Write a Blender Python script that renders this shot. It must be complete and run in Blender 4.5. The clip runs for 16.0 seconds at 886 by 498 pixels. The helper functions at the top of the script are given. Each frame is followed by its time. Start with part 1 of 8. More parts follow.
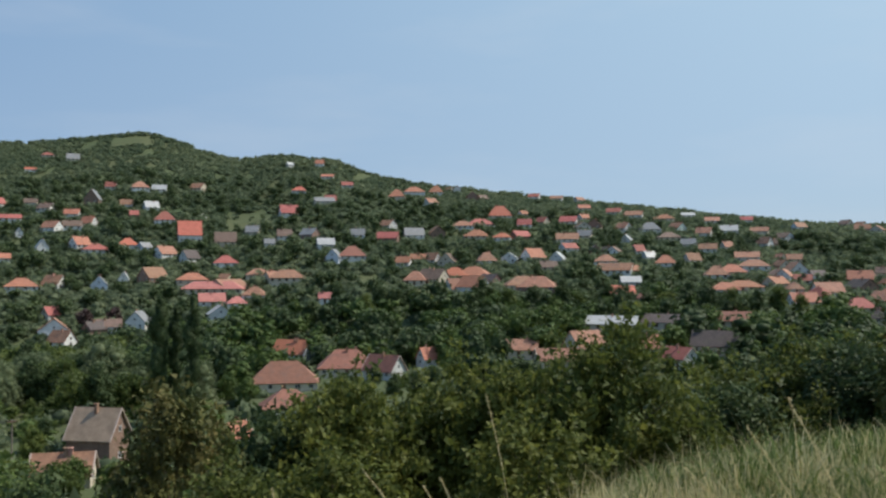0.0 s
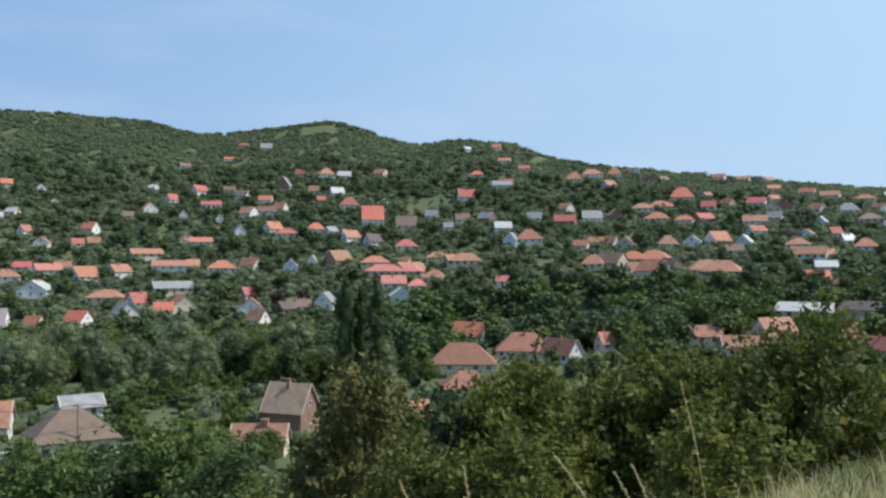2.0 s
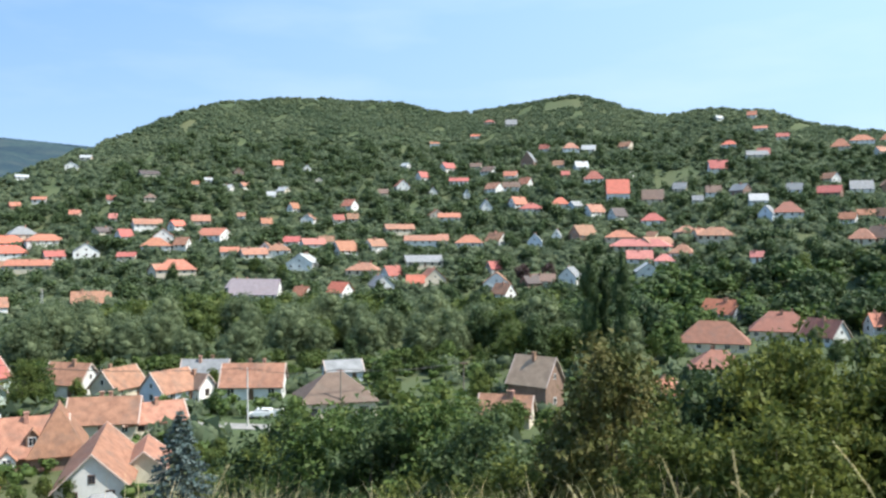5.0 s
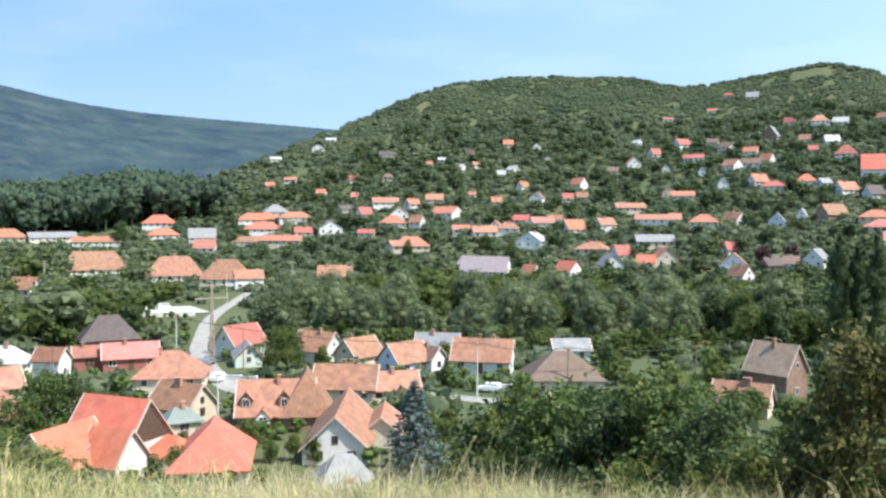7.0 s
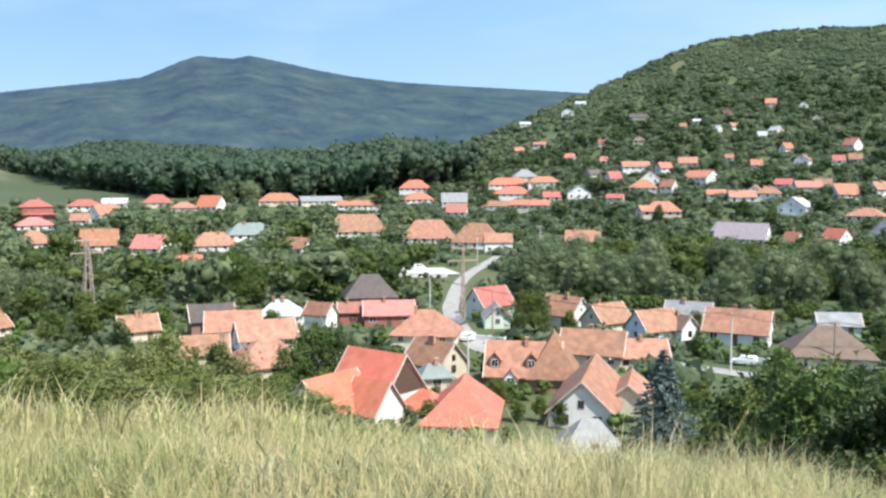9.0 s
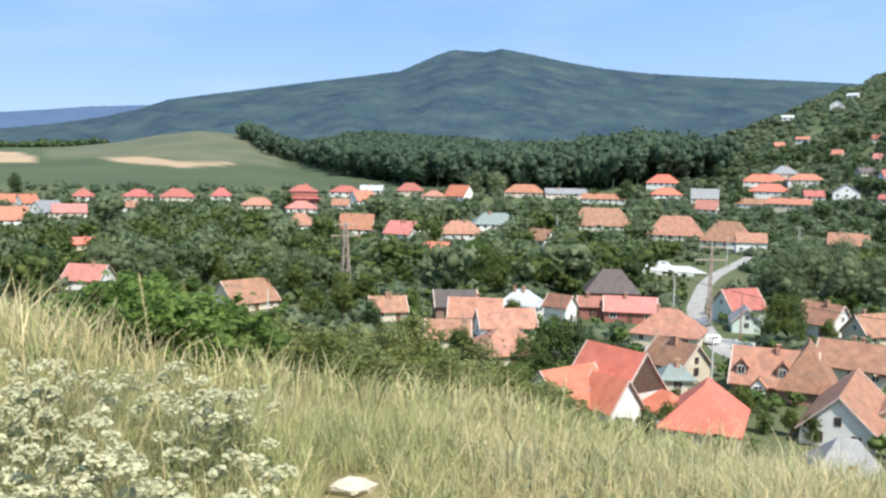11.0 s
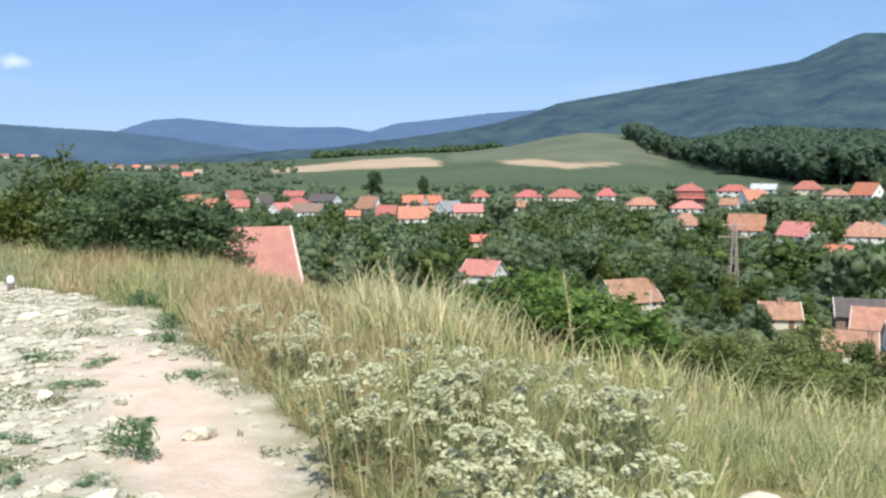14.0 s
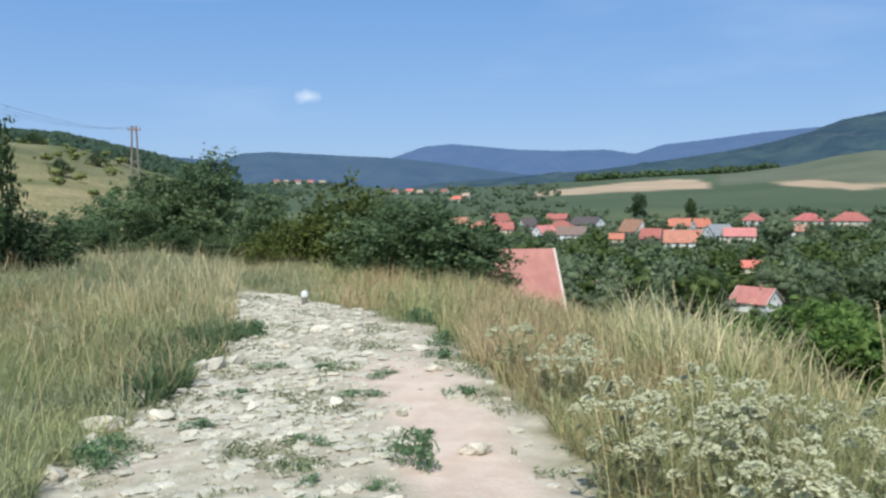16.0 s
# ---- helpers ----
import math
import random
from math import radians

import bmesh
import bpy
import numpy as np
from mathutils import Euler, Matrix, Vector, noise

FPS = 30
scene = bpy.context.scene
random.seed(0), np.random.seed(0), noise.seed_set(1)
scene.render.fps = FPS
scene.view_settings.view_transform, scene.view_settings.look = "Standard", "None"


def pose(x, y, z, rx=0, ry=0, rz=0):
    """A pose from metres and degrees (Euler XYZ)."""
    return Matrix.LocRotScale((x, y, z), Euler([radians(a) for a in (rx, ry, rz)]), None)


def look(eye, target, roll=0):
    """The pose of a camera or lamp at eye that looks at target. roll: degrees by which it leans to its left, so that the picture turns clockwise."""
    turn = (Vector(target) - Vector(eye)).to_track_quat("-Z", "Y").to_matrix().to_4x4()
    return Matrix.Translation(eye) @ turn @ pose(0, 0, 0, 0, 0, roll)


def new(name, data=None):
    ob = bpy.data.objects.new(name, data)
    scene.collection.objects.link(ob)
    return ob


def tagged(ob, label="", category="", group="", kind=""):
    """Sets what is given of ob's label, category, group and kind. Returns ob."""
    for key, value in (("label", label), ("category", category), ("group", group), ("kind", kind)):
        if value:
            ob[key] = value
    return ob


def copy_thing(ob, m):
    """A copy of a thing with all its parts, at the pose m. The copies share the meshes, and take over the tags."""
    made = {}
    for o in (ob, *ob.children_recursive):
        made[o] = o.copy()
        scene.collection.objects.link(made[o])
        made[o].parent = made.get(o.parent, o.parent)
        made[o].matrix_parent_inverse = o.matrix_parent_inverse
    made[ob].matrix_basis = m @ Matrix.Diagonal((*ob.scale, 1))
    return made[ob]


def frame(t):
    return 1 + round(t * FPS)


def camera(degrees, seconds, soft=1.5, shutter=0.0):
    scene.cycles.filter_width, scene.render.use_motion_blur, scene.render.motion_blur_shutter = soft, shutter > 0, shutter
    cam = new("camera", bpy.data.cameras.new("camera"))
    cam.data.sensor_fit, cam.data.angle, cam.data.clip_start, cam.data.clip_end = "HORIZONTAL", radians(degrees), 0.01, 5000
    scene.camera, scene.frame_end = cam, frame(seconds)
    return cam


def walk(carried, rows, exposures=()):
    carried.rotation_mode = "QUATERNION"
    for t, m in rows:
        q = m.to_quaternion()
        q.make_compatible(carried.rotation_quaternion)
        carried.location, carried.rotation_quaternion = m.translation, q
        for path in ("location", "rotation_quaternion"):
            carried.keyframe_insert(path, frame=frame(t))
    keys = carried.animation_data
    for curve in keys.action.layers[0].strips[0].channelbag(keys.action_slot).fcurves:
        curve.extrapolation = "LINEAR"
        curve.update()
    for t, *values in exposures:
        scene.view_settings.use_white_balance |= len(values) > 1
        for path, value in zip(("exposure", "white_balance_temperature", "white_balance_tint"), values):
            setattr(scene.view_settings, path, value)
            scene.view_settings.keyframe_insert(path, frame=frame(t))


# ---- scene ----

# ---- camera: it stands on the track above the village and turns to its left at arm's length ----
cam = camera(53.55, 16.0, soft=2.5)
EYE = 30.0


def heading(az):
    """The level direction at az degrees to the left of +y."""
    return Vector((-math.sin(radians(az)), math.cos(radians(az)), 0))


def stand(yaw, tilt, lean):
    eye = heading(yaw) * 0.3 + Vector((0, 0, EYE))
    way = heading(yaw) * math.cos(radians(tilt)) + Vector((0, 0, math.sin(radians(tilt))))
    return look(eye, eye + way * 10, lean)


TURNS = [
    (0, 0.00, 1.80, -0.18),
    (0.5, 4.12, 1.14, -0.17),
    (1, 7.68, 0.78, 0.38),
    (1.5, 9.92, 0.84, 0.18),
    (2, 11.51, 0.73, 0.01),
    (2.5, 14.54, 0.29, -0.06),
    (3, 18.26, 0.19, 0.12),
    (3.2, 19.02, 0.22, 0.34),
    (5.3, 29.67, -1.44, -0.36),
    (5.5, 31.32, -1.79, -0.54),
    (6, 34.30, -1.66, -0.59),
    (6.5, 38.63, -1.79, -0.33),
    (7, 42.16, -2.32, 0.15),
    (7.5, 45.81, -2.58, -0.06),
    (8, 49.68, -2.92, -0.17),
    (8.5, 53.62, -4.24, -0.05),
    (9, 58.24, -4.63, -0.08),
    (9.2, 60.03, -4.50, 0.38),
    (11.3, 76.68, -5.10, 0.67),
    (11.5, 78.51, -4.87, 0.37),
    (12, 81.85, -4.57, 0.54),
    (12.5, 86.15, -4.64, 0.27),
    (13, 89.11, -5.07, 0.09),
    (13.5, 93.70, -5.34, 0.37),
    (14, 98.72, -5.52, -0.02),
    (14.5, 103.41, -4.45, -0.46),
    (15, 107.85, -4.67, -0.43),
    (15.5, 110.27, -4.26, -0.35),
    (16, 115.75, -3.96, -0.45),
]
EXPOSURES = [(0.0, 0.12, 6800, 10), (1.0, 0.1, 6500, 10), (2.0, 0.42, 6500, 10), (3.2, 0.75, 6500, 9), (5.3, 0.95, 6500, 9), (7.0, 1.05, 6500, 10), (9.2, 1.0, 6500, 10), (12.0, 0.8, 6500, 10), (14.0, 0.7, 6300, 9), (14.5, 0.55, 6250, 9), (15.0, 0.5, 6200, 9), (16.0, 0.38, 6000, 8)]
walk(cam, [(t, stand(a, b, c)) for t, a, b, c in TURNS], EXPOSURES)

# ---- world and sun ----
SUN_AZ, SUN_EL = 286.0, 56.0
world = bpy.data.worlds.new("sky")
scene.world = world
world.use_nodes = True
wn, wl = world.node_tree.nodes, world.node_tree.links
wn.clear()
sky = wn.new("ShaderNodeTexSky")
sky.sky_type, sky.sun_disc = "NISHITA", False
sky.sun_elevation, sky.sun_rotation = radians(SUN_EL), radians(360 - SUN_AZ)
sky.altitude, sky.air_density, sky.dust_density, sky.ozone_density = 300, 1.0, 0.3, 2.5
sky_bg = wn.new("ShaderNodeBackground")
sky_bg.inputs["Strength"].default_value = 0.12
wo = wn.new("ShaderNodeOutputWorld")
# a clear summer sky: deeper blue away from the sun, paler towards it and towards the horizon
way = wn.new("ShaderNodeTexCoord")
sunward = wn.new("ShaderNodeVectorMath")
sunward.operation = "DOT_PRODUCT"
wl.new(way.outputs["Generated"], sunward.inputs[0])
sunward.inputs[1].default_value = heading(SUN_AZ)
side = wn.new("ShaderNodeMapRange")
side.inputs["From Min"].default_value, side.inputs["From Max"].default_value = -0.82, 0.66
wl.new(sunward.outputs["Value"], side.inputs["Value"])
blue = wn.new("ShaderNodeMix")
blue.data_type = "RGBA"
blue.inputs[6].default_value, blue.inputs[7].default_value = (0.68, 1.82, 3.98, 1), (3.5, 5.0, 6.4, 1)
wl.new(side.outputs[0], blue.inputs[0])
split = wn.new("ShaderNodeSeparateXYZ")
wl.new(way.outputs["Generated"], split.inputs[0])
low = wn.new("ShaderNodeMapRange")
low.inputs["From Min"].default_value, low.inputs["From Max"].default_value, low.inputs["To Min"].default_value, low.inputs["To Max"].default_value = 0.0, 0.32, 0.75, 0.0
wl.new(split.outputs["Z"], low.inputs["Value"])
pale = wn.new("ShaderNodeMix")
pale.data_type = "RGBA"
pale.inputs[7].default_value = (2.5, 3.45, 4.95, 1)
wl.new(low.outputs[0], pale.inputs[0])
wl.new(blue.outputs[2], pale.inputs[6])
air = wn.new("ShaderNodeMix")
air.data_type = "RGBA"
air.inputs[0].default_value = 0.85
wl.new(sky.outputs[0], air.inputs[6])
wl.new(pale.outputs[2], air.inputs[7])
# thin high cloud: faint wisps and one small puff low over the far ranges
stretch = wn.new("ShaderNodeMapping")
stretch.inputs["Scale"].default_value = (2.2, 2.2, 9.0)
wl.new(way.outputs["Generated"], stretch.inputs["Vector"])
wisp = wn.new("ShaderNodeTexNoise")
wisp.inputs["Scale"].default_value, wisp.inputs["Detail"].default_value = 1.6, 7
wl.new(stretch.outputs[0], wisp.inputs["Vector"])
wisp_amount = wn.new("ShaderNodeMapRange")
wisp_amount.inputs["From Min"].default_value, wisp_amount.inputs["From Max"].default_value, wisp_amount.inputs["To Max"].default_value = 0.5, 0.8, 0.18
wl.new(wisp.outputs["Fac"], wisp_amount.inputs["Value"])
puff_way = heading(124.3) * math.cos(radians(5.9)) + Vector((0, 0, math.sin(radians(5.9))))
lumps = wn.new("ShaderNodeTexNoise")
lumps.inputs["Scale"].default_value, lumps.inputs["Detail"].default_value = 55.0, 4
wl.new(way.outputs["Generated"], lumps.inputs["Vector"])
offset = wn.new("ShaderNodeVectorMath")
offset.operation = "SUBTRACT"
wl.new(way.outputs["Generated"], offset.inputs[0])
offset.inputs[1].default_value = puff_way
squash = wn.new("ShaderNodeVectorMath")
squash.operation = "MULTIPLY"
wl.new(offset.outputs[0], squash.inputs[0])
squash.inputs[1].default_value = (1.0, 1.0, 2.0)
away = wn.new("ShaderNodeVectorMath")
away.operation = "LENGTH"
wl.new(squash.outputs[0], away.inputs[0])
puff = wn.new("ShaderNodeMath")
puff.operation = "MULTIPLY_ADD"
wl.new(lumps.outputs["Fac"], puff.inputs[0])
puff.inputs[1].default_value = 0.03
wl.new(away.outputs["Value"], puff.inputs[2])
puff_amount = wn.new("ShaderNodeMapRange")
puff_amount.inputs["From Min"].default_value, puff_amount.inputs["From Max"].default_value = 0.034, 0.016
puff_amount.inputs["To Max"].default_value = 0.8
wl.new(puff.outputs[0], puff_amount.inputs["Value"])
cloud = wn.new("ShaderNodeMath")
cloud.operation = "MAXIMUM"
wl.new(wisp_amount.outputs[0], cloud.inputs[0])
wl.new(puff_amount.outputs[0], cloud.inputs[1])
clouded = wn.new("ShaderNodeMix")
clouded.data_type = "RGBA"
clouded.inputs[7].default_value = (5.2, 5.6, 6.2, 1)
wl.new(cloud.outputs[0], clouded.inputs[0])
wl.new(air.outputs[2], clouded.inputs[6])
wl.new(clouded.outputs[2], sky_bg.inputs["Color"])
wl.new(sky_bg.outputs[0], wo.inputs["Surface"])
sun = new("sun", bpy.data.lights.new("sun", "SUN"))
sun.data.energy, sun.data.angle, sun.data.color = 4.2, radians(0.55), (1.0, 0.95, 0.87)
sun.matrix_world = look(heading(SUN_AZ) * 100 * math.cos(radians(SUN_EL)) + Vector((0, 0, 100 * math.sin(radians(SUN_EL)))), (0, 0, 0))

# ---- materials ----
def surface(name, dark, light, scale=1.0, rough=0.8, bump=0.0, fine=8.0, per_object=0.0, per_island=0.0, through_light=0.0, metal=0.0, stain=None, stain_amount=0.4, stain_scale=0.3):
    """A node material: two colours mixed by coarse and fine noise, varied by object or island, with optional stains, bump and leaf translucency."""
    m = bpy.data.materials.new(name)
    m.use_nodes = True
    n, l = m.node_tree.nodes, m.node_tree.links
    bsdf = n["Principled BSDF"]
    bsdf.inputs["Roughness"].default_value = rough
    bsdf.inputs["Metallic"].default_value = metal
    co = n.new("ShaderNodeNewGeometry")
    big, small = n.new("ShaderNodeTexNoise"), n.new("ShaderNodeTexNoise")
    big.inputs["Scale"].default_value, small.inputs["Scale"].default_value = scale, scale * fine
    big.inputs["Detail"].default_value, small.inputs["Detail"].default_value = 3, 4
    for tex in (big, small):
        l.new(co.outputs["Position"], tex.inputs["Vector"])
    add = n.new("ShaderNodeMath")
    add.operation = "MULTIPLY_ADD"
    l.new(big.outputs["Fac"], add.inputs[0])
    add.inputs[1].default_value = 0.6
    half = n.new("ShaderNodeMath")
    half.operation = "MULTIPLY"
    l.new(small.outputs["Fac"], half.inputs[0])
    half.inputs[1].default_value = 0.4
    l.new(half.outputs[0], add.inputs[2])
    fac = n.new("ShaderNodeMapRange")
    fac.inputs["From Min"].default_value, fac.inputs["From Max"].default_value = 0.34, 0.66
    l.new(add.outputs[0], fac.inputs["Value"])
    out = fac.outputs[0]
    mix = n.new("ShaderNodeMix")
    mix.data_type = "RGBA"
    mix.inputs[6].default_value, mix.inputs[7].default_value = (*dark, 1), (*light, 1)
    l.new(out, mix.inputs[0])
    col = mix.outputs[2]
    for amount, node, socket in ((per_object, "ShaderNodeObjectInfo", "Random"), (per_island, "ShaderNodeNewGeometry", "Random Per Island")):
        if amount:
            r = n.new(node)
            mr = n.new("ShaderNodeMapRange")
            mr.inputs["To Min"].default_value, mr.inputs["To Max"].default_value = 1 - amount, 1 + amount
            l.new(r.outputs[socket], mr.inputs["Value"])
            hs = n.new("ShaderNodeHueSaturation")
            l.new(mr.outputs[0], hs.inputs["Value"])
            hr = n.new("ShaderNodeMapRange")
            hr.inputs["To Min"].default_value, hr.inputs["To Max"].default_value = 0.5 + amount * 0.05, 0.5 - amount * 0.05
            l.new(r.outputs[socket], hr.inputs["Value"])
            l.new(hr.outputs[0], hs.inputs["Hue"])
            l.new(col, hs.inputs["Color"])
            col = hs.outputs[0]
    if stain:
        st = n.new("ShaderNodeTexNoise")
        st.inputs["Scale"].default_value, st.inputs["Detail"].default_value = stain_scale, 6
        l.new(co.outputs["Position"], st.inputs["Vector"])
        sr = n.new("ShaderNodeMapRange")
        sr.inputs["From Min"].default_value, sr.inputs["From Max"].default_value, sr.inputs["To Max"].default_value = 0.5, 0.7, stain_amount
        l.new(st.outputs["Fac"], sr.inputs["Value"])
        sm = n.new("ShaderNodeMix")
        sm.data_type = "RGBA"
        sm.inputs[7].default_value = (*stain, 1)
        l.new(sr.outputs[0], sm.inputs[0])
        l.new(col, sm.inputs[6])
        col = sm.outputs[2]
    l.new(col, bsdf.inputs["Base Color"])
    if bump:
        b = n.new("ShaderNodeBump")
        b.inputs["Strength"].default_value, b.inputs["Distance"].default_value = bump, 0.05
        l.new(small.outputs["Fac"], b.inputs["Height"])
        l.new(b.outputs[0], bsdf.inputs["Normal"])
    if through_light:
        t = n.new("ShaderNodeBsdfTranslucent")
        l.new(col, t.inputs["Color"])
        ms = n.new("ShaderNodeMixShader")
        ms.inputs[0].default_value = through_light
        l.new(bsdf.outputs[0], ms.inputs[1])
        l.new(t.outputs[0], ms.inputs[2])
        l.new(ms.outputs[0], n["Material Output"].inputs["Surface"])
        bsdf.inputs["Specular IOR Level"].default_value = 0.2
    return m


LEAF = surface("leaf_green", (0.057, 0.088, 0.023), (0.142, 0.180, 0.049), 0.5, 0.6, per_object=0.2, per_island=0.28, through_light=0.45)
LEAF_FRESH = surface("leaf_fresh", (0.056, 0.094, 0.024), (0.115, 0.165, 0.045), 0.5, 0.6, per_object=0.2, per_island=0.25, through_light=0.3)
LEAF_DARK = surface("leaf_dark", (0.039, 0.066, 0.026), (0.086, 0.122, 0.046), 0.5, 0.6, per_object=0.2, per_island=0.25, through_light=0.3)
LEAF_WILLOW = surface("leaf_willow", (0.118, 0.154, 0.076), (0.198, 0.240, 0.126), 0.4, 0.6, per_object=0.2, per_island=0.2, through_light=0.45)
LEAF_OLIVE = surface("leaf_olive", (0.125, 0.145, 0.045), (0.245, 0.262, 0.100), 0.7, 0.65, per_object=0.2, per_island=0.25, through_light=0.4)
LEAF_BROWN = surface("leaf_browned", (0.060, 0.080, 0.022), (0.145, 0.125, 0.042), 1.2, 0.65, per_object=0.1, per_island=0.3, through_light=0.25)
LEAF_PURPLE = surface("leaf_purple", (0.052, 0.034, 0.032), (0.115, 0.074, 0.066), 0.6, 0.6, per_island=0.25, through_light=0.15)
LEAF_WARM = surface("leaf_sunburnt_green", (0.062, 0.085, 0.019), (0.158, 0.180, 0.044), 0.9, 0.6, per_object=0.2, per_island=0.3, through_light=0.42)
LEAF_COOL = surface("leaf_cool_green", (0.066, 0.104, 0.044), (0.140, 0.192, 0.086), 0.7, 0.6, per_object=0.2, per_island=0.3, through_light=0.45)
LEAF_BRIGHT = surface("leaf_bright_green", (0.080, 0.145, 0.030), (0.175, 0.250, 0.066), 0.8, 0.6, per_object=0.15, per_island=0.3, through_light=0.5)
LEAF_YELLOW = surface("leaf_yellowing", (0.110, 0.115, 0.034), (0.235, 0.205, 0.066), 0.8, 0.65, per_island=0.25, through_light=0.4)
NEEDLE_BLUE = surface("needle_blue", (0.030, 0.055, 0.052), (0.085, 0.125, 0.120), 0.8, 0.6, per_island=0.25)
BARK = surface("bark", (0.055, 0.042, 0.030), (0.14, 0.115, 0.085), 3.0, 0.9, 0.5)
# paler, bluer leaves: distance haze is mixed into this colour
WOODS = surface("hazed_woodland_leaf", (0.084, 0.124, 0.070), (0.184, 0.222, 0.128), 0.016, 0.85, fine=14, per_island=0.3, through_light=0.5)

# ---- the land: a spur above a valley, a built-up slope, fields and far ranges ----
def along(az, *pairs):
    """Smooth value at az between (az, value) pairs."""
    xs, ys = zip(*pairs)
    return np.interp(az, xs, ys)


def smooth(u):
    u = np.clip(u, 0, 1)
    return u * u * (3 - 2 * u)


def ripple(x, y, size):
    """Gentle sum of sines, -1 to 1."""
    x, y = x / size, y / size
    return (np.sin(1.7 * x + 0.6 * y + 1) + np.sin(-0.8 * x + 1.9 * y + 2.2) + np.sin(2.6 * x - 1.4 * y + 0.5) * 0.6 + np.sin(3.9 * x + 3.1 * y) * 0.4) / 3


def crest(az):
    return along(az, (-60, 12), (-30, 9.0), (-18, 7.6), (-11, 6.2), (-5, 5.1), (8, 4.4), (20, 4), (60, 4.2), (80, 4.6), (90, 5.6), (100, 8), (110, 12.5), (118, 19), (128, 26), (150, 30), (220, 30), (300, 6))


def ridge_line(az):
    """The built-up hill's skyline: how far off it is and how high."""
    far = along(az, (-60, 780), (-26, 750), (-8, 780), (7, 830), (13, 900), (18, 1000), (40, 1040), (44, 900), (47, 820), (50, 740), (54, 680), (62, 620), (75, 600), (90, 600))
    el = along(az, (-60, 1.2), (-26.8, 2.0), (-21.7, 2.55), (-18.4, 3.15), (-14, 3.75), (-7.9, 4.45), (-3, 5.0), (0, 5.3), (3.8, 6.0), (6.9, 7.1), (10.4, 7.3), (13.2, 7.1), (15.6, 7.65), (17.7, 8.2),
               (19, 8.45), (21.5, 8.2), (24.4, 8.0), (27, 7.9), (28.8, 8.2), (33, 8.47), (37, 8.6), (41.5, 8.4), (44, 7.55), (46.8, 6.3), (49.5, 5.0), (53, 3.5), (57, 1.9), (62, 0.4), (68, -0.6), (90, -1.2))
    return far, EYE + far * np.tan(np.radians(el))


def brow(az):
    """How far the hill's brow stands above the even slope, in degrees."""
    return along(az, (-27, 0.4), (-20.5, 0.2), (-18, 0.05), (-5, 0.1), (0, 0.05), (3.8, 0), (5, -0.05), (7, 0.2), (8.5, 0.34), (10.3, 0.41), (15.5, 0.33), (17, 0.45), (18.6, 0.36), (20.7, 0.3), (22.5, 0.2), (24.3, 0.08), (28, 0), (30.2, 0.2), (33.5, 0.03), (37, 0), (44, -0.05), (47, 0), (49.5, 0.2), (54, 0.1))


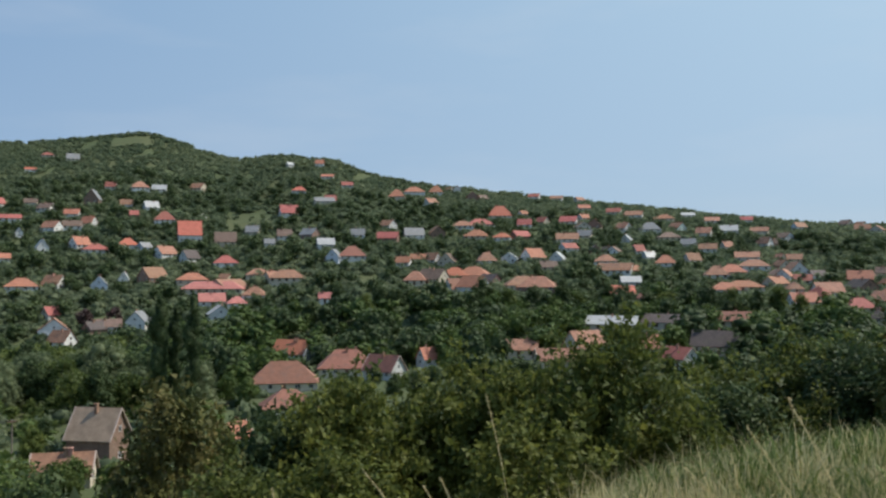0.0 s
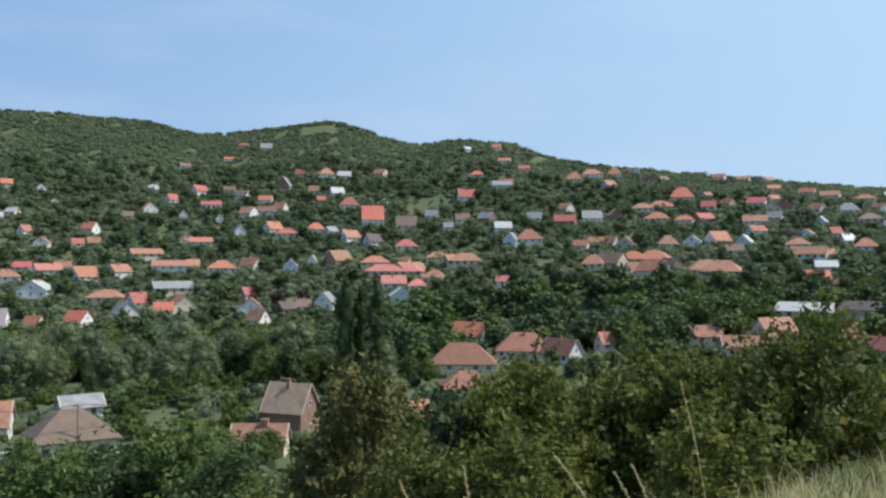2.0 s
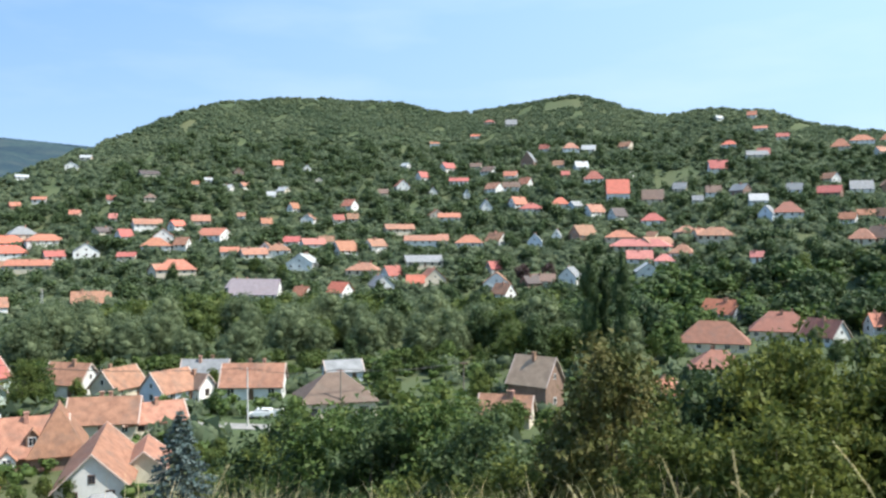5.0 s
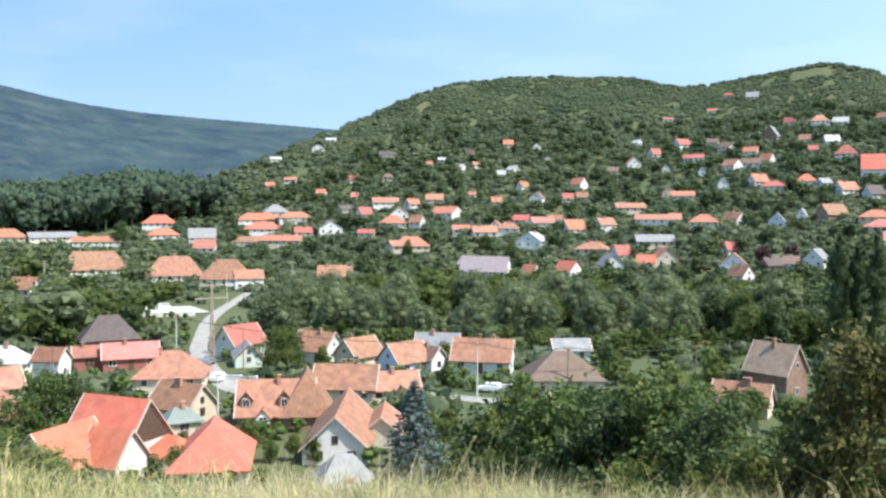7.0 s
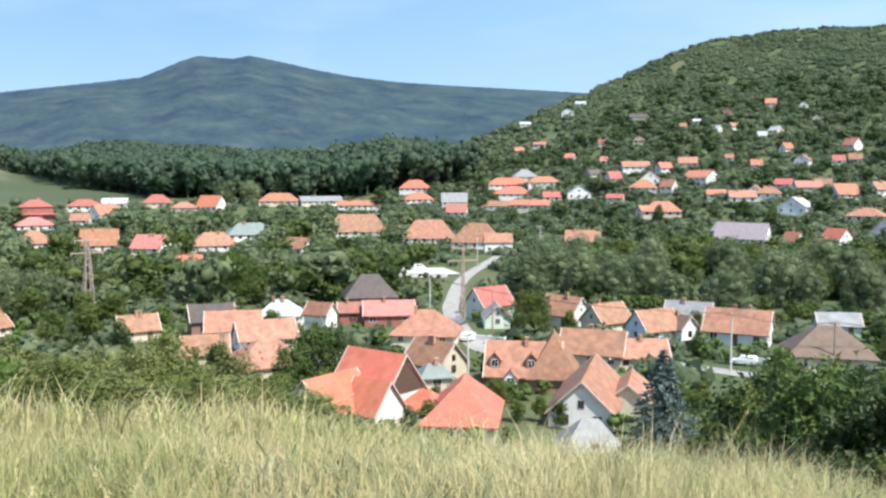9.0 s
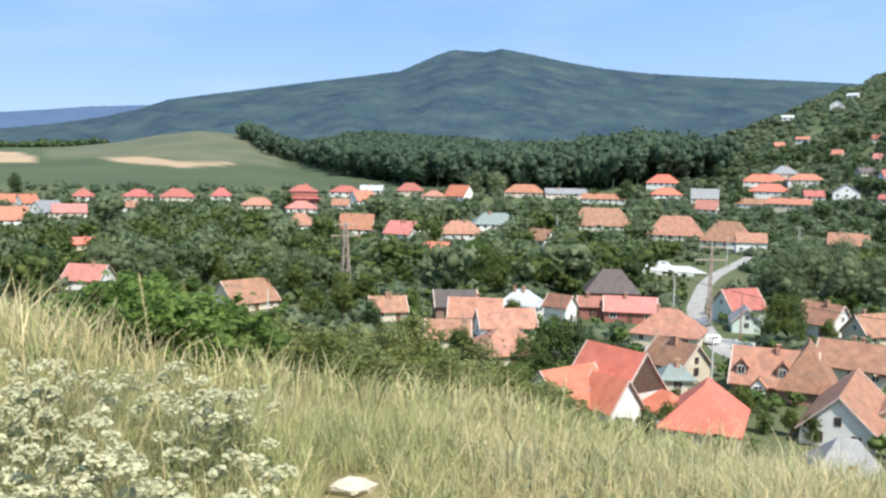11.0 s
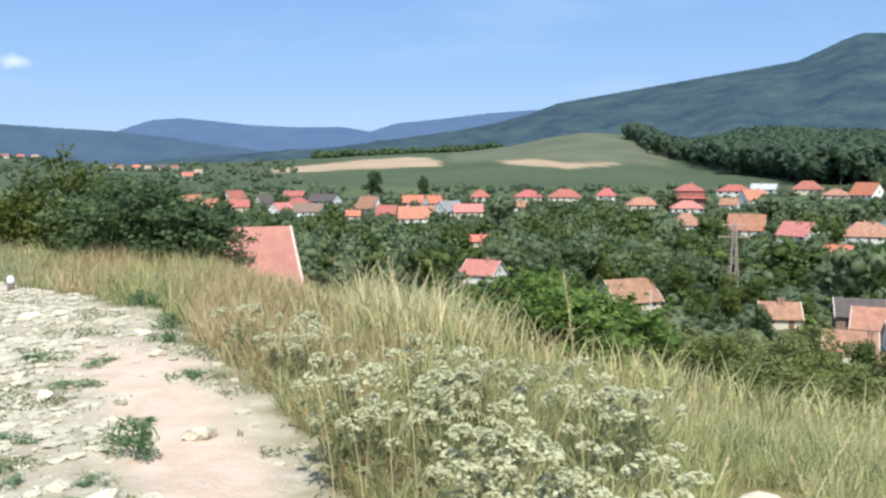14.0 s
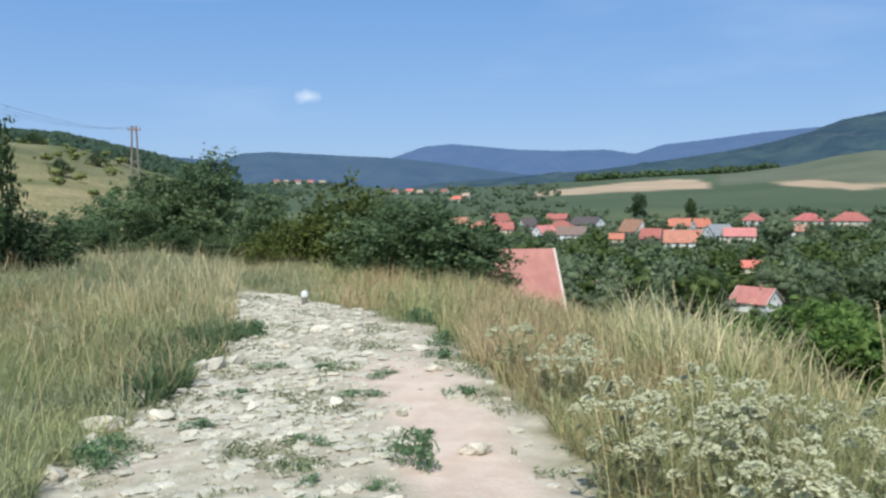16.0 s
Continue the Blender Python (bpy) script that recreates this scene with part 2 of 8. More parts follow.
def land(az, r):
    """Height of the ground at az degrees and r metres from where the camera stands."""
    az = (np.asarray(az, float) + 100) % 360 - 100
    r = np.asarray(r, float)
    x, y = -np.sin(np.radians(az)) * r, np.cos(np.radians(az)) * r
    floor = along(r, (0, 0), (300, 0), (380, 5), (460, 12), (520, 17), (700, 24), (1100, 34), (1600, 38), (5000, 40)) + 0.25 * ripple(x, y, 40)
    # the vineyard swell
    top = along(az, (60, -1.2), (70, -0.9), (78, -0.3), (83, 0.4), (84.6, 1.1), (86.4, 1.75), (89.6, 1.98), (92, 1.65), (94.2, 1.15), (97.2, 0.8), (104, 0.55), (110, 0.2), (118, -0.1), (123, 0.3), (128, 0.4), (150, 0.5))
    swell = EYE + 1150 * np.tan(np.radians(top))
    floor = np.where(az > 55, along(r, (0, 0), (300, 0), (380, 5), (460, 12), (520, 17), (540, 18), (9000, 18)) + (swell - 18) * smooth((r - 500) / 650) + 24 * smooth((r - 560) / 330) * smooth((az - 50) / 6) * smooth((85 - az) / 7) - 30 * smooth((r - 1200) / 900) + 0.25 * ripple(x, y, 40), floor)
    # the built-up hill
    far, high = ridge_line(az)
    foot = along(az, (-60, 190), (-20, 215), (5, 270), (20, 320), (45, 350), (60, 420), (75, 480))
    u = (r - foot) / (far - foot)
    hill = high * np.clip(u, 0, 1) ** 1.12 * (1 + 0.02 * ripple(x, y, 90)) - 60 * smooth((u - 1) / 1.5) + far * np.tan(np.radians(brow(az))) * smooth((u - 0.5) / 0.5)
    z = np.maximum(floor, np.where((az < 72) & (u > 0), hill, 0))
    # the valley rises gently towards its open end
    z = z + 0.0068 * np.minimum(r, 900) * smooth((r - 110) / 80) * smooth((12 - az) / 9)
    # the spur with the track
    rc = crest(az)
    fall = along(az, (-60, 0.2), (-30, 0.26), (-10, 0.38), (20, 0.42), (55, 0.40), (70, 0.29), (92, 0.25), (100, 0.24), (112, 0.17), (122, 0.12), (135, 0.06), (220, 0.05), (300, 0.2))
    d = np.maximum(r - rc, 0)
    spur = EYE - 1.6 - fall * (d - 1.5 * (1 - np.exp(-d / 1.5))) - 0.02 * np.minimum(r, rc) + 0.04 * ripple(x, y, 1.3) * smooth(r / 3) + 0.015 * ripple(x, y, 0.28) * (r < 20)
    # the shoulder of the slope, rising towards the valley's open end
    spur = spur + 0.5 * smooth((-12 - az) / 13) * smooth((az + 80) / 30) * np.exp(-((r - 17) / 7) ** 2)
    # the grassy bank that rises on the far side of the track
    bank = along(az, (122, 0), (128, 0.2), (131, 0.56), (133.5, 0.82), (136, 0.95), (139, 1.1), (142, 1.18), (165, 1.3), (220, 1.0), (265, 0.0))
    spur = spur + bank * (14 * smooth((r - 32) / 130) + 0.5 * smooth((r - 9) / 8)) + 0.8 * bank * ripple(x, y, 9) * smooth((r - 40) / 40)
    spur = np.where(r > 170, spur - 0.25 * (r - 170), spur)
    k = 6.0
    h = np.clip(0.5 + 0.5 * (spur - z) / k, 0, 1)
    both = spur * h + z * (1 - h) + k * h * (1 - h) * (r > 30)
    # the wooded hill behind the bank
    back = along(az, (122, 0), (128, 0.2), (130, 0.5), (132, 0.68), (134, 0.84), (136.2, 0.98), (139, 1.15), (160, 1.4), (220, 1.2), (265, 0.0)) * 55 * smooth((r - 300) / 560)
    return np.maximum(both, back + np.where(az > 122, z * 0.5, 0))


def place(az, r, lift=0.0):
    return heading(az) * r + Vector((0, 0, float(land(az, r)) + lift))


def mesh_of(name, verts, faces, materials=(), soft=False):
    me = bpy.data.meshes.new(name)
    verts, faces = np.asarray(verts, np.float32), np.asarray(faces, np.int32)
    k = faces.shape[1]
    me.vertices.add(len(verts))
    me.vertices.foreach_set("co", verts.ravel())
    me.loops.add(faces.size)
    me.loops.foreach_set("vertex_index", faces.ravel())
    me.polygons.add(len(faces))
    me.polygons.foreach_set("loop_start", np.arange(0, faces.size, k, dtype=np.int32))
    me.polygons.foreach_set("loop_total", np.full(len(faces), k, np.int32))
    if soft:
        me.polygons.foreach_set("use_smooth", np.ones(len(faces), bool))
    me.update(calc_edges=True)
    for m in materials:
        me.materials.append(m)
    return me


def track_mask(az, r):
    """1 on the bare track, 0 in the grass."""
    x, y = -np.sin(np.radians(az)) * r, np.cos(np.radians(az)) * r
    ux, uy = -math.sin(radians(124.5)), math.cos(radians(124.5))
    s, q = x * ux + y * uy, x * uy - y * ux  # along the track, and to its right
    mid = along(s, (-40, -2.5), (-6, -0.9), (0, -0.35), (5, 0.0), (9, 0.35), (12, 0.4), (16, -0.8), (24, -5), (40, -14))
    half = along(s, (-40, 1.5), (0, 1.45), (6, 1.6), (12, 1.15), (14.5, 0.8), (17, 0.1), (19, -1.0), (40, -1.0))
    edge = np.abs(q - mid) + 0.22 * ripple(x, y, 0.45) + 0.12 * ripple(y, x, 0.17)
    return smooth((half - edge) / 0.35 + 0.5) * (r < 45)


def rut_mask(az, r):
    """The smooth wheel rut on the valley side of the track."""
    x, y = -np.sin(np.radians(az)) * r, np.cos(np.radians(az)) * r
    ux, uy = -math.sin(radians(124.5)), math.cos(radians(124.5))
    s, q = x * ux + y * uy, x * uy - y * ux
    mid = along(s, (-6, 0.2), (3, 0.85), (6, 1.0), (9, 0.9), (12, 0.9))
    return smooth((0.42 - np.abs(q - mid) + 0.2 * ripple(x, y, 0.4)) / 0.4 + 0.4) * smooth((11 - s) / 3) * 0.85


def build_ground():
    azs = np.concatenate([np.arange(-34, 146, 0.6), np.arange(146, 326, 4.5)])
    rs = np.concatenate([np.linspace(0.003, 16, 92), np.geomspace(16.4, 1300, 190), np.geomspace(1330, 4900, 20)])
    A, R = np.meshgrid(azs, rs, indexing="ij")
    Z = land(A, R)
    V = np.stack([-np.sin(np.radians(A)) * R, np.cos(np.radians(A)) * R, Z], -1).reshape(-1, 3)
    n, k = len(azs), len(rs)
    i = np.arange(n)[:, None]
    j = np.arange(k - 1)[None, :]
    a = (i * k + j).ravel()
    b = (((i + 1) % n) * k + j).ravel()
    F = np.stack([a, a + 1, b + 1, b], 1)
    V = np.vstack([V, [[0, 0, EYE - 1.6]]])
    me = mesh_of("ground", V, F)
    flat = lambda v: np.append(v.reshape(-1), 0.0).astype(np.float32)
    w = 3 * ripple(V[:-1, 0], V[:-1, 1], 60).reshape(A.shape) * 0.2
    bands = {
        "track": track_mask(A, R),
        "dry": smooth((110 - R) / 60) * smooth((16 * (A > 120) + 14 - np.abs(R - 4) * (A < 115)) / 10 + 0.3) + 0.62 * (A > 128) * (R < 190),
        "field": smooth((A - 76) / 2) * smooth((R - 505) / 20) * (A < 126),
        "straw": np.maximum(smooth((A + w - 99) / 0.5) * smooth((110.3 - A) / 0.8) * smooth((R - np.interp(A, (99, 110), (772, 724))) / 9) * smooth((np.interp(A, (99, 101, 103.6, 106.2, 110), (908, 956, 934, 880, 820)) - R) / 14),
                            smooth((A - 87.0) / 0.8) * smooth((95.5 - A) / 0.8) * smooth((R - np.interp(A, (87, 89, 90.8, 93.6, 95.3), (712, 682, 666, 728, 790))) / 8) * smooth((np.interp(A, (87, 90, 91.7, 93, 95.3), (722, 716, 748, 802, 808)) - R) / 10)),
        "vine": smooth((A - 84) / 0.8) * smooth((98.6 - A) / 0.6) * smooth((R - np.interp(A, (84, 87, 90, 91.7, 93, 95.3, 98.6), (726, 722, 716, 748, 800, 800, 804))) / 10),
        "rut": rut_mask(A, R),
    }
    for key, v in bands.items():
        me.attributes.new(key, "FLOAT", "POINT").data.foreach_set("value", flat(v))
    me.polygons.foreach_set("use_smooth", np.ones(len(F), bool))
    ob = tagged(new("ground", me), "hillside and valley ground of dry grass, soil and green fields", "ground", kind="structure")
    me.materials.append(ground_material())
    return ob


def ground_material():
    m = bpy.data.materials.new("ground")
    m.use_nodes = True
    n, l = m.node_tree.nodes, m.node_tree.links
    bsdf = n["Principled BSDF"]
    bsdf.inputs["Roughness"].default_value, bsdf.inputs["Specular IOR Level"].default_value = 0.95, 0.15
    geo = n.new("ShaderNodeNewGeometry")

    def noise_at(scale, detail=4):
        t = n.new("ShaderNodeTexNoise")
        t.inputs["Scale"].default_value, t.inputs["Detail"].default_value = scale, detail
        l.new(geo.outputs["Position"], t.inputs["Vector"])
        r = n.new("ShaderNodeMapRange")
        r.inputs["From Min"].default_value, r.inputs["From Max"].default_value = 0.32, 0.68
        l.new(t.outputs["Fac"], r.inputs["Value"])
        return r.outputs[0]

    def mixed(fac, a, b):
        x = n.new("ShaderNodeMix")
        x.data_type = "RGBA"
        if isinstance(fac, float):
            x.inputs[0].default_value = fac
        else:
            l.new(fac, x.inputs[0])
        for k, c in ((6, a), (7, b)):
            if isinstance(c, tuple):
                x.inputs[k].default_value = (*c, 1)
            else:
                l.new(c, x.inputs[k])
        return x.outputs[2]

    def mask(key):
        a = n.new("ShaderNodeAttribute")
        a.attribute_name = key
        return a.outputs["Fac"]

    green = mixed(noise_at(0.06), (0.044, 0.070, 0.032), (0.074, 0.104, 0.048))
    green = mixed(noise_at(0.012, 6), green, (0.098, 0.106, 0.052))
    dry = mixed(noise_at(3.0), (0.16, 0.125, 0.060), (0.34, 0.28, 0.14))
    dry = mixed(noise_at(0.12), dry, (0.085, 0.095, 0.035))
    field = mixed(noise_at(0.01), (0.040, 0.062, 0.032), (0.062, 0.084, 0.045))
    rows = n.new("ShaderNodeTexWave")
    rows.inputs["Scale"].default_value, rows.inputs["Distortion"].default_value = 0.11, 0.6
    l.new(geo.outputs["Position"], rows.inputs["Vector"])
    field = mixed(rows.outputs["Fac"], field, mixed(0.35, field, (0.12, 0.12, 0.06)))
    straw = mixed(noise_at(0.02), (0.30, 0.215, 0.14), (0.38, 0.285, 0.185))
    dirt = mixed(noise_at(1.1), (0.345, 0.275, 0.208), (0.49, 0.402, 0.31))
    dirt = mixed(noise_at(14.0), dirt, (0.445, 0.37, 0.29))
    pebble = n.new("ShaderNodeTexVoronoi")
    pebble.inputs["Scale"].default_value = 11.0
    l.new(geo.outputs["Position"], pebble.inputs["Vector"])
    pr = n.new("ShaderNodeMapRange")
    pr.inputs["From Min"].default_value, pr.inputs["From Max"].default_value, pr.inputs["To Min"].default_value, pr.inputs["To Max"].default_value = 0.12, 0.3, 0.5, 0.0
    l.new(pebble.outputs["Distance"], pr.inputs["Value"])
    dirt = mixed(pr.outputs[0], dirt, (0.64, 0.58, 0.49))
    dirt = mixed(noise_at(0.55, 5), dirt, mixed(noise_at(5.0, 5), (0.30, 0.235, 0.165), (0.62, 0.545, 0.44)))
    thatch = mixed(noise_at(6.0, 6), (0.155, 0.155, 0.09), (0.30, 0.28, 0.18))
    dirt = mixed(noise_at(0.9, 7), mixed(noise_at(2.6, 7), dirt, thatch), mixed(0.3, dirt, thatch))
    dirt = mixed(mask("rut"), dirt, mixed(noise_at(4.0), (0.47, 0.345, 0.265), (0.57, 0.44, 0.35)))
    col = mixed(mask("dry"), green, dry)
    col = mixed(mask("field"), col, field)
    col = mixed(mask("vine"), col, mixed(noise_at(0.015), (0.080, 0.092, 0.056), (0.118, 0.122, 0.076)))
    col = mixed(mask("straw"), col, straw)
    col = mixed(mask("track"), col, dirt)
    l.new(col, bsdf.inputs["Base Color"])
    b = n.new("ShaderNodeBump")
    b.inputs["Strength"].default_value, b.inputs["Distance"].default_value = 0.35, 0.03
    l.new(noise_at(26.0, 6), b.inputs["Height"])
    l.new(b.outputs[0], bsdf.inputs["Normal"])
    return m


ground = build_ground()


# far ranges: wooded mountains beyond the valley, distance haze painted into colour and emission
def range_material(name, dark, light, haze_glow, strength, clearing=None):
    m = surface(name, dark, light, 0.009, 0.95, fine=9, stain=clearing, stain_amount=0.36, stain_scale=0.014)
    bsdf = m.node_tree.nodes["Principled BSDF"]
    # blue emission stands in for the air between
    bsdf.inputs["Emission Color"].default_value = (*haze_glow, 1)
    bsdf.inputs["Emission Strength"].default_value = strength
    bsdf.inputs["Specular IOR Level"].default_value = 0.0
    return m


def far_range(label, far, depth, material, seed, *skyline):
    """A mountain whose crest runs along the skyline given in degrees, with spurs and gullies down to its foot."""
    a0, a1 = skyline[0][0], skyline[-1][0]
    azs = np.arange(a0, a1, 0.2)
    us = np.linspace(0, 1.25, 44)
    A, U = np.meshgrid(azs, us, indexing="ij")
    phase = np.random.RandomState(seed).rand(6) * 60
    relief = np.zeros(A.shape)
    for i in range(A.shape[0]):
        for j in range(A.shape[1]):
            relief[i, j] = noise.fractal(Vector((A[i, j] * 0.22 + phase[0], U[i, j] * 3.2 + A[i, j] * 0.05, phase[1])), 0.9, 2.1, 5)
    bell = np.sin(np.clip(U, 0, 1) * math.pi)
    R = far - depth * (1 - U) + depth * 0.05 * relief * bell
    top = EYE + far * np.tan(np.radians(np.interp(A, *zip(*skyline))))
    rough = sum(np.sin(A * f + phase[k]) for k, f in enumerate((9.0, 17.0, 31.0))) * far * 0.00018
    Z = np.where(U <= 1, 15 + (top - 15) * np.clip(U, 0, 1) ** 1.15, top - (U - 1) * depth * 0.4) + rough * (U > 0.9) + 0.013 * far * relief * bell
    V = np.stack([-np.sin(np.radians(A)) * R, np.cos(np.radians(A)) * R, Z], -1).reshape(-1, 3)
    k = len(us)
    i, j = np.arange(len(azs) - 1)[:, None], np.arange(k - 1)[None, :]
    a = (i * k + j).ravel()
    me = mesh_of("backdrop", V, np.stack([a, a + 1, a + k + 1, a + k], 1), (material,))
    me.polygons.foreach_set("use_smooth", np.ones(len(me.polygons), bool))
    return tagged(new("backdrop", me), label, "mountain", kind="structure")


far_range("twin-topped wooded mountain beyond the valley, hazy dark green", 2900, 1500, range_material("hazed_far_wood", (0.009, 0.019, 0.021), (0.036, 0.058, 0.042), (0.105, 0.168, 0.335), 0.23, (0.075, 0.085, 0.058)), 3,
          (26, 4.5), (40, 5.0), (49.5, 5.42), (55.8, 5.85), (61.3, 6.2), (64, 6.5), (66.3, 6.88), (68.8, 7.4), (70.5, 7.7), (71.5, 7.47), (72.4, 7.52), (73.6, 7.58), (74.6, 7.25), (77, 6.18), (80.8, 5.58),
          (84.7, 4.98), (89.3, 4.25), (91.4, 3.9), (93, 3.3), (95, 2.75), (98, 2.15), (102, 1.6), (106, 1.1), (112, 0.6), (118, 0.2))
far_range("long wooded mountain at the valley's end, painted haze-blue", 4300, 900, range_material("haze_blue_range", (0.02, 0.035, 0.05), (0.035, 0.05, 0.065), (0.16, 0.25, 0.50), 0.40), 5,
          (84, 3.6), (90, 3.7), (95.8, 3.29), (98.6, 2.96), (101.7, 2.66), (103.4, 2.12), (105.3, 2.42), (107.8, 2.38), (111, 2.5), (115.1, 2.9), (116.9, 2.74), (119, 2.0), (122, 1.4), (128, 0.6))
far_range("darker wooded ridge closing the valley", 3500, 900, range_material("haze_near_range", (0.018, 0.032, 0.04), (0.032, 0.05, 0.05), (0.13, 0.20, 0.38), 0.34), 8,
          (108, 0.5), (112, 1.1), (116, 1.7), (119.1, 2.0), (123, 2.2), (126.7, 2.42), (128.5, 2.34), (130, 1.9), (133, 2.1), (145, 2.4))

# ---- houses ----
def part(name, bm, material, parent, label=""):
    """Links a bmesh as one mesh under a thing or a part."""
    me = bpy.data.meshes.new(name)
    bm.normal_update()
    bm.to_mesh(me)
    bm.free()
    for m in material if isinstance(material, tuple) else (material,):
        me.materials.append(m)
    ob = new(name, me)
    ob.parent = parent
    if label:
        ob["label"] = label
    return ob


def solid(bm, corners, faces, mat=0):
    vs = [bm.verts.new(c) for c in corners]
    for f in faces:
        bm.faces.new([vs[i] for i in f]).material_index = mat


BOX = ((0, 3, 2, 1), (4, 5, 6, 7), (0, 1, 5, 4), (1, 2, 6, 5), (2, 3, 7, 6), (3, 0, 4, 7))


def block(bm, x0, x1, y0, y1, z0, z1, mat=0):
    solid(bm, [(x0, y0, z0), (x1, y0, z0), (x1, y1, z0), (x0, y1, z0), (x0, y0, z1), (x1, y0, z1), (x1, y1, z1), (x0, y1, z1)], BOX, mat)


def tile_material(name, dark, light, moss):
    """Clay roof tiles: courses that step down the slope, varied and weathered."""
    m = surface(name, dark, light, 0.9, 0.75, fine=6, per_object=0.16, stain=moss, stain_amount=0.5, stain_scale=0.5)
    n, l = m.node_tree.nodes, m.node_tree.links
    geo = n.new("ShaderNodeNewGeometry")
    courses = n.new("ShaderNodeTexWave")
    courses.bands_direction, courses.wave_profile = "Z", "SAW"
    courses.inputs["Scale"].default_value, courses.inputs["Distortion"].default_value = 1.9, 0.4
    l.new(geo.outputs["Position"], courses.inputs["Vector"])
    b = n.new("ShaderNodeBump")
    b.inputs["Strength"].default_value, b.inputs["Distance"].default_value = 0.7, 0.04
    l.new(courses.outputs["Fac"], b.inputs["Height"])
    l.new(b.outputs[0], n["Principled BSDF"].inputs["Normal"])
    return m


ROOFS = {
    "o": (tile_material("orange_tile", (0.29, 0.106, 0.062), (0.45, 0.196, 0.116), (0.20, 0.105, 0.075)), "orange-tiled"),
    "r": (tile_material("red_tile", (0.29, 0.078, 0.064), (0.40, 0.125, 0.098), (0.19, 0.065, 0.055)), "red-tiled"),
    "p": (tile_material("pink_tile", (0.35, 0.128, 0.104), (0.46, 0.188, 0.148), (0.27, 0.10, 0.085)), "pinkish red-tiled"),
    "x": (tile_material("bright_tile", (0.40, 0.112, 0.066), (0.51, 0.172, 0.104), (0.34, 0.11, 0.065)), "bright orange-tiled"),
    "t": (tile_material("faded_tile", (0.21, 0.098, 0.060), (0.41, 0.205, 0.126), (0.16, 0.115, 0.09)), "faded terracotta-tiled"),
    "b": (tile_material("brown_tile", (0.130, 0.082, 0.062), (0.21, 0.138, 0.104), (0.14, 0.11, 0.085)), "brown-tiled"),
    "f": (tile_material("weathered_tan_tile", (0.27, 0.19, 0.125), (0.40, 0.295, 0.20), (0.22, 0.16, 0.11)), "weathered tan-tiled"),
    "d": (tile_material("dull_red_tile", (0.20, 0.082, 0.054), (0.30, 0.128, 0.084), (0.17, 0.095, 0.075)), "dull red-tiled"),
    "k": (tile_material("dark_tile", (0.060, 0.046, 0.045), (0.105, 0.080, 0.075), (0.09, 0.08, 0.06)), "dark-roofed"),
    "g": (surface("grey_sheet_roof", (0.15, 0.155, 0.16), (0.26, 0.265, 0.27), 0.8, 0.6, 0.2, stain=(0.2, 0.19, 0.17)), "grey-roofed"),
    "w": (surface("pale_sheet_roof", (0.31, 0.32, 0.32), (0.43, 0.44, 0.44), 0.8, 0.55, 0.1, stain=(0.45, 0.43, 0.4)), "white-roofed"),
    "v": (surface("violet_sheet_roof", (0.24, 0.195, 0.205), (0.33, 0.275, 0.285), 0.8, 0.5, 0.1, stain=(0.3, 0.22, 0.22)), "mauve metal-roofed"),
    "e": (surface("green_sheet_roof", (0.125, 0.160, 0.150), (0.195, 0.232, 0.216), 0.8, 0.55, 0.1, stain=(0.16, 0.18, 0.16)), "green-roofed"),
}
WALLS = {
    "w": (surface("white_plaster", (0.60, 0.59, 0.56), (0.76, 0.75, 0.72), 0.7, 0.9, 0.2, per_object=0.12, stain=(0.52, 0.49, 0.44), stain_amount=0.5), "white plaster walls"),
    "c": (surface("cream_plaster", (0.50, 0.43, 0.33), (0.64, 0.57, 0.45), 0.7, 0.9, 0.2, per_object=0.12, stain=(0.40, 0.35, 0.28), stain_amount=0.5), "cream plaster walls"),
    "k": (surface("brick_wall", (0.20, 0.12, 0.09), (0.32, 0.20, 0.15), 1.5, 0.9, 0.3, per_object=0.15, stain=(0.18, 0.15, 0.12)), "bare brick walls"),
    "m": (surface("red_wall", (0.26, 0.09, 0.075), (0.36, 0.14, 0.11), 1.2, 0.9, 0.3, stain=(0.22, 0.12, 0.10)), "red painted walls"),
    "s": (surface("pale_blue_plaster", (0.52, 0.56, 0.63), (0.64, 0.68, 0.74), 0.7, 0.9, 0.2, stain=(0.45, 0.46, 0.5)), "pale blue walls"),
    "g": (surface("pale_green_plaster", (0.50, 0.58, 0.52), (0.61, 0.68, 0.62), 0.7, 0.9, 0.2, stain=(0.4, 0.47, 0.42)), "pale green walls"),
}
GLASS = surface("window_glass", (0.015, 0.018, 0.022), (0.035, 0.04, 0.05), 2.0, 0.08)
FRAME = surface("painted_frame", (0.55, 0.53, 0.50), (0.75, 0.74, 0.71), 3.0, 0.6)
FRAME_BROWN = surface("brown_frame", (0.10, 0.06, 0.04), (0.17, 0.10, 0.07), 3.0, 0.6)
DOOR = surface("door_wood", (0.10, 0.055, 0.035), (0.19, 0.11, 0.07), 2.0, 0.6, per_object=0.2)
RIDGE = surface("mortar_verge", (0.40, 0.30, 0.25), (0.54, 0.44, 0.38), 2.0, 0.85)
STACK = surface("chimney_brick", (0.30, 0.15, 0.10), (0.46, 0.27, 0.19), 2.5, 0.9, 0.3, per_object=0.25)


